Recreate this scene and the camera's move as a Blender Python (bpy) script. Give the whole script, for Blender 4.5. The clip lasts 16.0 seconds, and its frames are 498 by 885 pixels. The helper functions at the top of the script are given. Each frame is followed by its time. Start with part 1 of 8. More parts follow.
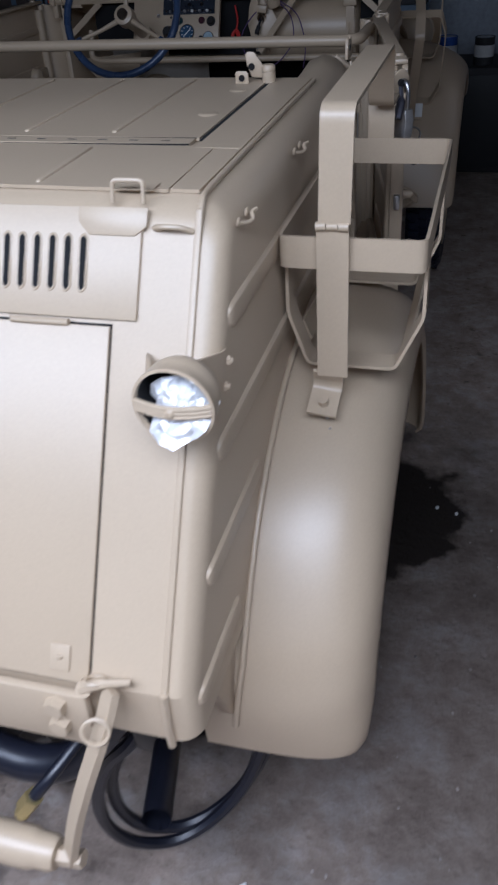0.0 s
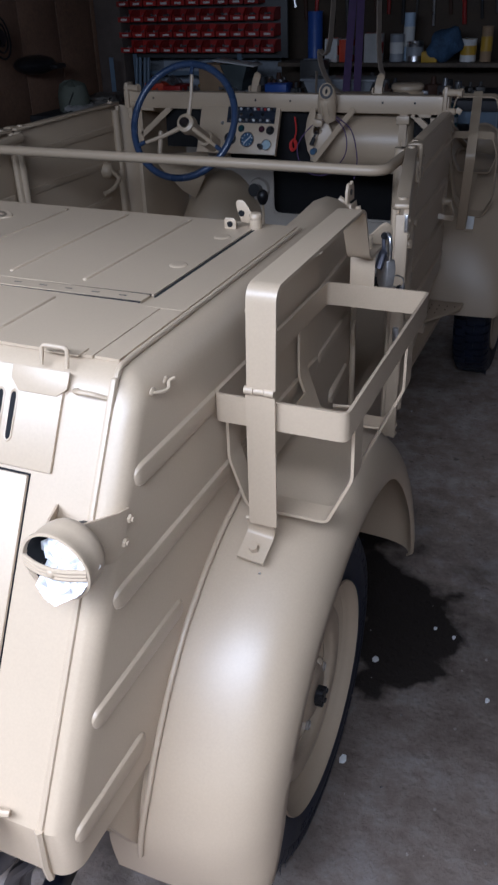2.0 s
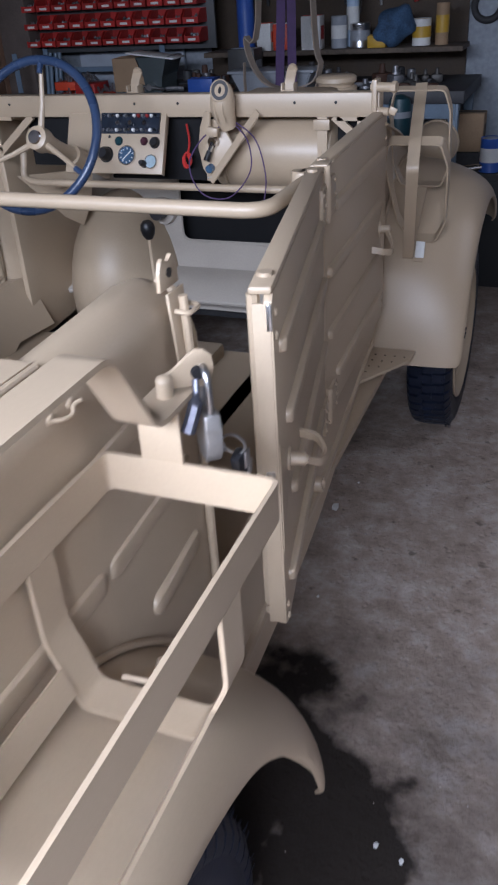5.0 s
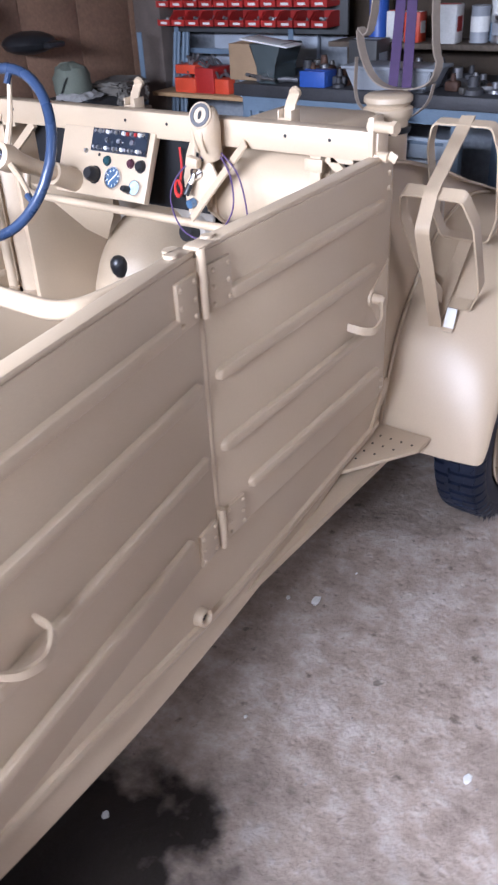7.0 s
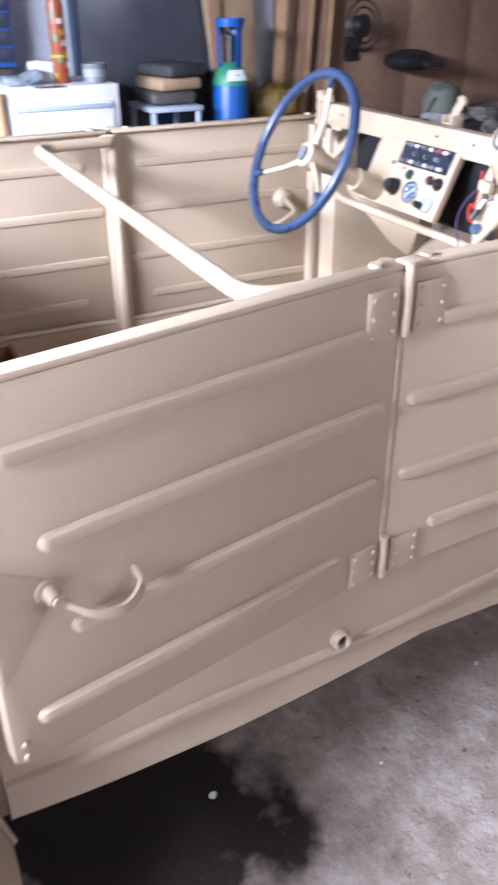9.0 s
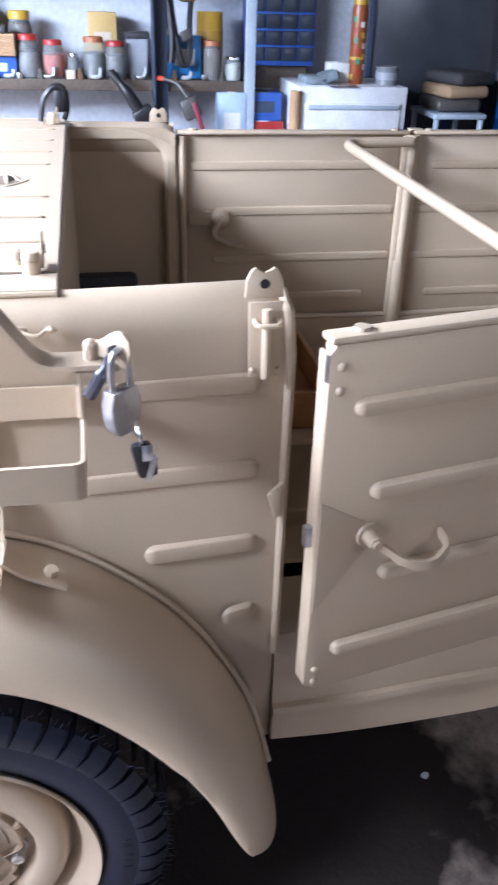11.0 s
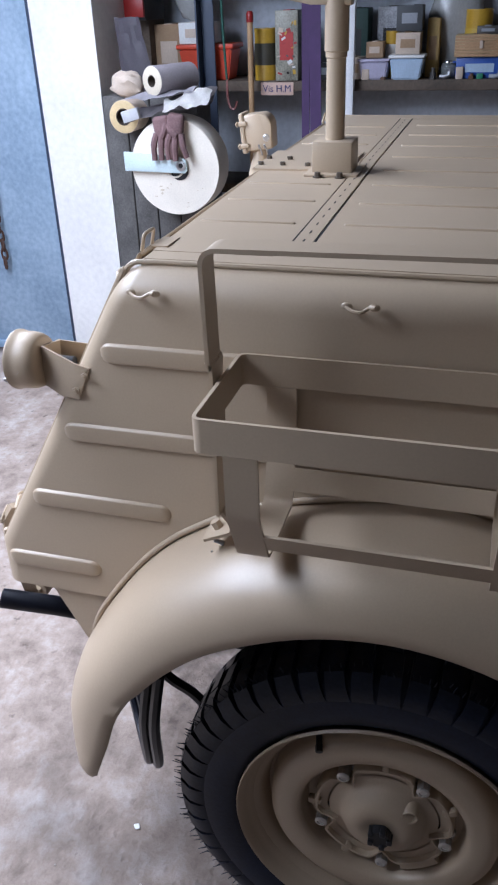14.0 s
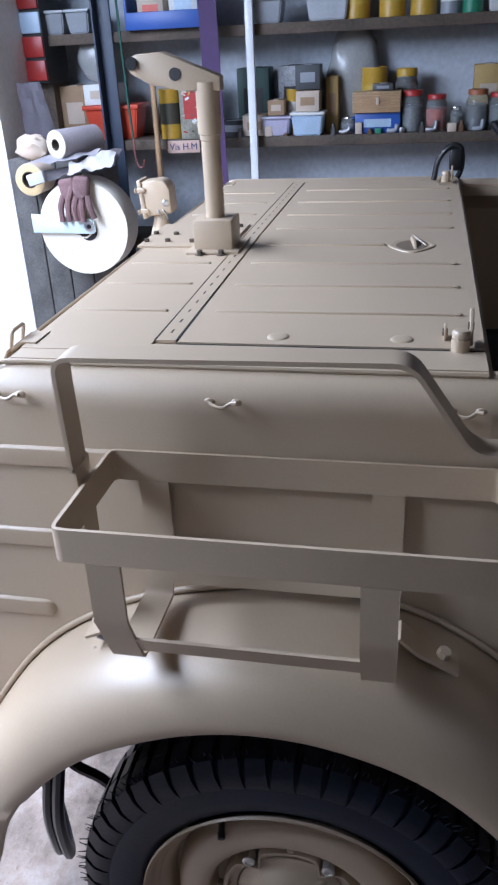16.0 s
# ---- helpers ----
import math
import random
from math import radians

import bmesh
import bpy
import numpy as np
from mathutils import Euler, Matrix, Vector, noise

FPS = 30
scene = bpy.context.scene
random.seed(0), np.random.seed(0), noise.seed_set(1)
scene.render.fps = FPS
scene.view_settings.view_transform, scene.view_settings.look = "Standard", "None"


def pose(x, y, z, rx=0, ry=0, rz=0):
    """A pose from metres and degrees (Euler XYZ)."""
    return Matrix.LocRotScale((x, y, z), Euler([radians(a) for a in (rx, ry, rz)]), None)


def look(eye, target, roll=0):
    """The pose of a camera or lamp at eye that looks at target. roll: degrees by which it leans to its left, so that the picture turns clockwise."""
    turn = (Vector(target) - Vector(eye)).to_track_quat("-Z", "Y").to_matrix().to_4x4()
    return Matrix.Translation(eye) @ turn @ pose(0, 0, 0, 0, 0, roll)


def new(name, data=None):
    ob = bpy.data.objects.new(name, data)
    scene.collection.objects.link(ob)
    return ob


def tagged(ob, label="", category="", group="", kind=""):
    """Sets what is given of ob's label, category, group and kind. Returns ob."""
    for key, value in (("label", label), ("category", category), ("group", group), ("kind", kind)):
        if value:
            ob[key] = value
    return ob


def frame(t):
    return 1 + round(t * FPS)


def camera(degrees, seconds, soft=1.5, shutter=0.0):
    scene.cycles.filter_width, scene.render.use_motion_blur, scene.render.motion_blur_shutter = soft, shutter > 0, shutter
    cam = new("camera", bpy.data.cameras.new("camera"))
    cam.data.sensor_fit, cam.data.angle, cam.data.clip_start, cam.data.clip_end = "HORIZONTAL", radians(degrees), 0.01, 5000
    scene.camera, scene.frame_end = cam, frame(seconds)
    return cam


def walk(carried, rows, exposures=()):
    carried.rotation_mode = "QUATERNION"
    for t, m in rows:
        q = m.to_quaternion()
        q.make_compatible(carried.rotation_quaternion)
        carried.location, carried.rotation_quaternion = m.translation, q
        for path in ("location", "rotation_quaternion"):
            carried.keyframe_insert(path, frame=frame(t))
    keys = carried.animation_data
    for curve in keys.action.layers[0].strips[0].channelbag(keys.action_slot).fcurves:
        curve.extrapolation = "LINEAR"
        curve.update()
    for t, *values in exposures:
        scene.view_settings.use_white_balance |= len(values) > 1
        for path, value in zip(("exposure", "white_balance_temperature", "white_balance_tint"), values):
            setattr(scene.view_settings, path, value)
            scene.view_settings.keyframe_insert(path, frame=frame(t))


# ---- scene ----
cam = camera(34.2, 16.0, 2.2, 0.5)
PATH = [
    (0, (1.099, -1.334, 1.63), (0.604, 0.245, 0.506), -4.1),
    (0.5, (1.151, -1.228, 1.637), (0.64, 0.344, 0.511), -1.9),
    (1, (1.259, -1.23, 1.665), (0.616, 0.299, 0.547), -1.7),
    (1.5, (1.303, -1.227, 1.72), (0.627, 0.302, 0.621), -2.1),
    (2, (1.317, -1.231, 1.762), (0.61, 0.354, 0.768), -2.1),
    (2.5, (1.352, -1.231, 1.754), (0.641, 0.364, 0.781), -2.1),
    (3, (1.38, -1.162, 1.727), (0.648, 0.427, 0.759), -2.3),
    (3.5, (1.337, -0.948, 1.691), (0.612, 0.642, 0.719), -2.5),
    (4, (1.269, -0.736, 1.705), (0.605, 0.869, 0.714), -3.8),
    (4.5, (1.276, -0.559, 1.681), (0.616, 1.042, 0.679), -3.9),
    (6.8, (1.542, 0.301, 1.714), (0.543, 1.676, 0.66), -3.3),
    (7, (1.623, 0.353, 1.734), (0.574, 1.692, 0.681), -3.2),
    (7.5, (1.695, 0.435, 1.753), (0.59, 1.74, 0.715), -3.0),
    (8, (1.631, 0.558, 1.717), (0.507, 1.858, 0.693), -1.5),
    (8.5, (1.662, 0.578, 1.69), (0.302, 1.648, 0.687), -0.8),
    (9, (1.774, 0.55, 1.694), (0.217, 1.325, 0.707), -0.2),
    (9.2, (1.807, 0.531, 1.695), (0.209, 1.225, 0.713), 0.3),
    (11.3, (1.833, 0.272, 1.691), (0.115, 0.55, 0.707), 1.9),
    (11.5, (1.84, 0.246, 1.688), (0.113, 0.459, 0.703), 1.9),
    (12, (1.849, 0.176, 1.681), (0.106, 0.187, 0.7), 1.6),
    (12.5, (1.851, 0.134, 1.672), (0.115, -0.013, 0.691), 1.1),
    (13, (1.852, 0.108, 1.673), (0.137, -0.209, 0.695), -0.9),
    (13.5, (1.85, 0.084, 1.671), (0.166, -0.386, 0.7), -2.1),
    (14, (1.845, 0.073, 1.669), (0.174, -0.444, 0.701), -2.1),
    (14.5, (1.809, 0.13, 1.67), (0.121, -0.328, 0.7), -3.2),
    (15, (1.791, 0.138, 1.706), (0.091, -0.287, 0.743), -2.7),
    (15.5, (1.791, 0.151, 1.741), (0.067, -0.262, 0.814), -2.9),
    (16, (1.784, 0.169, 1.74), (0.042, -0.225, 0.84), -3.0),
]
walk(cam, [(t, look(eye, target, roll)) for t, eye, target, roll in PATH],
     exposures=[(0.0, -0.65, 5640, 18), (1.5, -0.28, 5640, 18), (3.0, 0.12, 5640, 18), (4.5, 0.9, 5850, 20), (7.0, 3.0, 5880, 23), (8.2, 3.02, 5880, 24), (9.1, 3.3, 5850, 24), (11.3, 2.35, 5600, 19), (12.5, 1.5, 5480, 18), (14.0, 0.05, 5780, 19), (15.0, 0.35, 5650, 18), (16.0, 0.55, 5520, 18)])

# ---- daylight: overcast sky through the open gate behind the car ----
world = bpy.data.worlds.new("sky")
scene.world = world
world.use_nodes = True
wn = world.node_tree.nodes
sky = wn.new("ShaderNodeTexSky")
sky.sky_type = "NISHITA"
sky.sun_disc = False
sky.sun_elevation, sky.sun_rotation = radians(55), radians(190)
world.node_tree.links.new(sky.outputs[0], wn["Background"].inputs[0])
wn["Background"].inputs[1].default_value = 0.12
sun = new("sun", bpy.data.lights.new("sun", "SUN"))
sun.data.energy, sun.data.angle, sun.data.color = 1.0, radians(12), (0.97, 0.98, 1.0)
sun.matrix_world = look((0.6, -5.0, 7.0), (0, 0, 0))


def area(name, eye, target, w, h, watts, colour=(1, 1, 1)):
    ob = new(name, bpy.data.lights.new(name, "AREA"))
    ob.data.shape, ob.data.size, ob.data.size_y = "RECTANGLE", w, h
    ob.data.energy, ob.data.color = watts, colour
    ob.matrix_world = look(eye, target)
    return ob


area("gate_daylight", (0.55, -1.80, 2.35), (0.55, -1.25, 0.1), 2.7, 0.9, 125, (0.84, 0.93, 1.0))
# fill lamp added for the car's right side; its window is never in view
area("unseen_side_fill", (2.66, 2.40, 2.25), (0.8, 0.9, 0.9), 1.3, 0.8, 1.9, (1.0, 0.94, 0.86))
# ---- mesh tools ----
class M:
    """A bmesh with a few shapes."""

    def __init__(self):
        self.bm = bmesh.new()

    def box(self, c, s, rot=None, bevel=0.0, seg=2):
        m = Matrix.Translation(c) @ (rot.to_4x4() if rot else Matrix()) @ Matrix.Diagonal((s[0], s[1], s[2], 1))
        g = bmesh.ops.create_cube(self.bm, size=1.0, matrix=m)
        if bevel:
            es = list({e for v in g["verts"] for e in v.link_edges})
            bmesh.ops.bevel(self.bm, geom=es, offset=bevel, segments=seg, affect="EDGES", profile=0.5)
        return self

    def cyl(self, a, b, r, r2=None, seg=16):
        a, b = Vector(a), Vector(b)
        d = b - a
        m = Matrix.Translation((a + b) / 2) @ d.to_track_quat("Z", "Y").to_matrix().to_4x4()
        bmesh.ops.create_cone(self.bm, cap_ends=True, segments=seg, radius1=r, radius2=r if r2 is None else r2, depth=d.length, matrix=m)
        return self

    def ball(self, c, r, scale=(1, 1, 1), u=14, v=8):
        m = Matrix.Translation(c) @ Matrix.Diagonal((*scale, 1))
        bmesh.ops.create_uvsphere(self.bm, u_segments=u, v_segments=v, radius=r, matrix=m)
        return self

    def skin(self, rows, wrap=False, cap=False):
        vs = [[self.bm.verts.new(p) for p in row] for row in rows]
        n = len(vs[0])
        for a, b in zip(vs, vs[1:]):
            for i in range(n if wrap else n - 1):
                j = (i + 1) % n
                self.bm.faces.new((a[i], a[j], b[j], b[i]))
        if cap:
            self.bm.faces.new(list(reversed(vs[0])))
            self.bm.faces.new(vs[-1])
        return self

    def tube(self, pts, r, seg=8, closed=False, cap=True):
        pts = [Vector(p) for p in pts]
        n = len(pts)
        rows, up = [], None
        for i, p in enumerate(pts):
            a = pts[(i - 1) % n] if closed else pts[max(i - 1, 0)]
            b = pts[(i + 1) % n] if closed else pts[min(i + 1, n - 1)]
            d = (b - a).normalized()
            if up is None:
                up = d.orthogonal().normalized()
            up = (up - d * up.dot(d)).normalized()
            side = d.cross(up)
            rr = r[i] if isinstance(r, (list, tuple)) else r
            rows.append([p + (up * math.cos(t) + side * math.sin(t)) * rr for t in [2 * math.pi * k / seg for k in range(seg)]])
        if closed:
            rows.append(rows[0])
            vs = [[self.bm.verts.new(p) for p in row] for row in rows[:-1]]
            for i in range(n):
                a, b = vs[i], vs[(i + 1) % n]
                best = min(range(seg), key=lambda s: (a[0].co - b[s].co).length) if i == n - 1 else 0
                for k in range(seg):
                    self.bm.faces.new((a[k], a[(k + 1) % seg], b[(k + 1 + best) % seg], b[(k + best) % seg]))
            return self
        return self.skin(rows, wrap=True, cap=cap)

    def strip(self, pts, wide, w, thick):
        """A flat bar along pts; wide: the direction of its width."""
        pts, wide = [Vector(p) for p in pts], Vector(wide).normalized()
        rows = []
        for i, p in enumerate(pts):
            d = (pts[min(i + 1, len(pts) - 1)] - pts[max(i - 1, 0)]).normalized()
            n = d.cross(wide).normalized()
            a, b = wide * w / 2, n * thick / 2
            rows.append([p - a - b, p + a - b, p + a + b, p - a + b])
        return self.skin(rows, wrap=True, cap=True)

    def lathe(self, prof, c, axis, seg=32, a0=0.0):
        """prof: (radius, height along axis)."""
        q = Vector(axis).to_track_quat("Z", "Y").to_matrix()
        c = Vector(c)
        rows = []
        for k in range(seg + 1):
            t = a0 + 2 * math.pi * k / seg
            rows.append([c + q @ Vector((r * math.cos(t), r * math.sin(t), h)) for r, h in prof])
        self.skin(rows)
        bmesh.ops.remove_doubles(self.bm, verts=self.bm.verts, dist=1e-6)
        return self

    def prism(self, pts, d, bevel=0.0, seg=2):
        """A polygon pushed along d."""
        d = Vector(d)
        a = [self.bm.verts.new(p) for p in pts]
        b = [self.bm.verts.new(Vector(p) + d) for p in pts]
        n = len(pts)
        self.bm.faces.new(list(reversed(a)))
        self.bm.faces.new(b)
        for i in range(n):
            self.bm.faces.new((a[i], a[(i + 1) % n], b[(i + 1) % n], b[i]))
        if bevel:
            s = set(a + b)
            es = [e for e in self.bm.edges if e.verts[0] in s and e.verts[1] in s]
            bmesh.ops.bevel(self.bm, geom=es, offset=bevel, segments=seg, affect="EDGES", profile=0.5)
        return self

    def bead(self, a, b, n, w=0.034, h=0.011, seg=6):
        """A pressed rib with round ends on a surface with normal n."""
        a, b, n = Vector(a), Vector(b), Vector(n).normalized()
        d = (b - a).normalized()
        s = n.cross(d)
        r = w / 2
        rows = []
        ts = [-1.0, -0.92, -0.7, -0.38, 0.0]
        line = [(a + d * (r + r * t), math.sqrt(max(1 - t * t, 0.0))) for t in ts]
        line += [(b - d * (r + r * t), math.sqrt(max(1 - t * t, 0.0))) for t in reversed(ts)]
        for p, k in line:
            k = max(k, 0.02)
            rows.append([p + s * r * k * c + n * (h * k * z - 0.0015) for c, z in ((-1, -0.1), (-0.98, 0.06), (-0.90, 0.42), (-0.81, 0.80), (-0.74, 0.95), (-0.66, 1.0), (0.66, 1.0), (0.74, 0.95), (0.81, 0.80), (0.90, 0.42), (0.98, 0.06), (1, -0.1))])
        return self.skin(rows)

    def mirror(self, axis, at):
        i = "xyz".index(axis)
        for v in self.bm.verts:
            v.co[i] = 2 * at - v.co[i]
        bmesh.ops.reverse_faces(self.bm, faces=self.bm.faces)
        return self

    def move(self, m):
        bmesh.ops.transform(self.bm, matrix=m, verts=self.bm.verts)
        return self


def fillet(pts, r, n=4):
    """Round the inner corners of a polyline."""
    pts = [Vector(p) for p in pts]
    out = [pts[0]]
    for a, p, b in zip(pts, pts[1:], pts[2:]):
        u, v = (a - p), (b - p)
        k = min(r, u.length * 0.45, v.length * 0.45)
        s, e = p + u.normalized() * k, p + v.normalized() * k
        for i in range(n + 1):
            t = i / n
            out.append(s.lerp(p, t).lerp(p.lerp(e, t), t))
    return out + [pts[-1]]


def smooth(pts, n=5):
    """Catmull-Rom through pts."""
    pts = [Vector(p) for p in pts]
    out = []
    for i in range(len(pts) - 1):
        p0, p1, p2, p3 = pts[max(i - 1, 0)], pts[i], pts[i + 1], pts[min(i + 2, len(pts) - 1)]
        for k in range(n):
            t = k / n
            out.append(0.5 * (2 * p1 + (p2 - p0) * t + (2 * p0 - 5 * p1 + 4 * p2 - p3) * t * t + (3 * p1 - p0 - 3 * p2 + p3) * t ** 3))
    return out + [pts[-1]]


def ring(c, r, axis, n=24):
    q = Vector(axis).to_track_quat("Z", "Y").to_matrix()
    return [Vector(c) + q @ Vector((r * math.cos(2 * math.pi * k / n), r * math.sin(2 * math.pi * k / n), 0)) for k in range(n)]


def mesh_of(name, m, mat, angle=38):
    bm = m.bm
    bmesh.ops.recalc_face_normals(bm, faces=bm.faces)
    me = bpy.data.meshes.new(name)
    bm.to_mesh(me)
    bm.free()
    me.polygons.foreach_set("use_smooth", [True] * len(me.polygons))
    me.set_sharp_from_angle(angle=radians(angle))
    me.materials.append(mat)
    return me


def part(name, m, mat, parent=None, label="", loc=None, angle=38):
    ob = new(name, mesh_of(name, m, mat, angle))
    ob.parent = parent
    if loc:
        ob.location = loc
    if label:
        ob["label"] = label
    return ob


def thing(name, label, category, loc=(0, 0, 0), rz=0, group="", kind=""):
    ob = new(name)
    ob.empty_display_size = 0.05
    ob.matrix_world = pose(*loc, 0, 0, rz)
    return tagged(ob, label, category, group, kind)


# ---- materials ----
def material(name, colour, rough=0.5, metal=0.0, vary=0.12, scale=6.0, grain=120.0, bump=0.15, dist=0.002, rough_vary=0.1, tint=None, coat=0.0, each=0.0):
    mat = bpy.data.materials.new(name)
    mat.use_nodes = True
    nt = mat.node_tree
    n, l = nt.nodes, nt.links
    b = n["Principled BSDF"]
    b.inputs["Metallic"].default_value = metal
    b.inputs["Coat Weight"].default_value = coat
    co = n.new("ShaderNodeTexCoord")
    big, small = n.new("ShaderNodeTexNoise"), n.new("ShaderNodeTexNoise")
    big.inputs["Scale"].default_value, big.inputs["Detail"].default_value = scale, 6
    small.inputs["Scale"].default_value, small.inputs["Detail"].default_value = grain, 3
    for t in (big, small):
        l.new(co.outputs["Object"], t.inputs["Vector"])
    mixf = n.new("ShaderNodeMath")
    mixf.operation = "MULTIPLY_ADD"
    l.new(small.outputs[0], mixf.inputs[0])
    mixf.inputs[1].default_value = 0.4
    add = n.new("ShaderNodeMath")
    add.operation = "MULTIPLY"
    l.new(big.outputs[0], add.inputs[0])
    add.inputs[1].default_value = 0.6
    l.new(add.outputs[0], mixf.inputs[2])
    ramp = n.new("ShaderNodeValToRGB")
    c = Vector(colour)
    lo = c * (1 - vary * 2)
    hi = Vector(tint) if tint else c * (1 + vary * 2)
    ramp.color_ramp.elements[0].position, ramp.color_ramp.elements[1].position = 0.3, 0.7
    ramp.color_ramp.elements[0].color, ramp.color_ramp.elements[1].color = (*lo, 1), (*[min(x, 1) for x in hi], 1)
    l.new(mixf.outputs[0], ramp.inputs[0])
    src = ramp.outputs[0]
    if each:
        info = n.new("ShaderNodeObjectInfo")
        hsv = n.new("ShaderNodeHueSaturation")
        mr = n.new("ShaderNodeMapRange")
        mr.inputs["To Min"].default_value, mr.inputs["To Max"].default_value = 1 - each, 1 + each
        l.new(info.outputs["Random"], mr.inputs["Value"])
        l.new(mr.outputs[0], hsv.inputs["Value"])
        l.new(src, hsv.inputs["Color"])
        src = hsv.outputs[0]
    l.new(src, b.inputs["Base Color"])
    rr = n.new("ShaderNodeMapRange")
    rr.inputs["To Min"].default_value, rr.inputs["To Max"].default_value = max(rough - rough_vary, 0.02), min(rough + rough_vary, 1)
    l.new(big.outputs[0], rr.inputs["Value"])
    l.new(rr.outputs[0], b.inputs["Roughness"])
    if bump:
        bp = n.new("ShaderNodeBump")
        bp.inputs["Strength"].default_value, bp.inputs["Distance"].default_value = bump, dist
        l.new(small.outputs[0], bp.inputs["Height"])
        l.new(bp.outputs[0], b.inputs["Normal"])
    return mat


SAND = material("sand_paint", (0.445, 0.345, 0.238), 0.41, 0, 0.03, 2.5, 260, 0.02, 0.0005, 0.05)
SAND.node_tree.nodes["Principled BSDF"].inputs["Specular IOR Level"].default_value = 0.7
def wavy(mat, scale, dist, strength):
    """Slow waves of hand-beaten, brush-filled sheet metal under the paint."""
    n, l = mat.node_tree.nodes, mat.node_tree.links
    b = n["Principled BSDF"]
    co, ns, bp = n.new("ShaderNodeTexCoord"), n.new("ShaderNodeTexNoise"), n.new("ShaderNodeBump")
    ns.inputs["Scale"].default_value, ns.inputs["Detail"].default_value = scale, 1.5
    l.new(co.outputs["Object"], ns.inputs["Vector"])
    bp.inputs["Strength"].default_value, bp.inputs["Distance"].default_value = strength, dist
    l.new(ns.outputs[0], bp.inputs["Height"])
    old = b.inputs["Normal"].links
    if old:
        l.new(old[0].from_socket, bp.inputs["Normal"])
    l.new(bp.outputs[0], b.inputs["Normal"])


wavy(SAND, 6.0, 0.005, 0.4)
SAND_IN = material("sand_paint_inside", (0.42, 0.327, 0.226), 0.45, 0, 0.04, 3, 220, 0.05, 0.0006, 0.06)
STEEL = material("bare_steel", (0.55, 0.55, 0.56), 0.3, 1.0, 0.08, 12, 200, 0.1, 0.0005)
NUT = material("dull_plated_nut", (0.52, 0.50, 0.47), 0.34, 0.8, 0.2, 30, 200, 0.2, 0.0005)
DARK = material("dark_underbody", (0.03, 0.03, 0.032), 0.7, 0, 0.25, 5, 60, 0.3)
BLACK = material("black_plastic", (0.012, 0.012, 0.014), 0.38, 0, 0.2, 20, 200, 0.1, 0.0005)
RUBBER = material("tyre_rubber", (0.010, 0.0145, 0.030), 0.45, 0, 0.25, 9, 150, 0.3, 0.001, 0.12)
RUBBER.node_tree.nodes["Principled BSDF"].inputs["Specular IOR Level"].default_value = 0.36
HOSE = material("hose_rubber", (0.009, 0.010, 0.017), 0.36, 0, 0.2, 10, 120, 0.1, 0.0006)
FOIL = material("foil", (0.93, 0.93, 0.95), 0.35, 0.3, 0.05, 40, 120, 0.9, 0.004)
CHROME = material("chrome", (0.75, 0.75, 0.77), 0.12, 1.0, 0.03, 30, 200, 0.05, 0.0004)
NAVY = material("steering_wheel_blue", (0.028, 0.05, 0.105), 0.28, 0, 0.06, 12, 120, 0.04, 0.0005)
# matt black that stands for the shade in holes, gaps and openings
HOLLOW_SHADE = material("hollow_shade_black", (0.004, 0.004, 0.005), 0.95, 0, 0.1, 20, 200, 0)
WHITEP = material("white_print", (0.72, 0.72, 0.7), 0.5, 0, 0.05)
RED = material("red_plastic", (0.36, 0.024, 0.02), 0.4, 0, 0.08, 12, 90, 0.05, each=0.25)
PURPLE = material("purple_strap", (0.075, 0.04, 0.115), 0.75, 0, 0.1, 30, 400, 0.4, 0.001)
# ---- the car: engine unit at both ends, rear axle at y = 0, front axle at y = 2.73 ----
AXLE, MID, HALF = 2.73, 1.33, 1.365
SLOPE = 0.288 / 0.505                      # the raked end panel: y per metre of height


def rake(z):
    return -0.432 - (1.335 - z) * SLOPE if z > 0.80 else -0.737


car = thing("military_utility_car", "sand-painted open twin-engined military utility car on a concrete garage floor", "car")


def arc2(cx, cz, r, a0, a1, n=6):
    return [(cx + r * math.cos(radians(a0 + (a1 - a0) * i / n)), cz + r * math.sin(radians(a0 + (a1 - a0) * i / n))) for i in range(n + 1)]


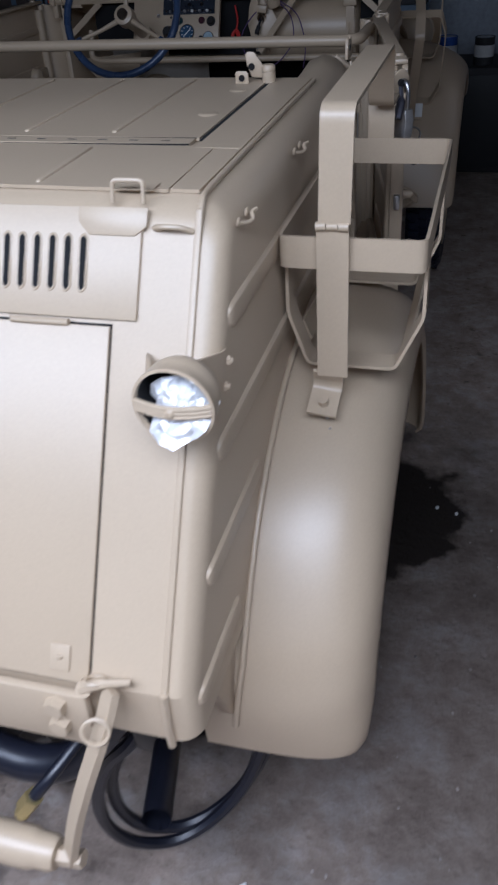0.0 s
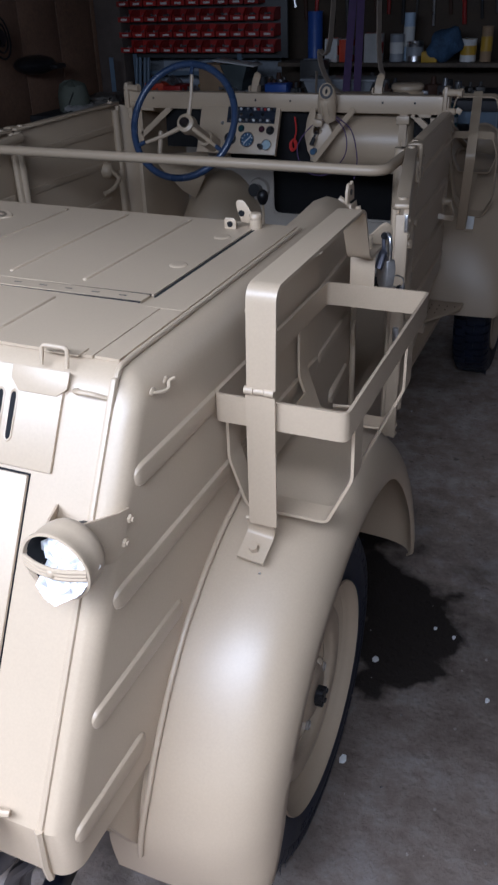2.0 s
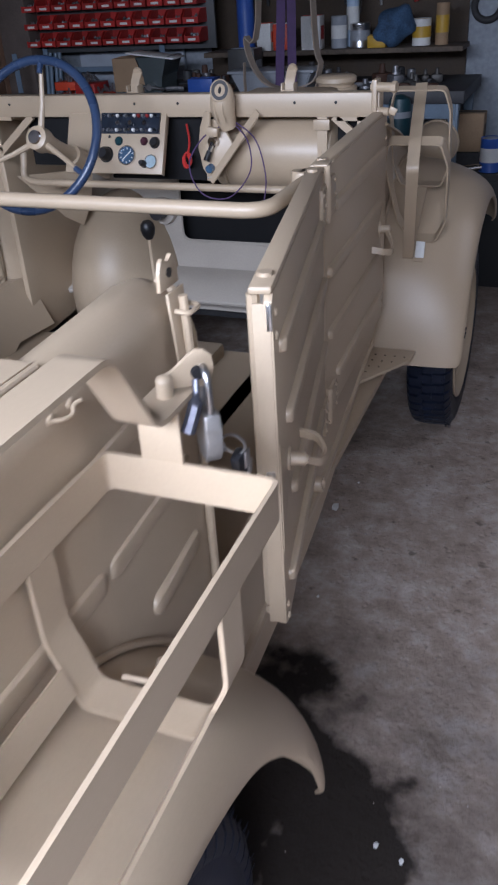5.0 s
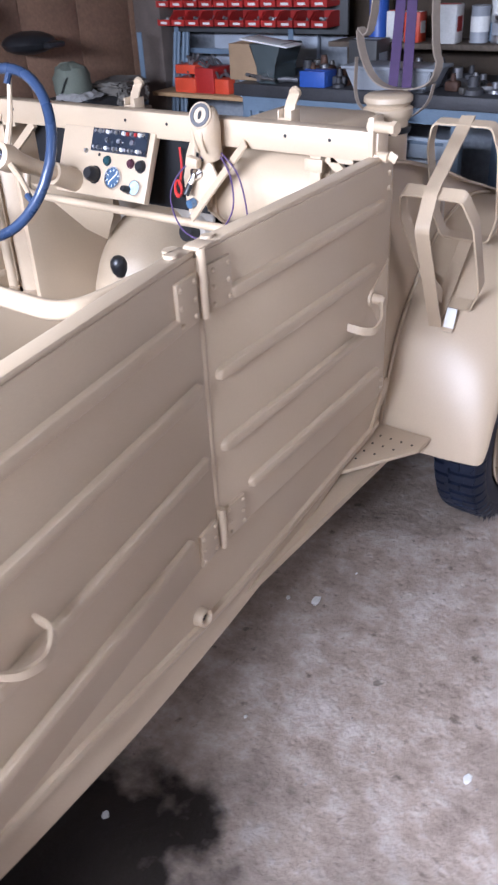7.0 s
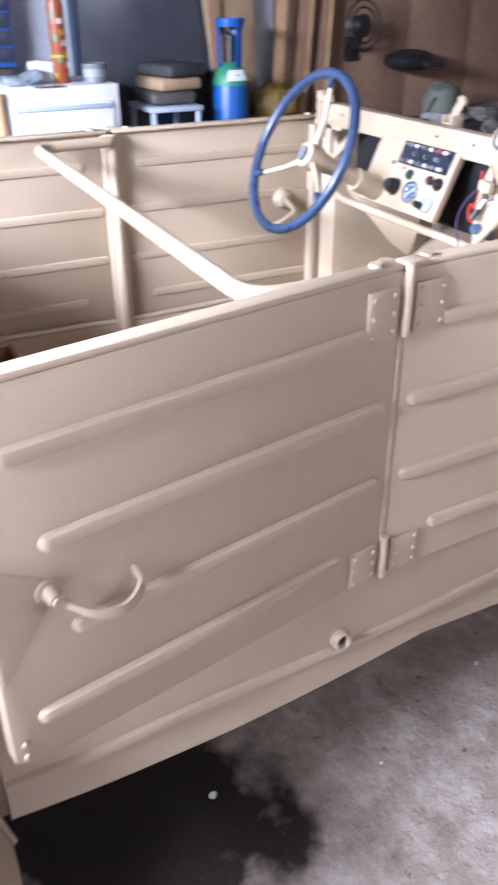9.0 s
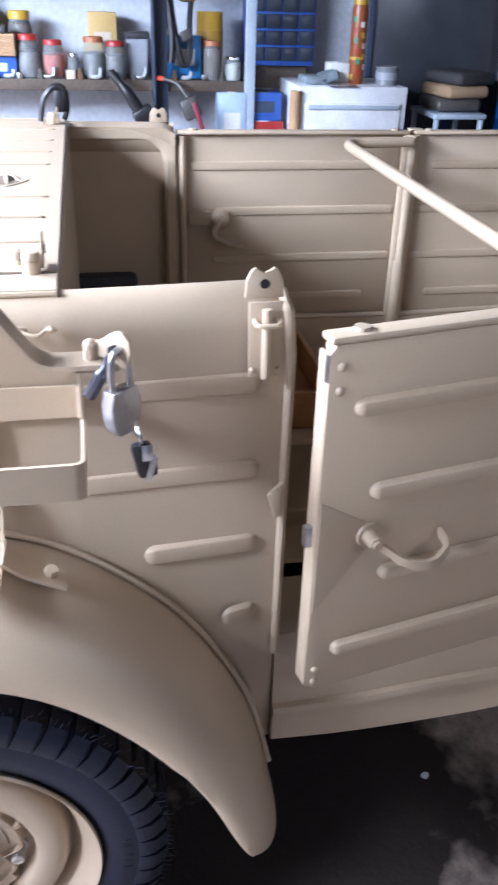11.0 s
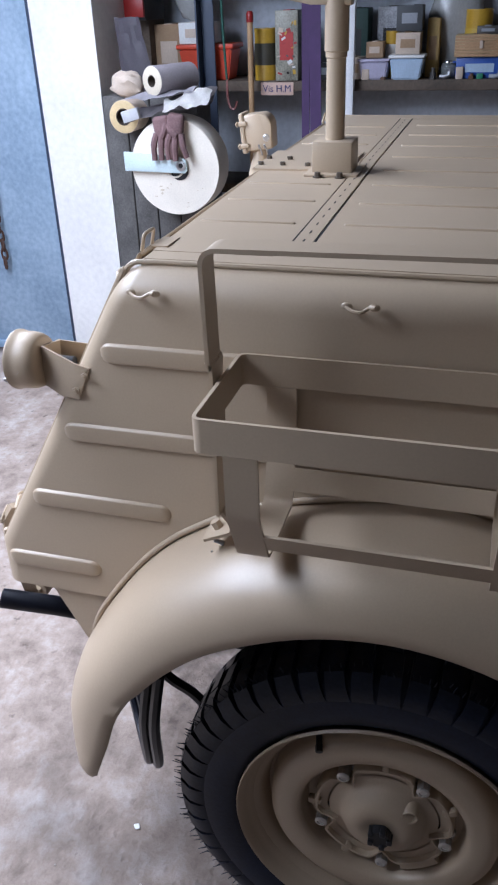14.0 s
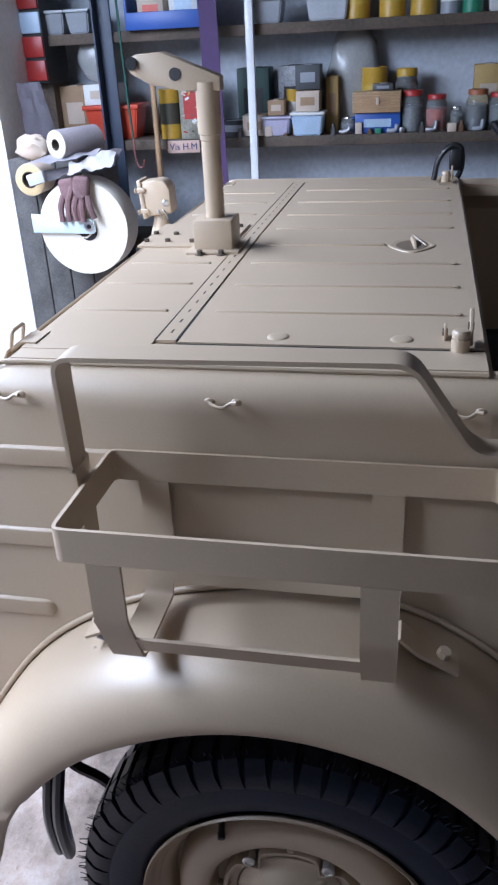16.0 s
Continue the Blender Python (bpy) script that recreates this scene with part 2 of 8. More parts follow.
def end_shell(front):
    """The closed engine compartment: deck, sides and raked end."""
    w, top, r = 0.815, 1.333, 0.055
    m = M()
    ribs = []
    bm = m.bm
    # the section shrinks in a quarter round where the sides turn into the raked face
    R = 0.030

    def section(d):
        q = r - d * 0.6
        return [(w - d, 0.715), (w - d, 0.80)] + arc2(w - d - q, top - d - q, q, 0, 90) + [(0.3, top + 0.004 - d), (0, top + 0.006 - d), (-0.3, top + 0.004 - d)] + arc2(-w + d + q, top - d - q, q, 90, 180) + [(-w + d, 0.80), (-w + d, 0.715)]

    rows = [[(x, 0.268, z) for x, z in section(0)]]
    for a in (0, 15, 30, 45, 60, 75, 90):
        d, back = R * (1 - math.cos(radians(a))), R * (1 - math.sin(radians(a)))
        rows.append([(x, rake(z) + back * 1.13, z) for x, z in section(d)])
    m.skin(rows)
    bm.verts.ensure_lookup_table()
    n = len(rows[0])
    vs = list(bm.verts)
    end = vs[-n:]
    k = [i for i, v in enumerate(end) if v.co.z >= 0.799]
    bm.faces.new([end[i] for i in k])
    bm.faces.new([end[0], end[1], end[n - 2], end[n - 1]])
    bm.faces.new(list(reversed(vs[:n])))
    for side in (1, -1):
        for z, y0, y1 in ((1.20, -0.477, 0.262), (1.056, -0.56, 0.262), (0.918, -0.643, -0.385), (0.777, -0.716, -0.53)):
            ribs.append(M().bead((side * w, y0, z), (side * w, y1, z), (side, 0, 0), 0.036, 0.0068))
    # upright beads near both edges of the raked face
    nrm = Vector((0, -0.505, 0.288)).normalized()
    for side in (1, -1):
        a, b = Vector((side * 0.779, -0.438, 1.325)), Vector((side * 0.777, -0.737, 0.80))
        ribs.append(M().bead(a, b, nrm, 0.010, 0.0055))
        ribs.append(M().tube([b + Vector((0, -0.002, 0.006)), (side * 0.777, -0.742, 0.74), (side * 0.777, -0.738, 0.705)], 0.006, 6))
    if front:
        m.mirror("y", HALF)
    shell = part("engine_shell", m, SAND, car, angle=24)
    for r in ribs:
        part("pressed_rib", r, SAND, shell)
    return shell


def side_wall(front, side):
    """The wall between the engine compartment and the door opening."""
    w, top, r, t = 0.815, 1.333, 0.055, 0.03
    m = M()
    outer = [(w, 0.46), (w, 0.715)] + arc2(w - r, top - r, r, 0, 90) + [(w - 0.085, top - 0.012), (w - 0.075, top - 0.05)] + [(w - t, top - 0.09), (w - t, 0.46)]
    ys = [0.268, 0.42, 0.535, 0.565, 0.578]
    rows = []
    for y in ys:
        k = max(0.0, (y - 0.3) / 0.28)
        dz = -0.02 * max(0.0, (y - 0.535) / 0.045) ** 2
        dx = -0.022 * k
        rows.append([(x + dx, y, z + (dz if z > 1.2 else 0)) for x, z in outer])
    m.skin(rows, wrap=True, cap=True)
    ribs = []
    for z, y0, y1 in ((1.20, 0.27, 0.54), (1.056, 0.27, 0.541), (0.918, 0.36, 0.543), (0.777, 0.483, 0.545)):
        ribs.append(M().bead((w - 0.003, y0, z), (w - 0.02, y1, z), (1, 0, 0), 0.036, 0.009))
    # bead along the door opening
    m.tube([(0.802, 0.578, 0.68), (0.802, 0.578, 1.24), (0.790, 0.575, 1.30), (0.76, 0.57, 1.322)], 0.0075, 8)
    if side < 0:
        for k in [m] + ribs:
            k.mirror("x", 0)
    ob = part("side_wall", m, SAND, car)
    for r in ribs:
        part("pressed_rib", r, SAND, ob)
    return ob


def skirt(front, side):
    m = M()
    m.prism([(0.785, -0.655, 0.73), (0.785, -0.578, 0.57), (0.785, -0.53, 0.545), (0.785, -0.42, 0.605), (0.785, -0.3, 0.68), (0.785, -0.3, 0.73)], (0.02, 0, 0), 0.004)
    m.box((0.72, -0.555, 0.635), (0.14, 0.02, 0.15))
    if side < 0:
        m.mirror("x", 0)
    if front:
        m.mirror("y", HALF)
    return part("skirt_panel", m, SAND, car)


S_LINE = [(-0.562, 0.462), (-0.572, 0.56), (-0.548, 0.655), (-0.497, 0.738), (-0.427, 0.825), (-0.345, 0.893), (-0.21, 0.962), (0, 1.001), (0.13, 0.988), (0.225, 0.955),
          (0.31, 0.898), (0.40, 0.811), (0.47, 0.708), (0.53, 0.58), (0.572, 0.412)]
L_LINE = [(-0.505, 0.455), (-0.466, 0.555), (-0.436, 0.638), (-0.378, 0.722), (-0.295, 0.800), (-0.205, 0.850), (-0.105, 0.885), (0, 0.897), (0.10, 0.884), (0.20, 0.847),
          (0.285, 0.785), (0.367, 0.695), (0.437, 0.585), (0.485, 0.475), (0.515, 0.408)]


SF_LINE = [(-0.562, 0.462), (-0.572, 0.56), (-0.548, 0.66), (-0.497, 0.75), (-0.43, 0.84), (-0.345, 0.915), (-0.21, 1.0), (0, 1.043), (0.11, 1.03), (0.21, 0.995),
           (0.29, 0.935), (0.36, 0.862), (0.435, 0.764), (0.497, 0.611), (0.532, 0.452)]
LF_LINE = L_LINE[:-2] + [(0.475, 0.50), (0.497, 0.447)]


def fender(front, side):
    a = smooth([(0, y, z) for y, z in (SF_LINE[3:] if front else S_LINE)], 4)
    b = smooth([(0, y, z) for y, z in (LF_LINE[3:] if front else L_LINE)], 4)
    m = M()
    rows = []
    last = len(a) - 1
    for i, (s, l) in enumerate(zip(a, b)):
        # the lower ends narrow with a round corner
        e = min(i, last - i) / 5.0
        out = 0.215 * (1 if e >= 1 else (0.93 + 0.07 * math.sqrt(1 - (1 - e) ** 2)))
        x0 = 0.690 if front else (0.797 if i > 8 else (0.772 if i > 4 else 0.748))
        row = []
        for k in range(13):
            t = radians(90 * k / 12)
            p = s + (l - s) * (1 - math.cos(t)) ** (0.8 if front else 1.45)
            row.append((x0 + (0.797 + out - x0) * math.sin(t) ** 0.82, p.y, p.z))
        # rolled lip
        row.append((0.797 + out - 0.006, l.y * 0.985, l.z - 0.006 if abs(l.y) < 0.4 else l.z))
        rows.append(row)
    m.skin(rows)
    bmesh.ops.recalc_face_normals(m.bm, faces=m.bm.faces)
    bmesh.ops.solidify(m.bm, geom=m.bm.faces[:], thickness=0.006)
    if front:
        m.move(Matrix.Translation((-0.032, 0, 0)))
    if side < 0:
        m.mirror("x", 0)
    if front:
        m.mirror("y", HALF)
    ob = part("fender", m, SAND, car, angle=50)
    p = M()
    p.tube([((0.668 if front else 0.819) - (0.02 * (1 - i / 8) if i < 8 and not front else 0), v.y * 1.006, v.z + 0.007) for i, v in enumerate(a) if front or i > 2], 0.0052, 10)
    if side < 0:
        p.mirror("x", 0)
    if front:
        p.mirror("y", HALF)
    part("fender_piping", p, SAND, ob, "thin rolled bead along the body joint")
    return ob


# --- wheels: built about the origin with the outer side towards +x ---
NUT0 = radians(54 + 74)


def wheel_meshes():
    out = {}
    R = 0.378
    prof = [(0.240, 0.045), (0.252, 0.060), (0.258, 0.068), (0.274, 0.079), (0.300, 0.083), (0.330, 0.080), (0.350, 0.072), (0.364, 0.058), (0.368, 0.03), (0.369, 0)]
    full = [(r, h) for r, h in prof] + [(r, -h) for r, h in reversed(prof[:-1])]
    t = M().lathe(full, (0, 0, 0), (1, 0, 0), 72)
    lg, mk, wh, one = M(), M(), M(), M()
    # shoulder lugs run over the edge of the tread and down the wall
    for k in range(52):
        for sgn in (1, -1):
            f = 2 * math.pi * (k + (0.5 if sgn < 0 else 0)) / 52
            u, v = Vector((0, math.cos(f), math.sin(f))), Vector((0, -math.sin(f), math.cos(f)))
            rows = []
            for r0, x, hw in ((0.318, 0.0800, 0.0182), (0.334, 0.0812, 0.0178), (0.352, 0.0780, 0.0168), (0.373, 0.066, 0.0160), (R, 0.050, 0.0160), (R + 0.001, 0.02, 0.0155)):
                ax = Vector((sgn * x, 0, 0))
                lift = Vector((sgn * 0.0015, 0, 0)) if 0.33 < r0 < 0.36 else Vector((0, 0, 0))
                p = u * r0 + ax + lift
                inn = u * (r0 - 0.014) + ax * 0.86
                rows.append([inn - v * hw, p - v * hw, p + v * hw, inn + v * hw])
            if sgn < 0:
                lg.skin(rows, wrap=True, cap=True)
            elif k == 0:
                one.skin(rows, wrap=True, cap=True)
    # middle tread blocks
    for k in range(52):
        f = 2 * math.pi * k / 52
        q = Matrix.Rotation(f, 3, "X")
        lg.box(q @ Vector((0.008 if k % 2 else -0.008, 0, R - 0.008)), (0.05, 0.024, 0.02), q)
    # rubber whiskers left by the mould along the tread edge
    rw = random.Random(8)
    for k in range(230):
        f = 2 * math.pi * (k + rw.uniform(-0.3, 0.3)) / 230
        u, v = Vector((0, math.cos(f), math.sin(f))), Vector((0, -math.sin(f), math.cos(f)))
        a = u * (R - 0.006) + Vector((0.058 + rw.uniform(-0.006, 0.01), 0, 0))
        wh.cyl(a, a + u * rw.uniform(0.010, 0.020) + Vector((rw.uniform(-0.002, 0.006), 0, 0)) + v * rw.uniform(-0.004, 0.004), 0.0014, 0.0006, 3)
    # raised marks on the wall stay plain bars
    for f0 in (150, 262):
        for k in range(5):
            f = radians(f0 + k * 3.0 + (k > 2) * 1.6)
            q = Matrix.Rotation(f, 3, "X")
            mk.box(q @ Vector((0.0828, 0, 0.303)), (0.0016, 0.008, 0.016), q, 0.0005, 1)
    out["tread_lug"] = mesh_of("tread_lug", one, RUBBER)
    out["tread"] = mesh_of("tread", lg, RUBBER)
    out["mould_whisker"] = mesh_of("mould_whisker", wh, RUBBER)
    out["raised_mark"] = mesh_of("raised_mark", mk, RUBBER)
    out["tyre"] = mesh_of("tyre", t, RUBBER)
    w = M().lathe([(0.236, -0.06), (0.252, -0.075), (0.252, -0.07), (0.225, -0.05), (0.215, 0.0), (0.222, 0.035), (0.246, 0.062), (0.256, 0.076), (0.2595, 0.082), (0.2605, 0.078),
                   ], (0, 0, 0), (1, 0, 0), 56)
    w.lathe([(0.2605, 0.080), (0.2585, 0.0835), (0.254, 0.080), (0.248, 0.066), (0.238, 0.052), (0.228, 0.046), (0.2195, 0.030), (0.2155, 0.010), (0.2095, 0.008), (0.2055, 0.034), (0.2015, 0.047), (0.194, 0.054), (0.182, 0.057), (0.165, 0.0565), (0.154, 0.054), (0.149, 0.050), (0.1465, 0.042), (0.145, 0.016), (0.140, 0.010),
             (0.09, 0.010), (0.0, 0.010)], (0, 0, 0), (1, 0, 0), 64)
    out["wheel"] = mesh_of("wheel", w, SAND, 40)
    h = M()
    # flange scalloped round the five nuts, with a raised rim and a domed hub
    rows = []
    n = 80

    def lobe(k):
        f = 5 * 2 * math.pi * k / n
        return 0.119 - 0.030 * max(0.0, math.cos(f)) ** 4

    for dr, x in ((0.006, 0.010), (0.006, 0.036), (0.0035, 0.040), (-0.0015, 0.040), (-0.0035, 0.030), (-0.018, 0.029)):
        rows.append([(x, (lobe(k) + dr) * math.cos(2 * math.pi * k / n + NUT0), (lobe(k) + dr) * math.sin(2 * math.pi * k / n + NUT0)) for k in range(n)])
    h.skin(rows, wrap=True)
    h.lathe([(0.098, 0.029), (0.082, 0.0315), (0.074, 0.040), (0.064, 0.056), (0.05, 0.063), (0.034, 0.066), (0.030, 0.064), (0, 0.064)], (0, 0, 0), (1, 0, 0), 48)
    out["hub"] = mesh_of("hub", h, SAND)
    bo = M().lathe([(0.0, 0.002), (0.0085, 0.002), (0.009, 0.010), (0.013, 0.011), (0.0155, 0.006), (0.021, -0.016)], (0.048, 0.047, 0.042), (1, 0.1, 0.1), 18)
    out["filler_boss"] = mesh_of("filler_boss", bo, SAND)
    out["boss_hole"] = mesh_of("boss_hole", M().cyl((0.048, 0.047, 0.042), (0.0508, 0.0473, 0.0423), 0.0080, None, 14), HOLLOW_SHADE)
    rs = M()
    arc = [radians(287 + 3 * k) for k in range(12)]
    rs.skin([[(x, r * math.cos(t), r * math.sin(t)) for x, r in ((0.012, 0.139), (0.036, 0.139), (0.038, 0.136), (0.036, 0.126), (0.012, 0.126))] for t in arc], wrap=True, cap=True)
    out["retaining_strip"] = mesh_of("retaining_strip", rs, SAND)
    h = M().box((0.032, 0, 0.124), (0.014, 0.013, 0.024), None, 0.003)
    out["balance_lug"] = mesh_of("balance_lug", h, SAND)
    c = M()
    c.cyl((0.055, 0.0, -0.004), (0.080, 0.0, -0.004), 0.022, 0.020, 10)
    for k in range(5):
        f = 2 * math.pi * k / 5
        c.box((0.074, 0.018 * math.cos(f), -0.004 + 0.018 * math.sin(f)), (0.020, 0.010, 0.010), None, 0.002)
    out["axle_cap"] = mesh_of("axle_cap", c, BLACK)
    nut = M()
    nut.cyl((0.016, 0, 0), (0.044, 0, 0), 0.0125, 0.0118, 6)
    nut.lathe([(0.0118, 0.0), (0.0085, 0.002), (0.0065, 0.002), (0.0060, -0.006), (0, -0.006)], (0.044, 0, 0), (1, 0, 0), 12)
    nut.cyl((0.009, 0, 0), (0.016, 0, 0), 0.0185, 0.0165, 14)
    out["wheel_nut"] = mesh_of("wheel_nut", nut, NUT)
    va = M().cyl((0.028, 0, 0.212), (0.052, 0, 0.204), 0.0055, 0.0055, 8).cyl((0.052, 0, 0.204), (0.062, 0, 0.200), 0.0068, 0.0065, 8)
    out["valve"] = mesh_of("valve", va, BLACK)
    return out


WM = wheel_meshes()


def wheel(y, side, turn):
    w = new("wheel", WM["wheel"])
    w.parent = car
    w.matrix_local = Matrix.Translation((side * 0.848, y, 0.372)) @ (Matrix.Rotation(math.pi, 4, "Z") if side < 0 else Matrix()) @ Matrix.Rotation(radians(turn), 4, "X")
    w["label"] = "sand-painted pressed steel wheel with a chunky black tyre"
    for name in ("tyre", "hub", "axle_cap", "valve"):
        o = new(name, WM[name])
        o.parent = w
        if name == "tyre":
            o["label"] = "black rubber tyre with coarse shoulder lugs"
            for sub in ("tread", "mould_whisker", "raised_mark"):
                tagged(new(sub, WM[sub]), kind="stuff").parent = w
            for k in range(52):
                lugo = new("tread_lug", WM["tread_lug"])
                lugo.parent = w
                lugo.matrix_local = Matrix.Rotation(2 * math.pi * k / 52, 4, "X")
        if name == "hub":
            new("filler_boss", WM["filler_boss"]).parent = w
            new("boss_hole", WM["boss_hole"]).parent = w
            new("retaining_strip", WM["retaining_strip"]).parent = w
            for f in (0, 88, 150, 293):
                lugo = new("balance_lug", WM["balance_lug"])
                lugo.parent = w
                lugo.matrix_local = Matrix.Rotation(radians(f), 4, "X")
        if name == "valve":
            o.matrix_local = Matrix.Rotation(radians(34), 4, "X")
    for k in range(5):
        f = NUT0 + radians(72 * k)
        o = new("wheel_nut", WM["wheel_nut"])
        o.parent = w
        o.matrix_local = Matrix.Translation((0.0, 0.117 * math.cos(f), 0.117 * math.sin(f)))


end_shell(False)
for front in (False, True):
    for side in (1, -1):
        if not front:
            side_wall(front, side)
            skirt(front, side)
        fender(front, side)
        wheel(AXLE if front else 0.0, side, 0 if not front else 40)

# --- underbody, floor and sills ---
m = M()
for x in (-0.34, 0.34):
    m.box((x, MID, 0.42), (0.07, 3.9, 0.12), None, 0.01)
for y in (0, AXLE):
    m.box((0, y, 0.40), (1.5, 0.09, 0.09), None, 0.02)
    m.box((0, y + (0.35 if y else -0.1), 0.62), (0.8, 0.6, 0.3), None, 0.05)
    for s in (1, -1):
        m.box((s * (0.60 if y else 0.70), y + (0.22 if y else 0), 0.72), (0.06, 0.6 if y else 0.9, 0.34), None, 0.02)
part("chassis", m, DARK, car, "dark steel chassis frame and axles")
m = M()
m.box((0, MID, 0.47), (1.5, 1.56, 0.02))
m.box((0, MID, 0.50), (0.34, 1.5, 0.06), None, 0.02)
part("cabin_floor", m, SAND_IN, car)


def sill(side):
    """Rounded sill under the doors with a rolled bead."""
    m = M()
    rows = []
    line = smooth([(0.58, 0.035, 0.03, 0.02), (0.75, 0.022, 0.008, 0.008), (1.0, 0.008, 0.0, 0.012), (1.33, -0.002, 0.012, 0.004), (1.66, -0.017, 0.028, 0.008), (1.9, -0.028, 0.055, 0.016), (2.02, -0.033, 0.065, 0.022), (2.14, -0.038, 0.07, 0.026)], 4)
    for y, dx, dz, db in line:
        sec = [(0.72, 0.70), (0.752, 0.70), (0.757, 0.688), (0.763, 0.66), (0.768, 0.60), (0.770, 0.533 + db), (0.779, 0.529 + db), (0.783, 0.521 + db), (0.782, 0.512 + db), (0.775, 0.505 + db), (0.774, 0.462 + dz), (0.779, 0.452 + dz), (0.779, 0.440 + dz), (0.768, 0.430 + dz),
               (0.70, 0.42 + dz), (0.70, 0.47 + dz)]
        inw = 0.048 * max(0.0, (y - 1.0) / 0.885) ** 1.3
        foot = 0.42 if y < 1.9 else min(0.506, 0.478 + (y - 1.9) * 1.2)
        rows.append([(x + dx - inw * max(0.0, min(1.0, (0.69 - z) / 0.20)), y, max(z, foot)) for x, z in sec])
    m.skin(rows, wrap=True, cap=True)
    if side < 0:
        m.mirror("x", 0)
    ob = part("sill", m, SAND, car)
    h = M()
    h.lathe([(0.011, -0.01), (0.012, 0.014), (0.0145, 0.017), (0.018, 0.017), (0.0205, 0.014), (0.022, -0.006)], (0.768, 1.252, 0.555), (1, 0, 0.12), 20)
    if side < 0:
        h.mirror("x", 0)
    part("drain_ring", h, SAND, ob, "raised round ring in the sill")
    d = M().cyl((0.755, 1.252, 0.553), (0.772, 1.252, 0.555), 0.0115, None, 14)
    if side < 0:
        d.mirror("x", 0)
    part("ring_hole", d, BLACK, ob)
    return ob


sill(1)
sill(-1)

# perforated step at the foot of the front fender
m = M()
m.prism([(0.700, 1.915, 0.500), (0.828, 2.125, 0.500), (0.830, 2.20, 0.500), (0.67, 2.20, 0.500)], (0, 0, 0.012), 0.003)
step = part("step_plate", m, SAND, car, "perforated triangular step plate")
for i in range(4):
    for j in range(4):
        x, y = 0.705 + 0.033 * j, 1.995 + 0.047 * i
        if x < 0.690 + (y - 1.915) * 0.58:
            m = M().cyl((x, y, 0.5115), (x, y, 0.5135), 0.0034, None, 8)
            part("step_hole", m, HOLLOW_SHADE, step)


# --- doors: u runs from the hinge, v along the outward normal ---
def door_meshes():
    o = {"panel": None}
    L = 0.742
    m = M()
    m.prism([(0.004, -0.013, 0.692), (0.004, -0.013, 1.300), (L - 0.01, -0.013, 1.300), (L, -0.013, 1.29), (L, -0.013, 0.71), (L - 0.03, -0.013, 0.692)], (0, 0.013, 0), 0.0025)
    for z, a, b in ((1.206, 0.075, 0.70), (1.066, 0.022, 0.66), (0.912, 0.022, 0.63), (0.778, 0.105, 0.70)):
        o["pressed_rib" + str(z)] = mesh_of("pressed_rib", M().bead((a, 0, z), (b, 0, z), (0, 1, 0), 0.029, 0.0125), SAND)
        o["inner_rib" + str(z)] = mesh_of("inner_rib", M().bead((a, -0.013, z), (b, -0.013, z), (0, -1, 0), 0.030, 0.008), SAND)
    # the handle sits on a shallow pressed fan
    m.prism([(0.64, -0.001, 0.985), (0.652, -0.001, 1.008), (L - 0.004, -0.001, 1.062), (L - 0.004, -0.001, 0.86)], (0, 0.0028, 0), 0.0012)
    for k in range(7):
        m.ball((0.10 + 0.09 * k, -0.0005, 1.263), 0.008, (1, 0.05, 1), 10, 6)
    o["panel"] = mesh_of("door_panel", m, SAND)
    m = M()
    m.box((L / 2, -0.017, 1.305), (L - 0.004, 0.034, 0.012), None, 0.005)
    for u in (0.05, 0.69):
        m.cyl((u, -0.017, 1.310), (u, -0.017, 1.316), 0.012, 0.011, 12)
    o["rail"] = mesh_of("top_rail", m, SAND)
    o["tube_a"] = mesh_of("edge_tube", M().tube([(0.012, -0.030, 0.70), (0.012, -0.030, 1.296)], 0.013, 8), SAND)
    o["tube_b"] = mesh_of("edge_tube", M().tube([(0.722, -0.030, 0.74), (0.722, -0.030, 1.296)], 0.010, 8), SAND)
    o["tube_c"] = mesh_of("edge_tube", M().tube([(0.012, -0.030, 0.705), (0.722, -0.030, 0.72)], 0.010, 8), SAND)
    m = M()
    path = fillet([(0.655, 0.022, 0.99), (0.612, 0.05, 0.957), (0.565, 0.055, 0.948), (0.530, 0.035, 0.960), (0.527, 0.004, 0.965)], 0.03, 4)
    m.strip(path, (0.25, 0, 1), 0.018, 0.006)
    m.cyl((0.655, 0.0, 0.99), (0.655, 0.030, 0.99), 0.013, 0.011, 14)
    m.cyl((0.655, 0.0, 0.99), (0.655, 0.006, 0.99), 0.021, 0.019, 18)
    m.cyl((0.655, 0.029, 0.99), (0.655, 0.034, 0.99), 0.009, 0.007, 8)
    o["handle"] = mesh_of("door_handle", m, SAND)
    for nm, z0, z1, zc, hh in (("hinge_plate_top", 1.19, 1.3125, 1.235, 0.085), ("hinge_plate_low", 0.690, 0.785, 0.735, 0.075)):
        m = M()
        m.box((0.048, 0.0035, zc), (0.066, 0.008, hh), None, 0.0012)
        o[nm] = mesh_of("hinge_plate", m, SAND)
        for du in (0.026, 0.072):
            for k in (-1, 0, 1):
                o["rivet" + nm + str(du) + str(k)] = mesh_of("rivet", M().ball((du, 0.0078, zc + k * hh * 0.36), 0.0050, (1, 0.75, 1), 10, 6), SAND)
        o["hinge_pin" + nm] = mesh_of("hinge_pin", M().cyl((-0.002, 0.008, z0), (-0.002, 0.008, z1), 0.0082, None, 12), SAND)
    o["corner_cap"] = mesh_of("corner_cap", M().box((0.010, -0.004, 1.312), (0.045, 0.03, 0.006), None, 0.002), SAND)
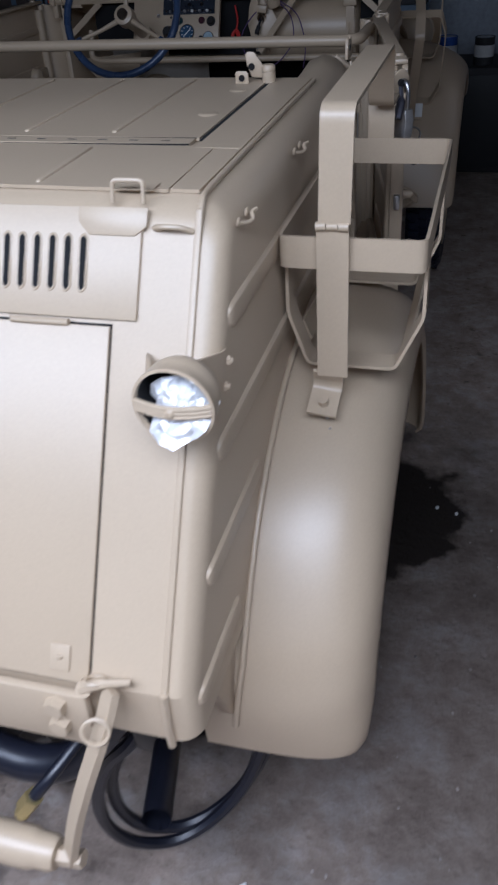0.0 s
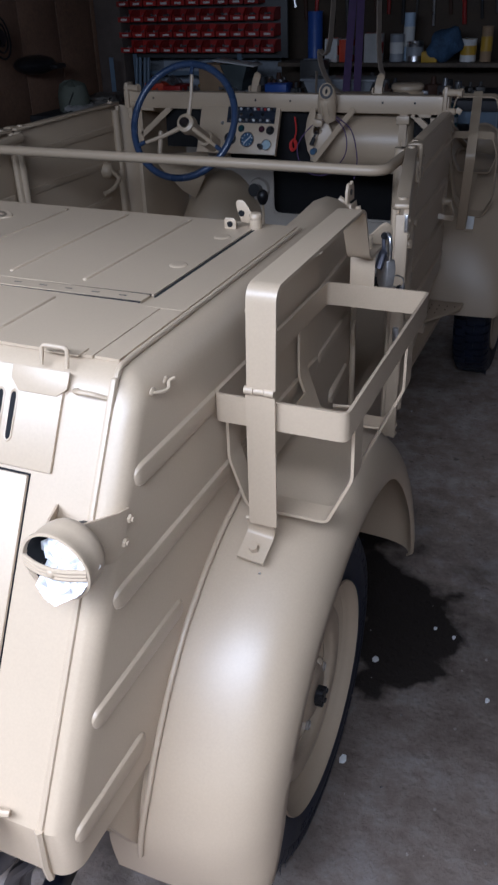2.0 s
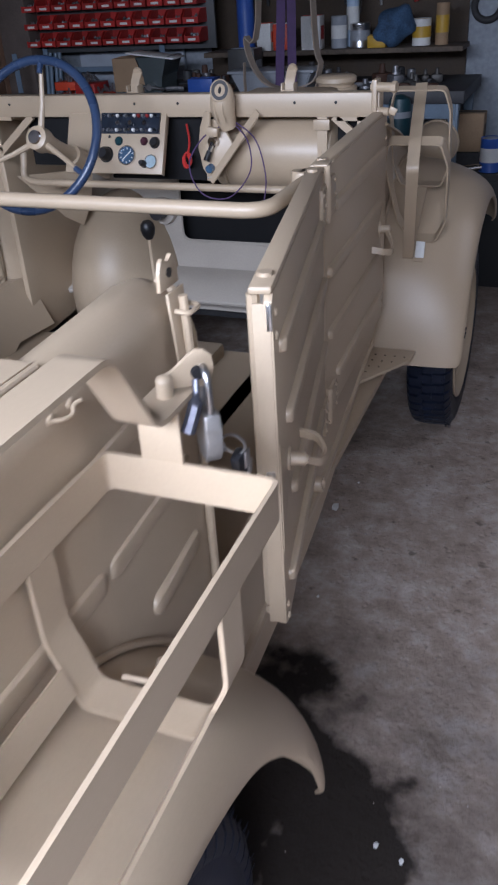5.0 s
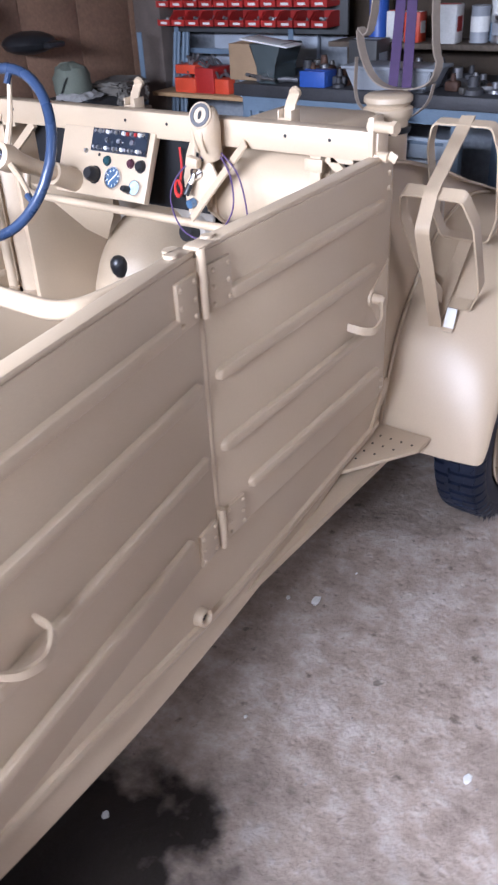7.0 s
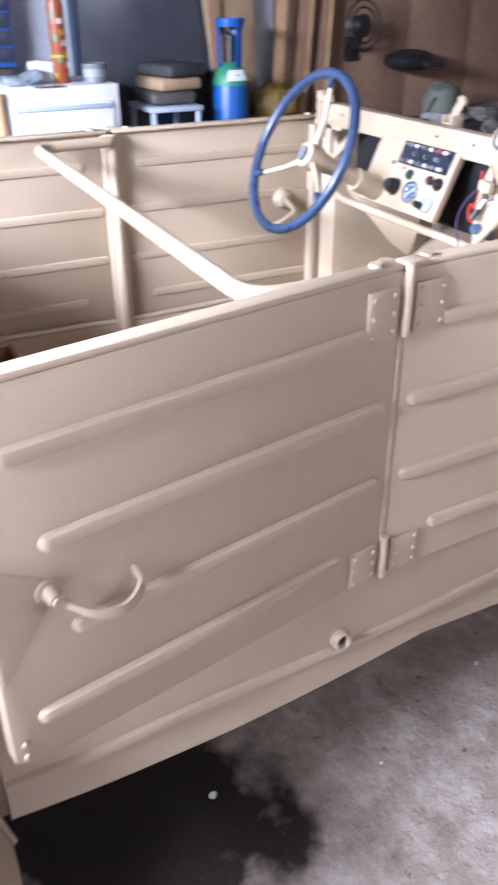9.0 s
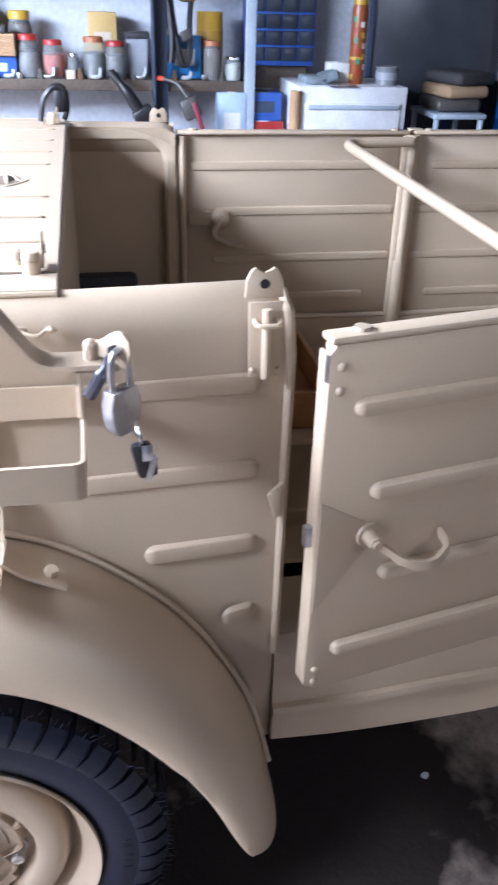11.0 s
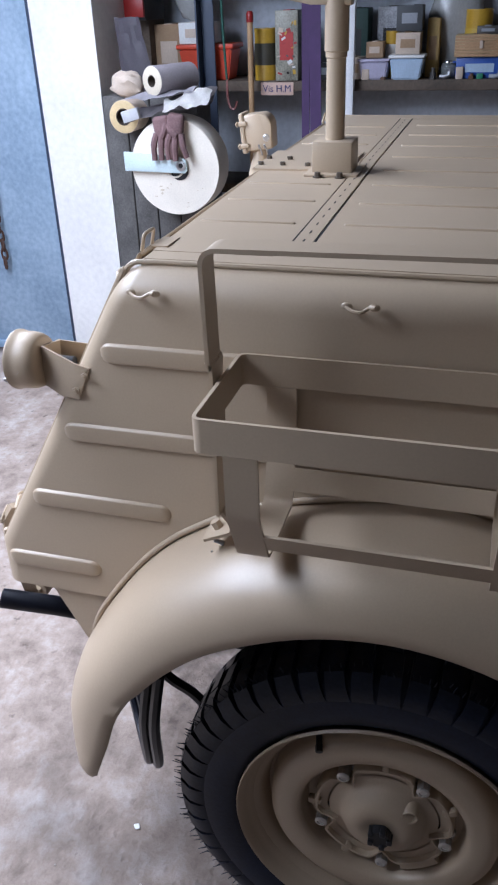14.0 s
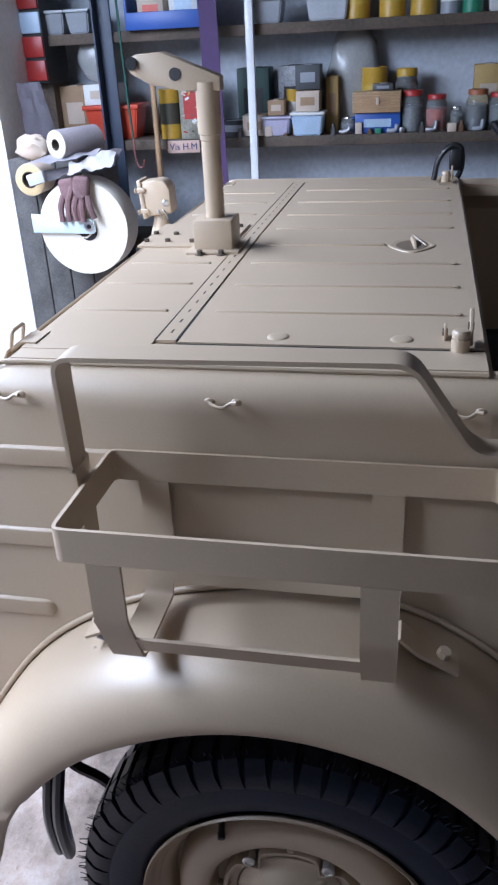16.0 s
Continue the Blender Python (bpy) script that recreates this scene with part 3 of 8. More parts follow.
    for z in (1.27, 1.235, 0.74, 0.715):
        o["edge_screw" + str(z)] = mesh_of("edge_screw", M().ball((L - 0.018, 0.001, z), 0.007, (1, 0.6, 1), 8, 5), SAND)
    o["latch_tongue"] = mesh_of("latch_tongue", M().box((L + 0.002, -0.014, 1.0), (0.02, 0.014, 0.035), None, 0.003), STEEL)
    o["latch_plate"] = mesh_of("latch_plate", M().box((L + 0.001, -0.005, 1.268), (0.005, 0.008, 0.04), None, 0.002), STEEL)
    o["edge_flange"] = mesh_of("edge_flange", M().box((L - 0.002, -0.016, 1.0), (0.006, 0.026, 0.575), None, 0.0015), SAND)
    return o


DM = door_meshes()


def door(origin, along, side, label):
    """along: the angle of u in plan, in degrees; side: 1 right, -1 left (mirrored)."""
    u = Vector((math.cos(radians(along)), math.sin(radians(along)), 0))
    v = Vector((0, 0, 1)).cross(u)
    if v.x * side < 0:
        v = -v
    mat = Matrix(((u.x, v.x, 0, origin[0]), (u.y, v.y, 0, origin[1]), (0, 0, 1, 0), (0, 0, 0, 1)))
    d, rear = None, origin[1] < MID
    for name in DM:
        if rear and ("hinge_pin" in name or name == "corner_cap"):
            continue
        me = DM[name].copy()
        me.transform(mat)
        if mat.determinant() < 0:
            me.flip_normals()
        ob = new("door" if d is None else DM[name].name.split(".")[0], me)
        ob.parent = d or car
        d = d or ob
    d["label"] = label
    return d


door((0.770, 1.333), 92.5, 1, "closed pressed-steel front door with ribs")
door((0.770, 1.327), 270 + 11.4, 1, "rear door standing ajar, pressed steel with ribs")
door((-0.757, 1.337), 90, -1, "closed pressed-steel front door with ribs")
door((-0.757, 1.323), 270, -1, "closed pressed-steel rear door with ribs")

# door posts
for side in (1, -1):
    m = M()
    m.tube([(side * 0.715, 1.33, 0.48), (side * 0.715, 1.33, 0.90)], 0.020, 12)
    m.tube([(side * 0.715, 1.33, 0.90), (side * 0.715, 1.33, 1.30)], 0.016, 12)
    m.box((side * 0.725, 1.33, 0.9), (0.02, 0.05, 0.8), None, 0.004)
    m.prism([(side * 0.71, 1.36, 0.485), (side * 0.71, 1.42, 0.485), (side * 0.71, 1.345, 0.62)], (side * 0.01, 0, 0))
    post = part("door_post", m, SAND_IN, car)
    part("sealing_strip", M().box((side * 0.748, 1.33, 0.995), (0.010, 0.030, 0.60), None, 0.003), SAND, post)
    part("seam_bead", M().tube([(side * 0.764, 1.33, 0.69), (side * 0.764, 1.33, 1.296)], 0.0085, 10), SAND, post)

# grab rail across the cabin
m = M()
m.tube(fillet([(0.735, 1.316, 1.281), (0.735, 1.070, 1.281), (-0.665, 1.09, 1.284), (-0.69, 1.315, 1.284)], 0.06, 6), 0.0155, 12)
part("grab_rail", m, SAND, car, "bent tube rail across the open cabin")
# --- front unit: sloping nose, bulkhead and footwell ---
for s in (1, -1):
    m = M()
    m.prism([(s * 0.64, y, z) for y, z in ((2.085, 0.46), (2.085, 1.295), (2.26, 1.252), (2.48, 1.186), (2.65, 1.118), (2.86, 1.048), (2.95, 1.001), (3.10, 0.925), (3.25, 0.81), (3.30, 0.56), (2.2, 0.46))], (s * 0.022, 0, 0), 0.004)
    part("nose_side", m, SAND, car)
    m = M().prism([(s * 0.736, 2.083, 0.70), (s * 0.736, 2.083, 1.298), (s * 0.664, 2.165, 1.275), (s * 0.664, 2.165, 0.52), (s * 0.690, 2.10, 0.52)], (-s * 0.006, -0.004, 0), 0.001)
    part("front_pillar", m, SAND, car)
m = M()
prof = [(2.10, 1.305), (2.26, 1.266), (2.48, 1.200), (2.65, 1.133), (2.86, 1.062), (2.95, 1.015), (3.10, 0.94), (3.26, 0.82), (3.30, 0.76), (3.31, 0.56)]
rows = []
for y, z in prof:
    rows.append([(x, y, z - 0.02 * abs(x / 0.69) ** 3) for x in [-0.69 + 1.38 * k / 16 for k in range(17)]])
m.skin(rows)
bmesh.ops.recalc_face_normals(m.bm, faces=m.bm.faces)
bmesh.ops.solidify(m.bm, geom=m.bm.faces[:], thickness=0.006)
part("nose_deck", m, SAND, car)
m = M()
m.prism([(0.18, 2.22, 1.22), (0.50, 2.22, 1.22), (0.50, 2.46, 1.22), (0.18, 2.46, 1.22)], (0, 0, 0.105), 0.03, 3)
part("air_box", m, SAND, car)

# bulkhead with a dark service opening
PRIMER = material("pale_primer", (0.43, 0.39, 0.34), 0.5, 0, 0.05, 4, 160, 0.08, 0.0008)
y0 = 2.53
bulk = part("bulkhead", M().box((-0.43, y0, 0.80), (0.50, 0.012, 0.68)), PRIMER, car, "pale primed bulkhead with a dark opening")
for a, b, c, d in ((0.48, 0.67, 0.46, 1.10), (-0.18, 0.48, 0.46, 0.75), (-0.18, 0.48, 1.02, 1.10)):
    part("bulkhead_panel", M().box(((a + b) / 2, y0, (c + d) / 2), (b - a, 0.012, d - c)), PRIMER, bulk)
part("opening_bead", M().tube(fillet([(0.15, y0 - 0.008, 0.75), (-0.18, y0 - 0.008, 0.75), (-0.18, y0 - 0.008, 1.02), (0.48, y0 - 0.008, 1.02), (0.48, y0 - 0.008, 0.75), (0.15, y0 - 0.008, 0.75)], 0.04), 0.007, 6), PRIMER, bulk)
part("toe_board", M().box((0, 2.43, 0.60), (1.34, 0.20, 0.02), Matrix.Rotation(0.35, 3, "X"), 0.005), PRIMER, bulk)
# black sheet put in for the shade behind the opening
part("opening_shade", M().box((0.15, 2.62, 0.9), (0.8, 0.02, 0.4)), HOLLOW_SHADE, bulk)
# wheel-arch bulge, bracing plate and gear lever in the footwell
part("footwell_arch", M().ball((-0.43, 2.50, 0.56), 0.30, (0.74, 1.0, 1.3), 32, 18), SAND_IN, car)
part("footwell_brace", M().prism([(-0.62, 2.12, 1.08), (-0.40, 2.28, 1.08), (-0.44, 2.30, 0.95), (-0.50, 2.314, 0.854), (-0.54, 2.26, 0.90)], (0.004, -0.005, 0), 0.001), SAND_IN, car)
part("gearbox_cover", M().ball((0.03, 1.78, 0.50), 0.15, (1.0, 1.6, 0.8), 20, 12), SAND_IN, car)
lever = part("gear_lever", M().tube([(0.045, 1.86, 0.56), (0.047, 1.845, 0.80), (0.0496, 1.835, 0.985)], 0.006, 8), SAND, car)
part("knob", M().lathe([(0, 0.045), (0.012, 0.044), (0.020, 0.036), (0.0235, 0.020), (0.020, 0.002), (0.012, -0.012), (0, -0.014)], (0.0496, 1.834, 0.982), (0, -0.1, 1), 20), BLACK, lever, "black ball knob")
part("bulkhead_plug", M().cyl((-0.25, 2.52, 0.866), (-0.25, 2.50, 0.866), 0.055, 0.05, 20), PRIMER, bulk)
part("plug_cap", M().cyl((-0.25, 2.50, 0.866), (-0.25, 2.45, 0.875), 0.026, 0.03, 14), BLACK, bulk)

# inner lining ribs of the left side beside the footwell
m = M()
for x, y in ((-0.735, 2.05), (-0.725, 2.13), (-0.71, 2.22)):
    m.tube([(x, y, 0.48), (x, y, 1.28)], 0.018, 10)
part("hinge_pillar", m, SAND_IN, car)
m = M()
m.tube([(0.676, 2.05, 0.50), (0.676, 2.05, 1.28)], 0.014, 10)
part("hinge_pillar", m, SAND_IN, car)

# --- scuttle beam, instrument panel, rail ---
m = M()
m.box((0.02, 2.045, 1.328), (1.37, 0.045, 0.066), None, 0.004)
for x, reach, low in ((-0.60, 0.155, 1.185), (0.677, 0.085, 1.235)):
    s = 1 if x > 0 else -1
    # triangular brackets with an opening
    m.strip([(x, 2.03, 1.30), (x, 2.03, 1.16)], (1, 0, 0), 0.03, 0.012)
    m.strip([(x - s * reach, 2.03, 1.297), (x - s * 0.01, 2.03, low)], (0.6, 0, 0.8 * s), 0.022, 0.012)
    m.strip([(x - s * 0.075, 2.03, 1.30), (x + s * 0.01, 2.03, 1.30)], (0, 0, 1), 0.03, 0.012)
    m.prism([(x + s * 0.03, 2.02, 1.36), (x + s * 0.05, 2.02, 1.36), (x + s * 0.05, 2.02, 1.25), (x + s * 0.03, 2.02, 1.25)], (0, 0.05, 0), 0.003)
part("scuttle_beam", m, SAND, car, "cream-painted scuttle beam with bolt holes")
for x in (-0.52, -0.05, 0.10, 0.476, 0.60):
    part("bolt_hole", M().cyl((x, 2.0215, 1.335), (x, 2.024, 1.335), 0.0042, None, 10), BLACK, car)
# windscreen pivots at both ends
for x in (-0.64, 0.715):
    m = M()
    m.box((x, 2.03, 1.345), (0.014, 0.05, 0.10), None, 0.003)
    m.cyl((x - 0.01, 2.02, 1.375), (x + 0.055, 2.01, 1.375), 0.013, 0.012, 12)
    m.cyl((x + 0.05, 2.012, 1.375), (x + 0.062, 2.010, 1.375), 0.016, 0.015, 6)
    m.cyl((x - 0.005, 2.03, 1.31), (x + 0.04, 2.02, 1.31), 0.012, 0.011, 12)
    m.box((x + 0.05, 2.02, 1.312), (0.022, 0.005, 0.02), Matrix.Rotation(0.5, 3, "Y"), 0.002)
    part("screen_pivot", m, SAND, car, "painted pivot with wing nuts")
# two clips that stand on the beam
for x in (-0.085, 0.435):
    m = M()
    m.box((x - 0.018, 2.10, 1.345), (0.004, 0.04, 0.07), None, 0.001)
    m.box((x + 0.018, 2.10, 1.345), (0.004, 0.04, 0.07), None, 0.001)
    m.box((x, 2.085, 1.355), (0.036, 0.004, 0.014))
    m.box((x, 2.115, 1.335), (0.036, 0.004, 0.03))
    m.strip(fillet([(x, 2.10, 1.34), (x, 2.105, 1.385), (x + 0.004, 2.125, 1.415)], 0.02), (1, 0, 0), 0.030, 0.005)
    m.cyl((x + 0.004, 2.120, 1.412), (x + 0.004, 2.128, 1.416), 0.015, None, 14)
    part("hood_clip", m, SAND, car, "small spring clip behind the scuttle")

m = M()
px0, px1 = -0.30, 0.052
m.box(((px0 + px1) / 2, 2.022, 1.215), (px1 - px0, 0.008, 0.185), None, 0.003)
m.box((px1 - 0.002, 2.030, 1.215), (0.004, 0.018, 0.185), None, 0.001)
panel = part("instrument_panel", m, SAND, car, "cream instrument panel with fuse block and dials")
PY = 2.017
panel.matrix_local = Matrix.Translation((0.008, 2.022, 1.305)) @ Matrix.Rotation(radians(-24), 4, "X") @ Matrix.Translation((0, -2.022, -1.305))


def dial(x, z, r, mats, hand=True):
    d = part("dial", M().lathe([(r * 0.86, 0.001), (r * 0.9, 0.006), (r, 0.006), (r * 1.06, 0.0)], (x, PY, z), (0, -1, 0), 28), CHROME, panel, "chrome-rimmed round dial")
    part("dial_face", M().cyl((x, PY, z), (x, PY - 0.002, z), r * 0.87, None, 28), mats, d)
    if hand:
        m = M()
        m.box((x, PY - 0.003, z), (0.003, 0.001, r * 1.3), Matrix.Rotation(0.8, 3, "Y"))
        for k in range(10):
            f = 2 * math.pi * k / 10
            m.box((x + r * 0.70 * math.sin(f), PY - 0.003, z + r * 0.70 * math.cos(f)), (0.0025, 0.001, r * 0.18), Matrix.Rotation(f, 3, "Y"))
        part("dial_mark", m, WHITEP, d)
    return d


GLASSY = material("dial_face_blue", (0.05, 0.10, 0.17), 0.15, 0, 0.2, 30, 200, 0, coat=0.6)
dial(-0.075, 1.178, 0.030, GLASSY)
dial(0.012, 1.160, 0.021, material("dial_face_pale", (0.35, 0.45, 0.5), 0.15, 0, 0.2, 30, 200, 0, coat=0.6), False)


def switch(x, z, r, mat, label, proud=0.016):
    part("switch", M().lathe([(0, proud), (r * 0.7, proud), (r, proud * 0.6), (r, 0), (r * 1.2, 0)], (x, PY, z), (0, -1, 0), 18), mat, panel, label)


switch(-0.150, 1.180, 0.021, BLACK, "black rotary switch", 0.03)
switch(-0.108, 1.222, 0.012, material("indicator_green", (0.015, 0.05, 0.06), 0.2, 0), "dark green indicator lamp", 0.010)
switch(-0.018, 1.222, 0.011, material("indicator_red", (0.06, 0.02, 0.03), 0.2, 0), "dark red indicator lamp", 0.010)
switch(0.020, 1.218, 0.015, BLACK, "black push switch", 0.014)
switch(-0.012, 1.153, 0.010, BLACK, "black key switch", 0.026)
switch(-0.195, 1.242, 0.006, STEEL, "small steel button", 0.008)
switch(-0.143, 1.235, 0.004, BLACK, "small hole", 0.002)
m = M()
m.box((-0.070, PY - 0.001, 1.275), (0.208, 0.010, 0.062))
# blue tint put into the black block for the reflected sky
fuse = part("fuse_block", m, material("fuse_block_sky_tint", (0.012, 0.018, 0.03), 0.3, 0, 0.2, 30, 200, 0.05), panel, "black fuse block with two rows of steel screws")
for row, z in enumerate((1.297, 1.254)):
    for k in range(13):
        x = -0.160 + 0.0150 * k
        mat = (CHROME, STEEL, CHROME, WHITEP)[k % 4] if not (row == 0 and k in (8, 10)) else RED
        part("fuse_screw", M().cyl((x, PY - 0.006, z), (x, PY - 0.012, z), 0.0060, 0.0046, 8), mat, fuse)
for x in (-0.110, -0.066, -0.016):
    part("fuse_cap", M().cyl((x, PY - 0.006, 1.275), (x, PY - 0.014, 1.275), 0.009, 0.007, 12), CHROME, fuse)
# black sheet put in for the shade beside the tank
part("panel_shade", M().box((0.635, 2.085, 1.21), (0.09, 0.015, 0.15)), HOLLOW_SHADE, car)
# black sheets put in for the shade behind the panel, with red cable
part("panel_shade", M().box((0.0, 2.085, 1.195), (0.385, 0.02, 0.20)), HOLLOW_SHADE, car)
part("panel_shade", M().box((-0.40, 2.075, 1.215), (0.18, 0.02, 0.16)), HOLLOW_SHADE, car)
m = M()
for k in range(4):
    m.tube([(0.100 + 0.012 * math.cos(t) + 0.004 * k, 2.045 - 0.004 * k, 1.160 + 0.02 * math.sin(t) + 0.003 * k) for t in [2 * math.pi * i / 14 for i in range(15)]], 0.0035, 6)
m.tube(smooth([(0.105, 2.05, 1.18), (0.115, 2.05, 1.22), (0.105, 2.06, 1.27)]), 0.0035, 6)
part("red_cable", m, RED, car, "coiled red cable")
m = M()
m.tube(fillet([(-0.50, 2.03, 1.20), (-0.50, 2.00, 1.10), (-0.45, 1.995, 1.092), (0.70, 1.995, 1.092)], 0.03), 0.012, 10)
part("lower_rail", m, SAND, car)

# fuel tank on its side behind the beam
m = M().lathe([(0, 0.0), (0.085, 0.0), (0.103, 0.012), (0.108, 0.03), (0.108, 0.372), (0.103, 0.390), (0.085, 0.400), (0, 0.400)], (0.185, 2.135, 1.175), (1, 0, 0), 40)
tank = part("fuel_tank", m, SAND, car, "cylindrical tank strapped under the scuttle")
for x in (0.23, 0.558):
    m = M()
    m.tube(ring((x, 2.135, 1.175), 0.111, (1, 0, 0), 32), 0.006, 6, closed=True)
    m.strip([(x, 2.03, 1.30), (x, 2.026, 1.22), (x, 2.03, 1.12)], (1, 0, 0), 0.03, 0.006)
    m.box((x, 2.022, 1.275), (0.05, 0.012, 0.03), None, 0.003)
    part("tank_strap", m, SAND, tank)

plain_ring = material("grip_ring_grey", (0.06, 0.06, 0.065), 0.5, 0, 0.15)
# trafficator switch: oval grip on a bent neck, bolted to a slanting plate
GN = Vector((0.32, -0.84, 0.44)).normalized()
GU = Vector((0.02, 0.46, 0.88))
GU = (GU - GN * GU.dot(GN)).normalized()
GR = GN.cross(GU).normalized()
GC = Vector((0.272, 1.955, 1.380))


def oval(c, a, b, n=24):
    return [c + GR * a * math.cos(2 * math.pi * k / n) + GU * b * math.sin(2 * math.pi * k / n) for k in range(n)]


m = M().tube(smooth([GC - GN * 0.020 + GU * 0.012, (0.269, 1.981, 1.372), (0.267, 1.981, 1.335), (0.271, 1.986, 1.302), (0.278, 1.992, 1.268)], 4), [0.018, 0.023, 0.027, 0.030, 0.032, 0.034, 0.036, 0.037, 0.037, 0.036, 0.035, 0.033, 0.031, 0.029, 0.027, 0.025, 0.023], 20)
arm = part("spotlight_bracket", m, SAND, car, "painted oval grip switch on a slanting bracket")
part("grip_head", M().skin([oval(GC - GN * 0.030, 0.024, 0.028), oval(GC - GN * 0.012, 0.029, 0.033), oval(GC - GN * 0.002, 0.0285, 0.0325), oval(GC, 0.026, 0.030)], wrap=True, cap=True), SAND, arm)
part("grip_ring", M().skin([oval(GC, 0.0245, 0.0285), oval(GC + GN * 0.002, 0.0238, 0.0278), oval(GC + GN * 0.002, 0.0160, 0.0195), oval(GC, 0.0152, 0.0185)], wrap=True), plain_ring, arm, "dark grey oval ring")
part("grip_slot", M().skin([oval(GC + GN * 0.0005, 0.0045, 0.0105), oval(GC + GN * 0.002, 0.004, 0.0095)], wrap=True, cap=True), BLACK, arm)
for q in (-0.012, 0.012):
    part("grip_ridge", M().tube(smooth([(0.268 + q, 1.950, 1.345), (0.268 + q, 1.9455, 1.325), (0.272 + q, 1.953, 1.292)], 4), 0.0035, 6), SAND, arm)
part("neck_clamp", M().box((0.240, 1.955, 1.266), (0.038, 0.022, 0.026), Matrix.Rotation(0.15, 3, "Y"), 0.005), SAND, arm)
m = M().prism([(0.208, 1.958, 1.122), (0.232, 1.958, 1.122), (0.290, 1.985, 1.222), (0.268, 1.985, 1.262), (0.225, 1.975, 1.262), (0.205, 1.965, 1.20)], (0.003, 0.006, 0), 0.001)
part("bracket_plate", m, SAND, arm)
part("bracket_bar", M().strip([(0.224, 1.950, 1.122), (0.366, 2.010, 1.312)], (0.62, -0.50, -0.45), 0.026, 0.005), SAND, arm)
part("bracket_wing", M().prism([(0.192, 2.010, 1.314), (0.212, 2.0, 1.312), (0.214, 1.975, 1.22), (0.208, 1.962, 1.14), (0.192, 1.970, 1.155), (0.172, 1.990, 1.211), (0.178, 2.0, 1.27)], (0.004, 0.006, 0), 0.001), SAND, arm)
for x, z in ((0.214, 1.132), (0.224, 1.132)):
    part("bracket_screw", M().ball((x, 1.955, z), 0.004, (1, 0.5, 1), 8, 5), NUT, arm)
part("toggle", M().tube([(0.232, 1.965, 1.232), (0.221, 1.945, 1.195)], 0.007, 8).cyl((0.234, 1.975, 1.235), (0.231, 1.962, 1.233), 0.017, 0.015, 14), CHROME, arm, "chrome toggle")
part("toggle_tip", M().cyl((0.225, 1.953, 1.21), (0.218, 1.94, 1.185), 0.008, 0.009, 10), BLACK, arm)
part("button", M().cyl((0.222, 1.965, 1.160), (0.220, 1.948, 1.158), 0.013, 0.012, 14), GLASSY, arm, "dark round button")
m = M()
m.tube(smooth([(0.275, 1.99, 1.285), (0.21, 1.95, 1.25), (0.155, 1.95, 1.17), (0.19, 1.95, 1.085), (0.28, 1.95, 1.075), (0.35, 1.96, 1.15), (0.345, 1.97, 1.235), (0.29, 1.995, 1.285)], 6), 0.0022, 5)
m.tube(smooth([(0.30, 1.995, 1.285), (0.37, 1.97, 1.24), (0.40, 1.96, 1.14), (0.39, 1.96, 1.06)], 6), 0.0022, 5)
part("loose_wire", m, PURPLE, car, "thin purple wire hanging in loops")

# steering wheel: column leans back
SC = Vector((-0.216, 1.70, 1.296))
SN = Vector((0.0, -0.90, 0.436)).normalized()
sw = part("steering_wheel", M().tube(ring(SC - SN * 0.0, 0.213, SN, 48), 0.0135, 10, closed=True), NAVY, car, "blue steering wheel rim with three cream spokes")
q = SN.to_track_quat("Z", "Y").to_matrix()
UPV = Vector((0, 0.436, 0.90))
RT = Vector((1, 0, 0))
for f in (88, 208, 330):
    d = RT * math.cos(radians(f)) + UPV * math.sin(radians(f))
    m = M().tube([SC - SN * 0.035 + d * 0.02, SC - SN * 0.028 + d * 0.10, SC + d * 0.208], [0.010, 0.0075, 0.006], 8)
    part("spoke", m, SAND, sw)
    part("spoke_end", M().tube([SC + d * 0.175, SC + d * 0.206], 0.0085, 8), NAVY, sw)
m = M().lathe([(0, 0.022), (0.02, 0.022), (0.034, 0.016), (0.036, -0.02), (0.026, -0.05), (0.022, -0.09)], SC - SN * 0.03, SN, 24)
part("steering_hub", m, SAND, sw)
part("horn_button", M().cyl(SC - SN * 0.008, SC - SN * 0.003, 0.021, 0.019, 20), CHROME, sw, "bright round horn button")
m = M().tube([SC - SN * 0.05, SC - SN * 0.42], 0.022, 14)
m.tube([SC - SN * 0.20, SC - SN * 0.30], 0.032, 16)
part("steering_column", m, SAND, car)

# air cleaner behind the scuttle
m = M().lathe([(0, 0.165), (0.062, 0.165), (0.071, 0.158), (0.072, 0.145), (0.064, 0.138), (0.062, 0.132), (0.072, 0.126), (0.073, 0.112), (0.066, 0.098), (0.060, 0.088), (0.060, 0.07), (0.060, -0.1)], (0.43, 2.626, 1.173), (0, 0, 1), 36)
ac = part("air_cleaner", m, SAND, car, "cream canister with a ribbed cap and black band")
part("band", M().lathe([(0.060, 0.058), (0.068, 0.060), (0.069, 0.074), (0.060, 0.076)], (0.43, 2.626, 1.173), (0, 0, 1), 36), BLACK, ac, "black rubber band")

# handle and window crank on the far door, seen from inside
m = M().lathe([(0.0, 0.036), (0.016, 0.036), (0.026, 0.030), (0.032, 0.020), (0.034, 0.0)], (-0.742, 1.930, 1.045), (1, 0, 0), 24)
m.strip([(-0.734, 1.930, 1.048), (-0.734, 2.030, 1.048)], (0, 0, 1), 0.040, 0.012)
m.tube(fillet([(-0.712, 1.930, 1.045), (-0.690, 1.965, 1.005), (-0.692, 1.900, 0.972), (-0.712, 1.855, 0.960)], 0.03), 0.0095, 10)
part("inner_handle", m, SAND_IN, car)
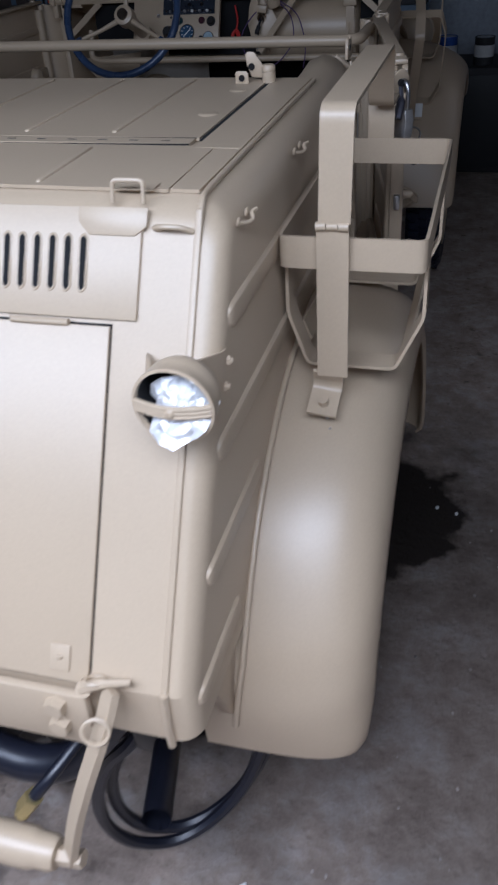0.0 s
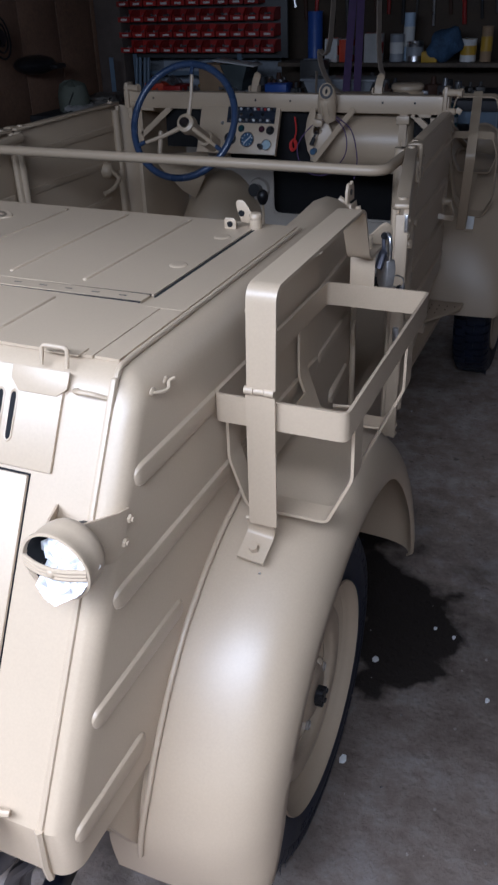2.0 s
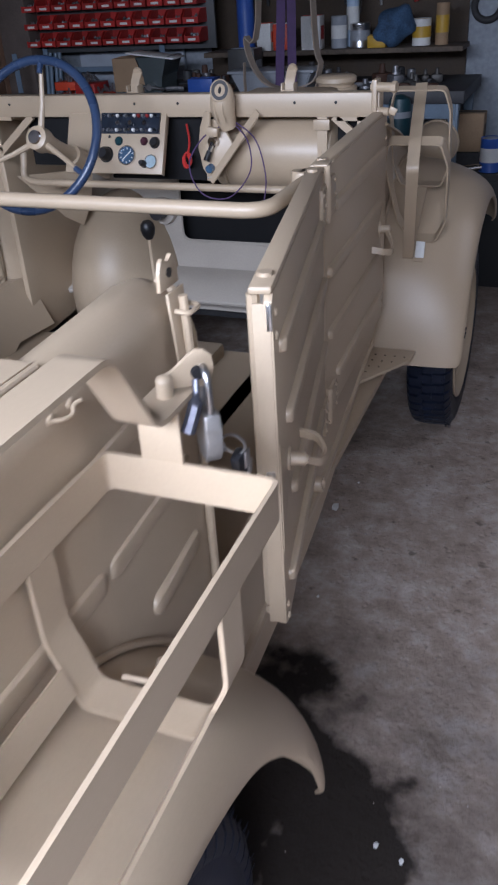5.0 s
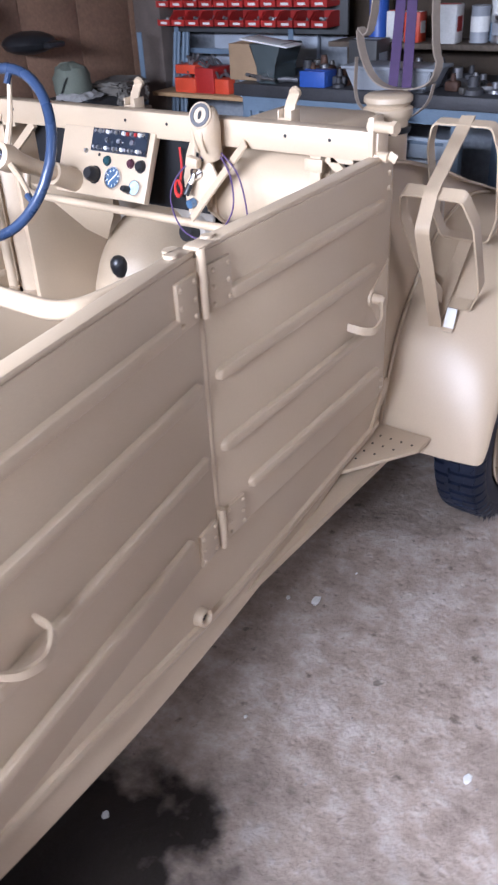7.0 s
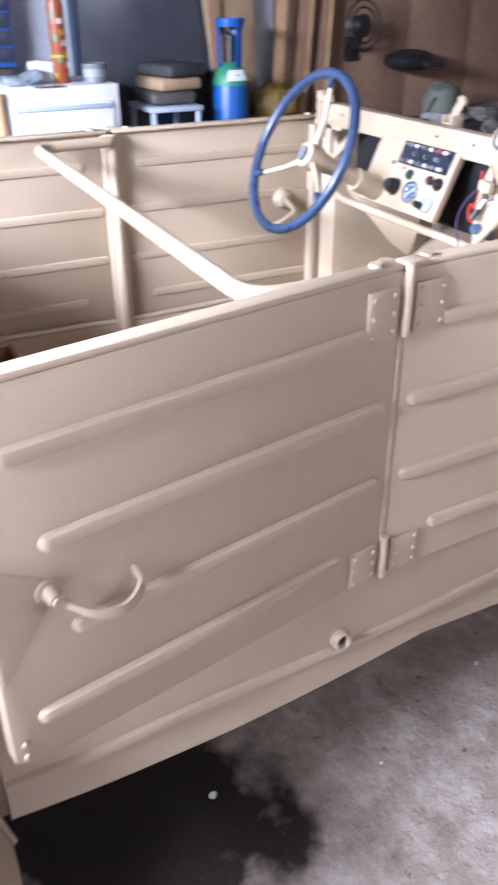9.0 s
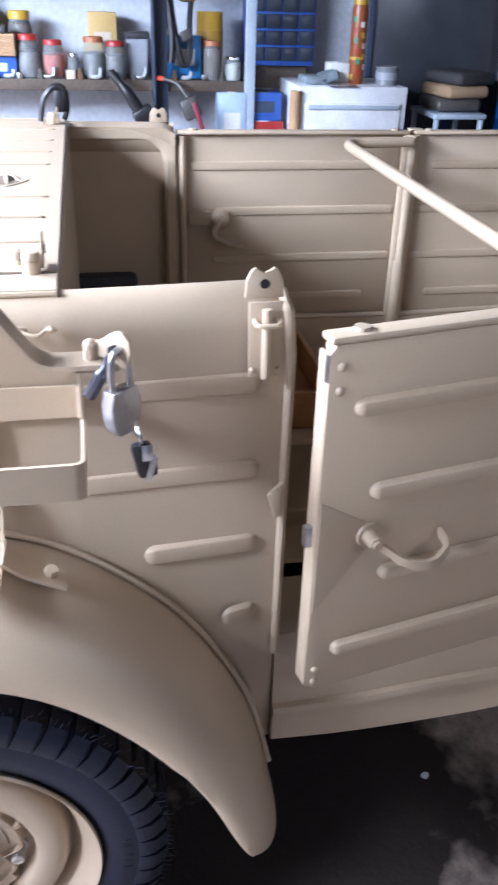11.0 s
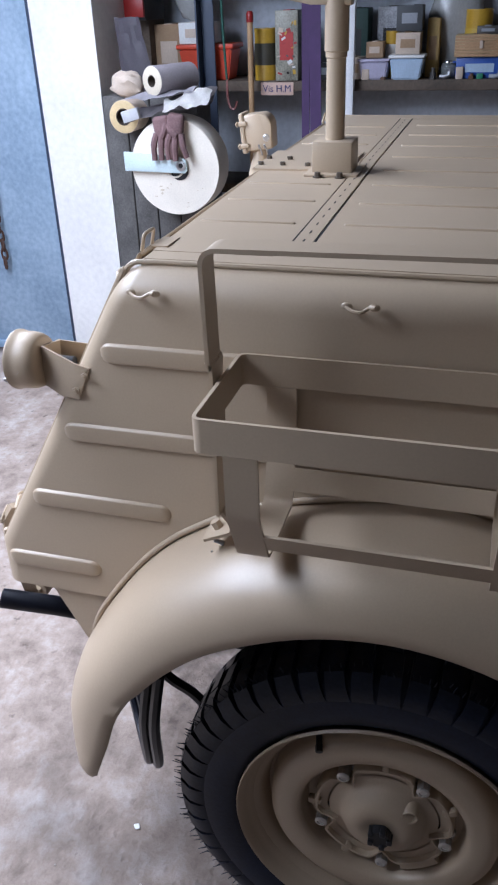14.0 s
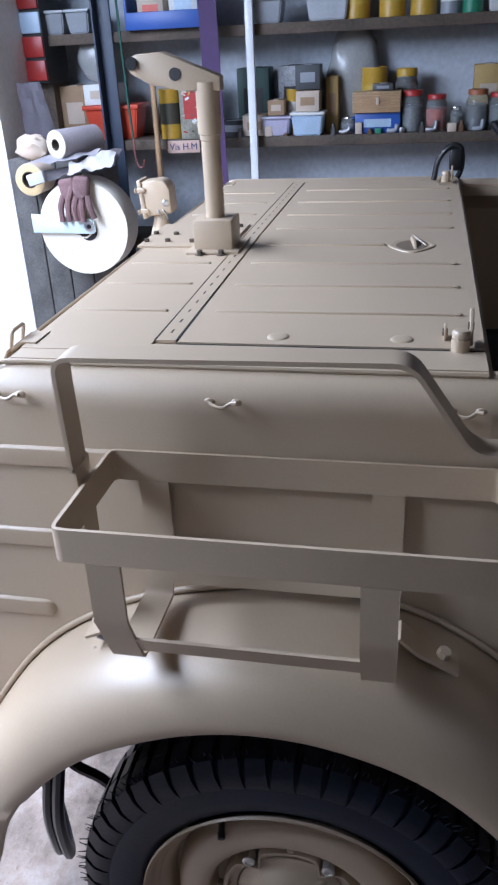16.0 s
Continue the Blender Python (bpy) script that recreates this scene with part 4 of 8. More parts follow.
m = M().lathe([(0.0, 0.036), (0.016, 0.036), (0.026, 0.030), (0.032, 0.020), (0.034, 0.0)], (-0.742, 0.720, 1.045), (1, 0, 0), 24)
m.strip([(-0.734, 0.720, 1.048), (-0.734, 0.620, 1.048)], (0, 0, 1), 0.040, 0.012)
m.tube(fillet([(-0.712, 0.720, 1.045), (-0.690, 0.685, 1.005), (-0.692, 0.750, 0.972), (-0.712, 0.795, 0.960)], 0.03), 0.0095, 10)
part("inner_handle", m, SAND_IN, car)
# a pressed frame: a plate with one deep opening, its inner corner round
m = M()
pts = [Vector(p) for p in ((0, 0.272, 1.284), (0, 0.548, 1.284), (0, 0.548, 0.60))]
inner = fillet(pts, 0.085, 8)
outer = [Vector((0, 0.272, 1.314))] + [Vector((0, 0.578, 1.314))] * (len(inner) - 2) + [Vector((0, 0.578, 0.60))]
for k in range(1, len(inner) - 1):
    f = (k - 1) / (len(inner) - 3)
    outer[k] = Vector((0, 0.46 + 0.118 * min(1, 2 * f), 1.314 - 0.12 * max(0, 2 * f - 1)))
at = lambda v, x: (x, v.y, v.z)
m.skin([[at(v, -0.792) for v in inner], [at(v, -0.727) for v in inner], [at(v, -0.720) for v in [i.lerp(o, 0.20) for i, o in zip(inner, outer)]], [at(v, -0.720) for v in outer], [at(v, -0.792) for v in outer]])
frame_p = part("wall_frame", m, SAND_IN, car)
for z in (1.165, 1.045):
    part("pressed_rib", M().bead((-0.789, 0.285, z), (-0.789, 0.485, z), (1, 0, 0), 0.022, 0.007), SAND_IN, frame_p)


# --- rear deck: lids, hinge, creases ---
OE = Vector((0, -0.432, 1.335))
DE, NE = Vector((0, -0.495, -0.869)), Vector((0, -0.869, 0.495))


def onend(x, z, out=0.0):
    return OE + Vector((x, 0, 0)) + DE * ((1.335 - z) / 0.869) + NE * out


def deck(x, y, up=0.0):
    return Vector((x, y, 1.3345 + 0.0055 * (1 - min(abs(x) / 0.77, 1.0)) + up))


def lid(name, x0, x1, y0, y1, up):
    m = M()
    n = 14
    rows = []
    for y in (y0, y1):
        rows.append([deck(x0 + (x1 - x0) * k / n, y, up) for k in range(n + 1)])
    m.skin(rows)
    bmesh.ops.recalc_face_normals(m.bm, faces=m.bm.faces)
    bmesh.ops.solidify(m.bm, geom=m.bm.faces[:], thickness=0.0045)
    return m


for s in (1, -1):
    part("edge_bead", M().tube(smooth([(s * 0.776, 0.262, 1.3335), (s * 0.776, -0.30, 1.3335), (s * 0.777, -0.400, 1.3335), (s * 0.778, -0.426, 1.330), (s * 0.779, -0.440, 1.315), (s * 0.779, -0.449, 1.30)], 4), 0.0042, 8), SAND, car)
hood = part("engine_lid", lid("lid", -0.694, 0.694, -0.178, 0.262, 0.0035), SAND, car, "flat engine lid with pressed creases")
for x in (-0.55, -0.37, -0.20, -0.045, 0.11, 0.253, 0.402, 0.55):
    y = 0.092 if x == 0.11 else 0.230
    part("crease", M().bead(deck(x, -0.155, 0.004), deck(x, y, 0.004), (0, 0, 1), 0.010, 0.0038), SAND, hood)
    part("crease_end", M().ball(deck(x + 0.002, y, 0.006), 0.005, (1, 1.3, 0.45), 8, 5), SAND_IN, hood)
for y in (-0.032, 0.148):
    part("rubber_stop", M().lathe([(0, 0.0016), (0.010, 0.0016), (0.015, 0.0010), (0.0175, -0.001)], deck(0.662, y, 0.004), (0, 0, 1), 18), SAND, hood)
for s in (1, -1):
    part("deck_edge", lid("edge", s * 0.737 - 0.034, s * 0.737 + 0.034, -0.225, 0.262, 0.0028), SAND, car)
for s in (1, -1):
    part("deck_corner", lid("edge", s * 0.751 - 0.019, s * 0.751 + 0.019, -0.410, -0.2255, 0.0022), SAND, car)
m = lid("lid", -0.730, 0.730, -0.412, -0.2165, 0.0024)
rear_lid = part("rear_lid", m, SAND, car)
for x in (-0.52, -0.37, -0.22, 0.25, 0.392, 0.548):
    part("crease", M().bead(deck(x, -0.40, 0.003), deck(x, -0.235, 0.003), (0, 0, 1), 0.010, 0.0035), SAND, rear_lid)
# hinge strip between the lids
m = lid("lid", -0.690, 0.690, -0.2125, -0.1825, 0.004)
strip = part("lid_hinge", m, SAND, car)
for k in range(27):
    part("hinge_slot", M().box(deck(-0.65 + 0.05 * k, -0.198, 0.0026), (0.014, 0.0022, 0.004)), DARK, strip)
m = M()
for y in (-0.2145, -0.180):
    m.box((0, y, 1.3382), (1.38, 0.0026, 0.002))
for s in (1, -1):
    m.box((s * 0.6985, 0.04, 1.3355), (0.007, 0.44, 0.002))
part("lid_gap", m, HOLLOW_SHADE, car)
# recessed catch in the lid
m = M().lathe([(0, 0.0004), (0.024, 0.0004), (0.029, 0.0010), (0.032, 0.0022), (0.034, 0.0014), (0.035, -0.001)], (0, 0, 0), (0, 0, 1), 36)
for v in m.bm.verts:
    v.co.x *= 1.75 * (1 - 0.45 * min(1.0, abs(v.co.y) / 0.035) ** 1.4)
    v.co.y *= 1.35
m.move(Matrix.Translation(deck(0.112, 0.150, 0.0036)))
# flat ellipse whose brown stands for the shade in the recess
dish = M().lathe([(0, 0.0), (0.025, 0.0)], (0, 0, 0), (0, 0, 1), 28)
for v in dish.bm.verts:
    v.co.x *= 1.75 * (1 - 0.30 * min(1.0, abs(v.co.y) / 0.035) ** 1.4)
    v.co.y *= 1.30
dish.move(Matrix.Translation(deck(0.112, 0.150, 0.0046)))
catch = part("lid_catch", m, SAND, car, "oval recessed catch")
part("catch_shade", dish, material("recess_shade_brown", (0.17, 0.128, 0.088), 0.6, 0, 0.15), catch)
m = M().prism([deck(0.066, 0.146, 0.003), deck(0.160, 0.156, 0.003), deck(0.112, 0.154, 0.010), deck(0.076, 0.147, 0.017)], (0.001, 0.005, 0), 0.001)
m.prism([deck(0.072, 0.150, 0.017), deck(0.080, 0.150, 0.017), deck(0.120, 0.180, 0.003), deck(0.105, 0.180, 0.003)], (0.001, 0.002, 0.001), 0)
part("catch_fin", m, SAND, catch)

# lid clamps at the cabin edge: post and eared plate
def clamp(x, s):
    y = 0.228
    m = M()
    m.cyl(deck(x, y, 0), deck(x, y, 0.020), 0.0125, None, 18)
    m.cyl(deck(x, y, 0.020), deck(x, y, 0.0225), 0.0105, None, 18)
    m.lathe([(0.0125, 0), (0.0125, 0.006), (0.010, 0.0095), (0, 0.011)], deck(x, y, 0.0225), (0, 0, 1), 18)
    c = part("lid_clamp", m, SAND, car, "lid clamp with an eared locking plate")
    m = M()
    m.prism([deck(x - s * q, y + 0.012, h) for q, h in ((0.008, 0.006), (0.036, 0.008), (0.044, 0.030), (0.047, 0.046), (0.043, 0.051), (0.032, 0.051), (0.027, 0.047), (0.008, 0.020))], (0, 0.005, 0), 0.001)
    part("ear", m, SAND, c)
    part("ear_hole", M().cyl(deck(x - s * 0.035, y + 0.0105, 0.026), deck(x - s * 0.035, y + 0.0185, 0.026), 0.0062, None, 16), HOLLOW_SHADE, c)
    m = M()
    m.prism([deck(x - s * q, 0.206, h) for q, h in ((0.033, 0.002), (0.033, 0.020), (0.037, 0.024), (0.055, 0.024), (0.058, 0.020), (0.058, 0.002))], (0, 0.004, 0), 0.001)
    part("stop_plate", m, SAND, c)
    part("ear_hole", M().cyl(deck(x - s * 0.0455, 0.2045, 0.0125), deck(x - s * 0.0455, 0.2115, 0.0125), 0.0058, None, 16), HOLLOW_SHADE, c)


clamp(0.698, 1)
clamp(-0.672, -1)

# wire loops and bolts
BOLT = material("bolt_brown", (0.10, 0.08, 0.06), 0.5, 0.3)
for x in (0.688, -0.688):
    m = M().tube(fillet([(x - 0.02, -0.440, 1.328), (x - 0.02, -0.434, 1.354), (x + 0.02, -0.434, 1.354), (x + 0.02, -0.440, 1.328)], 0.007), 0.003, 8)
    m.box((x, -0.408, 1.3385), (0.052, 0.026, 0.002))
    part("lift_loop", m, SAND, car, "bent wire lifting loop")
for x, y in ((0.088, -0.443), (0.018, -0.443), (0.088, -0.372), (0.024, -0.371), (0.093, -0.316), (0.187, -0.275), (0.187, -0.230), (-0.055, -0.240)):
    yy = max(y, -0.42)
    part("deck_bolt", M().cyl(deck(x, yy, 0.0), deck(x, yy, 0.005), 0.010, 0.010, 10).cyl(deck(x, yy, 0.005), deck(x, yy, 0.013), 0.0065, 0.006, 6), BOLT, car)
m = lid("lid", -0.09, 0.13, -0.428, -0.225, 0.0065)
part("deck_plate", m, SAND, car)

# lamp mast on a square socket
m = M().prism([(0.085, -0.292, 1.338), (0.165, -0.292, 1.338), (0.165, -0.210, 1.338), (0.085, -0.210, 1.338)], (0, 0, 0.068), 0.004)
m.box((0.125, -0.25, 1.344), (0.12, 0.11, 0.006), None, 0.002)
mast = part("lamp_mast", m, SAND, car, "tall tube mast on a square socket with a folding head")
part("tube", M().lathe([(0.0195, 0.0), (0.019, 0.155), (0.021, 0.157), (0.021, 0.166), (0.0235, 0.168), (0.0235, 0.262), (0.0, 0.262)], (0.125, -0.252, 1.40), (0, 0, 1), 24), SAND, mast)
m = M()
m.prism([(0.108, -0.222, 1.645), (0.108, -0.222, 1.672), (0.108, -0.335, 1.718), (0.108, -0.39, 1.715), (0.108, -0.408, 1.70), (0.108, -0.40, 1.682), (0.108, -0.36, 1.66), (0.108, -0.30, 1.648)], (0.034, 0, 0), 0.004)
part("folding_head", m, SAND, mast)
part("head_hole", M().cyl((0.1425, -0.31, 1.678), (0.1435, -0.31, 1.678), 0.012, None, 14), DARK, mast)
part("head_pivot", M().cyl((0.103, -0.395, 1.70), (0.148, -0.395, 1.70), 0.012, None, 14), BLACK, mast)

# --- end panel: flap with air slots, engine door, fittings ---
def endplate(x0, x1, z0, z1, out, thick, bevel):
    m = M()
    m.prism([onend(x0, z0, out - thick), onend(x1, z0, out - thick), onend(x1, z1, out - thick), onend(x0, z1, out - thick)], NE * thick, bevel)
    return m


flap = part("air_flap", endplate(-0.708, 0.708, 1.204, 1.322, 0.005, 0.006, 0.0015), SAND, car, "upper flap with upright air slots")
for k in range(6):
    for s in (1, -1):
        x = s * (0.528 + 0.021 * k)
        a, b = onend(x, 1.288, 0.005), onend(x, 1.236, 0.005)
        m = M()
        m.tube(fillet([a.lerp(b, 0.5) + Vector((0.0055, 0, 0)), a + Vector((0.0055, 0, 0)), a - DE * 0.006, a - Vector((0.0055, 0, 0)), b - Vector((0.0055, 0, 0)), b + DE * 0.006, b + Vector((0.0055, 0, 0)), a.lerp(b, 0.5) + Vector((0.0055, 0, 0))], 0.005, 3), 0.0018, 5)
        part("air_slot", m, SAND, flap)
        part("slot_shade", M().bead(a - DE * 0.006, b + DE * 0.006, NE, 0.011, 0.0024), HOLLOW_SHADE, flap)
m = M()
m.prism([onend(0.625, 1.322, 0.004), onend(0.715, 1.322, 0.004), onend(0.715, 1.302, 0.004), onend(0.70, 1.292, 0.004), onend(0.64, 1.292, 0.004), onend(0.625, 1.306, 0.004)], NE * 0.003, 0.001)
part("loop_pad", m, SAND, flap)
door_e = part("engine_door", endplate(-0.674, 0.674, 0.800, 1.197, 0.006, 0.008, 0.002), SAND, car, "large plain engine door with a piano hinge")
part("door_gap", endplate(-0.6755, 0.6755, 0.7985, 1.1995, 0.0015, 0.003, 0), HOLLOW_SHADE, car)
for k in range(9):
    part("door_hinge", M().cyl(onend(-0.66 + 0.15 * k, 1.1985, 0.008), onend(-0.58 + 0.15 * k, 1.1985, 0.008), 0.0045, None, 8), SAND, door_e)
part("corner_pad", endplate(0.62, 0.648, 0.812, 0.842, 0.009, 0.0025, 0.0008).ball(onend(0.634, 0.827, 0.009), 0.005, (1, 0.6, 1), 8, 5), SAND, door_e)
m = M()
m.tube(fillet([onend(0.722, 1.302, 0.0), onend(0.735, 1.302, 0.012), onend(0.757, 1.302, 0.012), onend(0.772, 1.300, 0.0)], 0.006), 0.0035, 8)
m.ball(onend(0.728, 1.302, 0.002), 0.008, (1, 0.5, 0.6), 10, 6)
part("end_clip", m, SAND, car)

# lower cross member with bolts, turn-buckle and towing lever
m = M()
m.box((0, -0.752, 0.7475), (1.352, 0.014, 0.099), None, 0.004)
cross = part("cross_member", m, SAND, car)
for z in (0.776, 0.738):
    for x in (0.633, -0.633):
        part("hex_bolt", M().cyl((x, -0.757, z), (x, -0.772, z), 0.016, 0.014, 6), SAND, cross)
m = M()
m.cyl(onend(0.675, 0.80, 0.0), onend(0.675, 0.80, 0.022), 0.013, 0.011, 12)
m.tube(fillet([onend(0.672, 0.80, 0.016), onend(0.70, 0.812, 0.026), onend(0.735, 0.815, 0.014)], 0.01), [0.009, 0.008, 0.008, 0.007, 0.007, 0.006, 0.005], 8)
m.tube(ring(onend(0.69, 0.812, 0.02), 0.013, (0, 0.5, 1), 16), 0.003, 6, closed=True)
part("turn_buckle", m, SAND, car)
m = M()
m.strip(smooth([(0.714, -0.752, 0.818), (0.704, -0.785, 0.765), (0.676, -0.808, 0.68), (0.650, -0.818, 0.595), (0.628, -0.822, 0.508)], 4), (0.75, -0.65, 0.1), 0.027, 0.011)
m.cyl((0.612, -0.82, 0.512), (0.650, -0.82, 0.516), 0.014, 0.013, 6)
m.tube(ring((0.704, -0.793, 0.783), 0.017, (0.3, -1, 0.5), 20), 0.003, 6, closed=True)
part("towing_lever", m, SAND, car, "forged towing lever with a split ring")
m = M().lathe([(0.0, 0), (0.022, 0), (0.026, 0.008), (0.026, 0.03), (0.030, 0.04), (0.030, 1.2), (0, 1.2)], (0.61, -0.82, 0.514), (-1, 0, 0), 24)
part("towing_bar", m, SAND, car, "round towing bar below the tail")

# headlamp on the right rear corner: deep shell packed with foil
LC = Vector((0.795, -0.612, 1.168))
LK = 0.74
LA = Vector((0.02, 1, 0.03)).normalized()
LO = LC - LA * 0.020
m = M()
m.lathe([(r * LK, h) for r, h in ((0.0, 0.026), (0.048, 0.026), (0.056, 0.022), (0.061, 0.012), (0.0625, 0.0), (0.0625, -0.014), (0.0655, -0.017), (0.0655, -0.021), (0.061, -0.022), (0.059, -0.016))], LC, LA, 40)
lamp = part("headlamp", m, SAND, car, "blackout headlamp shell stuffed with crumpled foil")
part("lamp_inside", M().lathe([(r * LK, h) for r, h in ((0.0592, -0.017), (0.057, 0.010), (0.03, 0.020), (0, 0.020))], LC, LA, 32), HOLLOW_SHADE, lamp)
m = M()
for dz in (-0.005, 0.0, 0.005):
    m.tube(smooth([LO + Vector((-0.044, -0.001, -0.000 + dz)), LO + Vector((-0.022, -0.008, -0.001 + dz)), LO + Vector((0.0, -0.010, -0.002 + dz)), LO + Vector((0.022, -0.008, -0.001 + dz)), LO + Vector((0.044, -0.001, -0.000 + dz))], 5), 0.0032, 8)
part("lamp_bar", m, SAND, lamp)
part("bar_rivet", M().ball(LO + Vector((0, -0.012, -0.002)), 0.006, (1, 0.5, 1), 12, 6), SAND, lamp)
m = M()
rnd = random.Random(4)
rows = []
for i in range(7):
    row = []
    for k in range(15):
        f = 2 * math.pi * k / 15
        r = 0.040 * i / 6 * (1 + 0.10 * math.sin(3 * f + 1))
        row.append(LO + Vector((0.004 + r * math.cos(f), 0.004 + 0.020 * (i / 6) ** 2 * (0.0 if math.sin(f) < -0.3 else 1.0) - (0.012 * i / 6 if math.sin(f) < -0.3 else 0.0) + rnd.uniform(-0.007, 0.007), r * math.sin(f) * (0.78 if math.sin(f) > 0 else 1.10) - 0.003)))
    rows.append(row)
m.skin(rows, wrap=True)
part("foil", m, FOIL, lamp, "crumpled bright kitchen foil", angle=5)
m = M()
fold = [((0.8175, -0.499, 1.172), (0.8175, -0.523, 1.118)), ((0.8175, -0.522, 1.178), (0.8175, -0.552, 1.120)), ((0.806, -0.583, 1.198), (0.806, -0.588, 1.132)), ((0.750, -0.583, 1.188), (0.750, -0.588, 1.132)), ((0.722, -0.524, 1.172), (0.722, -0.552, 1.120))]
m.skin([[Vector(p), Vector(q)] for p, q in fold])
bmesh.ops.recalc_face_normals(m.bm, faces=m.bm.faces)
bmesh.ops.solidify(m.bm, geom=m.bm.faces[:], thickness=0.003)
part("lamp_bracket", m, SAND, lamp, angle=20)
# black stub added for the shade inside the folded bracket
part("bracket_shade_stub", M().cyl((0.778, -0.545, 1.158), (0.785, -0.588, 1.160), 0.014, 0.016, 14), BLACK, lamp)
for y, z in ((-0.506, 1.160), (-0.524, 1.134)):
    part("bracket_bolt", M().cyl((0.820, y, z), (0.824, y, z), 0.0065, 0.006, 6).cyl((0.824, y, z), (0.827, y, z), 0.0035, None, 8), SAND, lamp)

# round headlamp that stands on the nose
for s in (1, -1):
    m = M().lathe([(r * 1.28, h * 1.15) for r, h in ((0, -0.066), (0.026, -0.062), (0.050, -0.046), (0.064, -0.022), (0.068, 0.006), (0.068, 0.030), (0.072, 0.033), (0.072, 0.040), (0.064, 0.043), (0, 0.046))], (s * 0.695, 3.17, 1.000), (0.05 * s, 1, 0.12), 36)
    fl = part("headlamp", m, SAND, car, "round painted headlamp shell on a short stem")
    part("lamp_stem", M().lathe([(0.034, 0), (0.022, 0.012), (0.016, 0.030), (0.016, 0.06)], (s * 0.705, 3.165, 0.868), (0, 0, 1), 18), SAND, fl)

# small gusset below the body at the tail of each fender
for s in (1, -1):
    part("gusset", M().prism([(s * 0.786, -0.655, 0.712), (s * 0.786, -0.48, 0.725), (s * 0.786, -0.50, 0.60), (s * 0.786, -0.58, 0.585)], (s * 0.012, 0, 0), 0.002), SAND, car)

# tail lamp on the left rear corner
TL = Matrix.Translation((-0.79, -0.672, 1.285)) @ Matrix.Rotation(0.10, 4, "X")
m = M().prism([Vector((-0.036, y, z)) for y, z in [(-0.036, -0.052), (-0.036, 0.056)] + arc2(0.018, 0.022, 0.034, 90, 0) + [(0.050, -0.046), (0.044, -0.052)]], (0.072, 0, 0), 0.006, 3)
tl = part("tail_lamp", m.move(TL), SAND, car, "sand-painted box lamp with a hinged lid and side clips")
part("lamp_lid", M().box((0, -0.042, 0.002), (0.080, 0.016, 0.122), None, 0.006, 3).move(TL), SAND, tl)
for dz in (-0.034, 0.032):
    part("lid_clip", M().box((0.041, -0.040, dz), (0.006, 0.030, 0.014), None, 0.002).tube([(0.043, -0.054, dz - 0.008), (0.046, -0.058, dz), (0.043, -0.054, dz + 0.008)], 0.003, 6).move(TL), SAND, tl)
part("reflector", M().lathe([(0, 0.004), (0.008, 0.003), (0.011, 0.0), (0.012, 0.0), (0.012, -0.004)], (0.037, 0.034, -0.016), (1, 0.2, 0), 18).move(TL), NUT, tl, "small dark round reflector")
for dy in (0.006, 0.024):
    part("wire_loop", M().tube(smooth([(0.036, dy, -0.046), (0.050, dy + 0.004, -0.034), (0.048, dy + 0.010, -0.054), (0.038, dy + 0.008, -0.066)], 4), 0.0024, 6).move(TL), STEEL, tl)
part("lamp_post", M().lathe([(0.040, 0), (0.036, 0.02), (0.024, 0.06), (0.020, 0.09)], (-0.79, -0.668, 1.150), (0, 0, 1), 18).tube([(-0.79, -0.66, 1.17), (-0.78, -0.60, 1.12), (-0.78, -0.56, 1.10)], 0.014, 8), SAND, tl)

# wire hooks along the rounded edge
def hook(x, y, z, s):
    m = M()
    m.ball((x, y - 0.019, z), 0.008, (0.35, 1, 0.7), 10, 6)
    m.ball((x, y + 0.018, z), 0.008, (0.35, 1, 0.7), 10, 6)
    m.tube(smooth([(x, y - 0.021, z), (x + s * 0.008, y - 0.011, z - 0.003), (x + s * 0.012, y + 0.002, z - 0.003), (x + s * 0.008, y + 0.012, z + 0.002), (x + s * 0.012, y + 0.021, z + 0.004)], 4), 0.0025, 7)
    part("wire_hook", m, SAND, car, "small bent wire hook")


for y in (-0.395, -0.082, 0.235):
    hook(0.818, y, 1.300, 1)
    hook(-0.818, y, 1.300, -1)

# eared bracket with a hooked rod at the front of the rear side wall
for s in (1, -1):
    m = M()
    m.prism([(s * 0.792, 0.510, 1.325), (s * 0.792, 0.512, 1.350), (s * 0.792, 0.519, 1.364), (s * 0.792, 0.525, 1.367), (s * 0.792, 0.529, 1.362), (s * 0.792, 0.537, 1.3585), (s * 0.792, 0.545, 1.362), (s * 0.792, 0.549, 1.367), (s * 0.792, 0.555, 1.364), (s * 0.792, 0.562, 1.350), (s * 0.792, 0.564, 1.325)], (s * 0.006, 0, 0), 0.001)
    m.prism([(s * 0.801, 0.515, 1.322), (s * 0.809, 0.515, 1.215), (s * 0.809, 0.562, 1.215), (s * 0.801, 0.562, 1.322)], (s * 0.004, 0, 0), 0.001)
    m.tube([(s * 0.815, 0.538, 1.315), (s * 0.818, 0.538, 1.215)], 0.0065, 8)
    m.tube(fillet([(s * 0.81, 0.522, 1.298), (s * 0.83, 0.522, 1.296), (s * 0.83, 0.556, 1.296), (s * 0.81, 0.556, 1.298)], 0.01), 0.0035, 7)
    b = part("eared_bracket", m, SAND, car)
    part("ear_hole", M().cyl((s * 0.7905, 0.537, 1.345), (s * 0.7995, 0.537, 1.345), 0.0068, None, 12), BLACK, b)
    for y in (0.520, 0.557):
        part("rivet", M().ball((s * 0.813, y, 1.225), 0.005, (0.6, 1, 1), 8, 5), SAND, b)
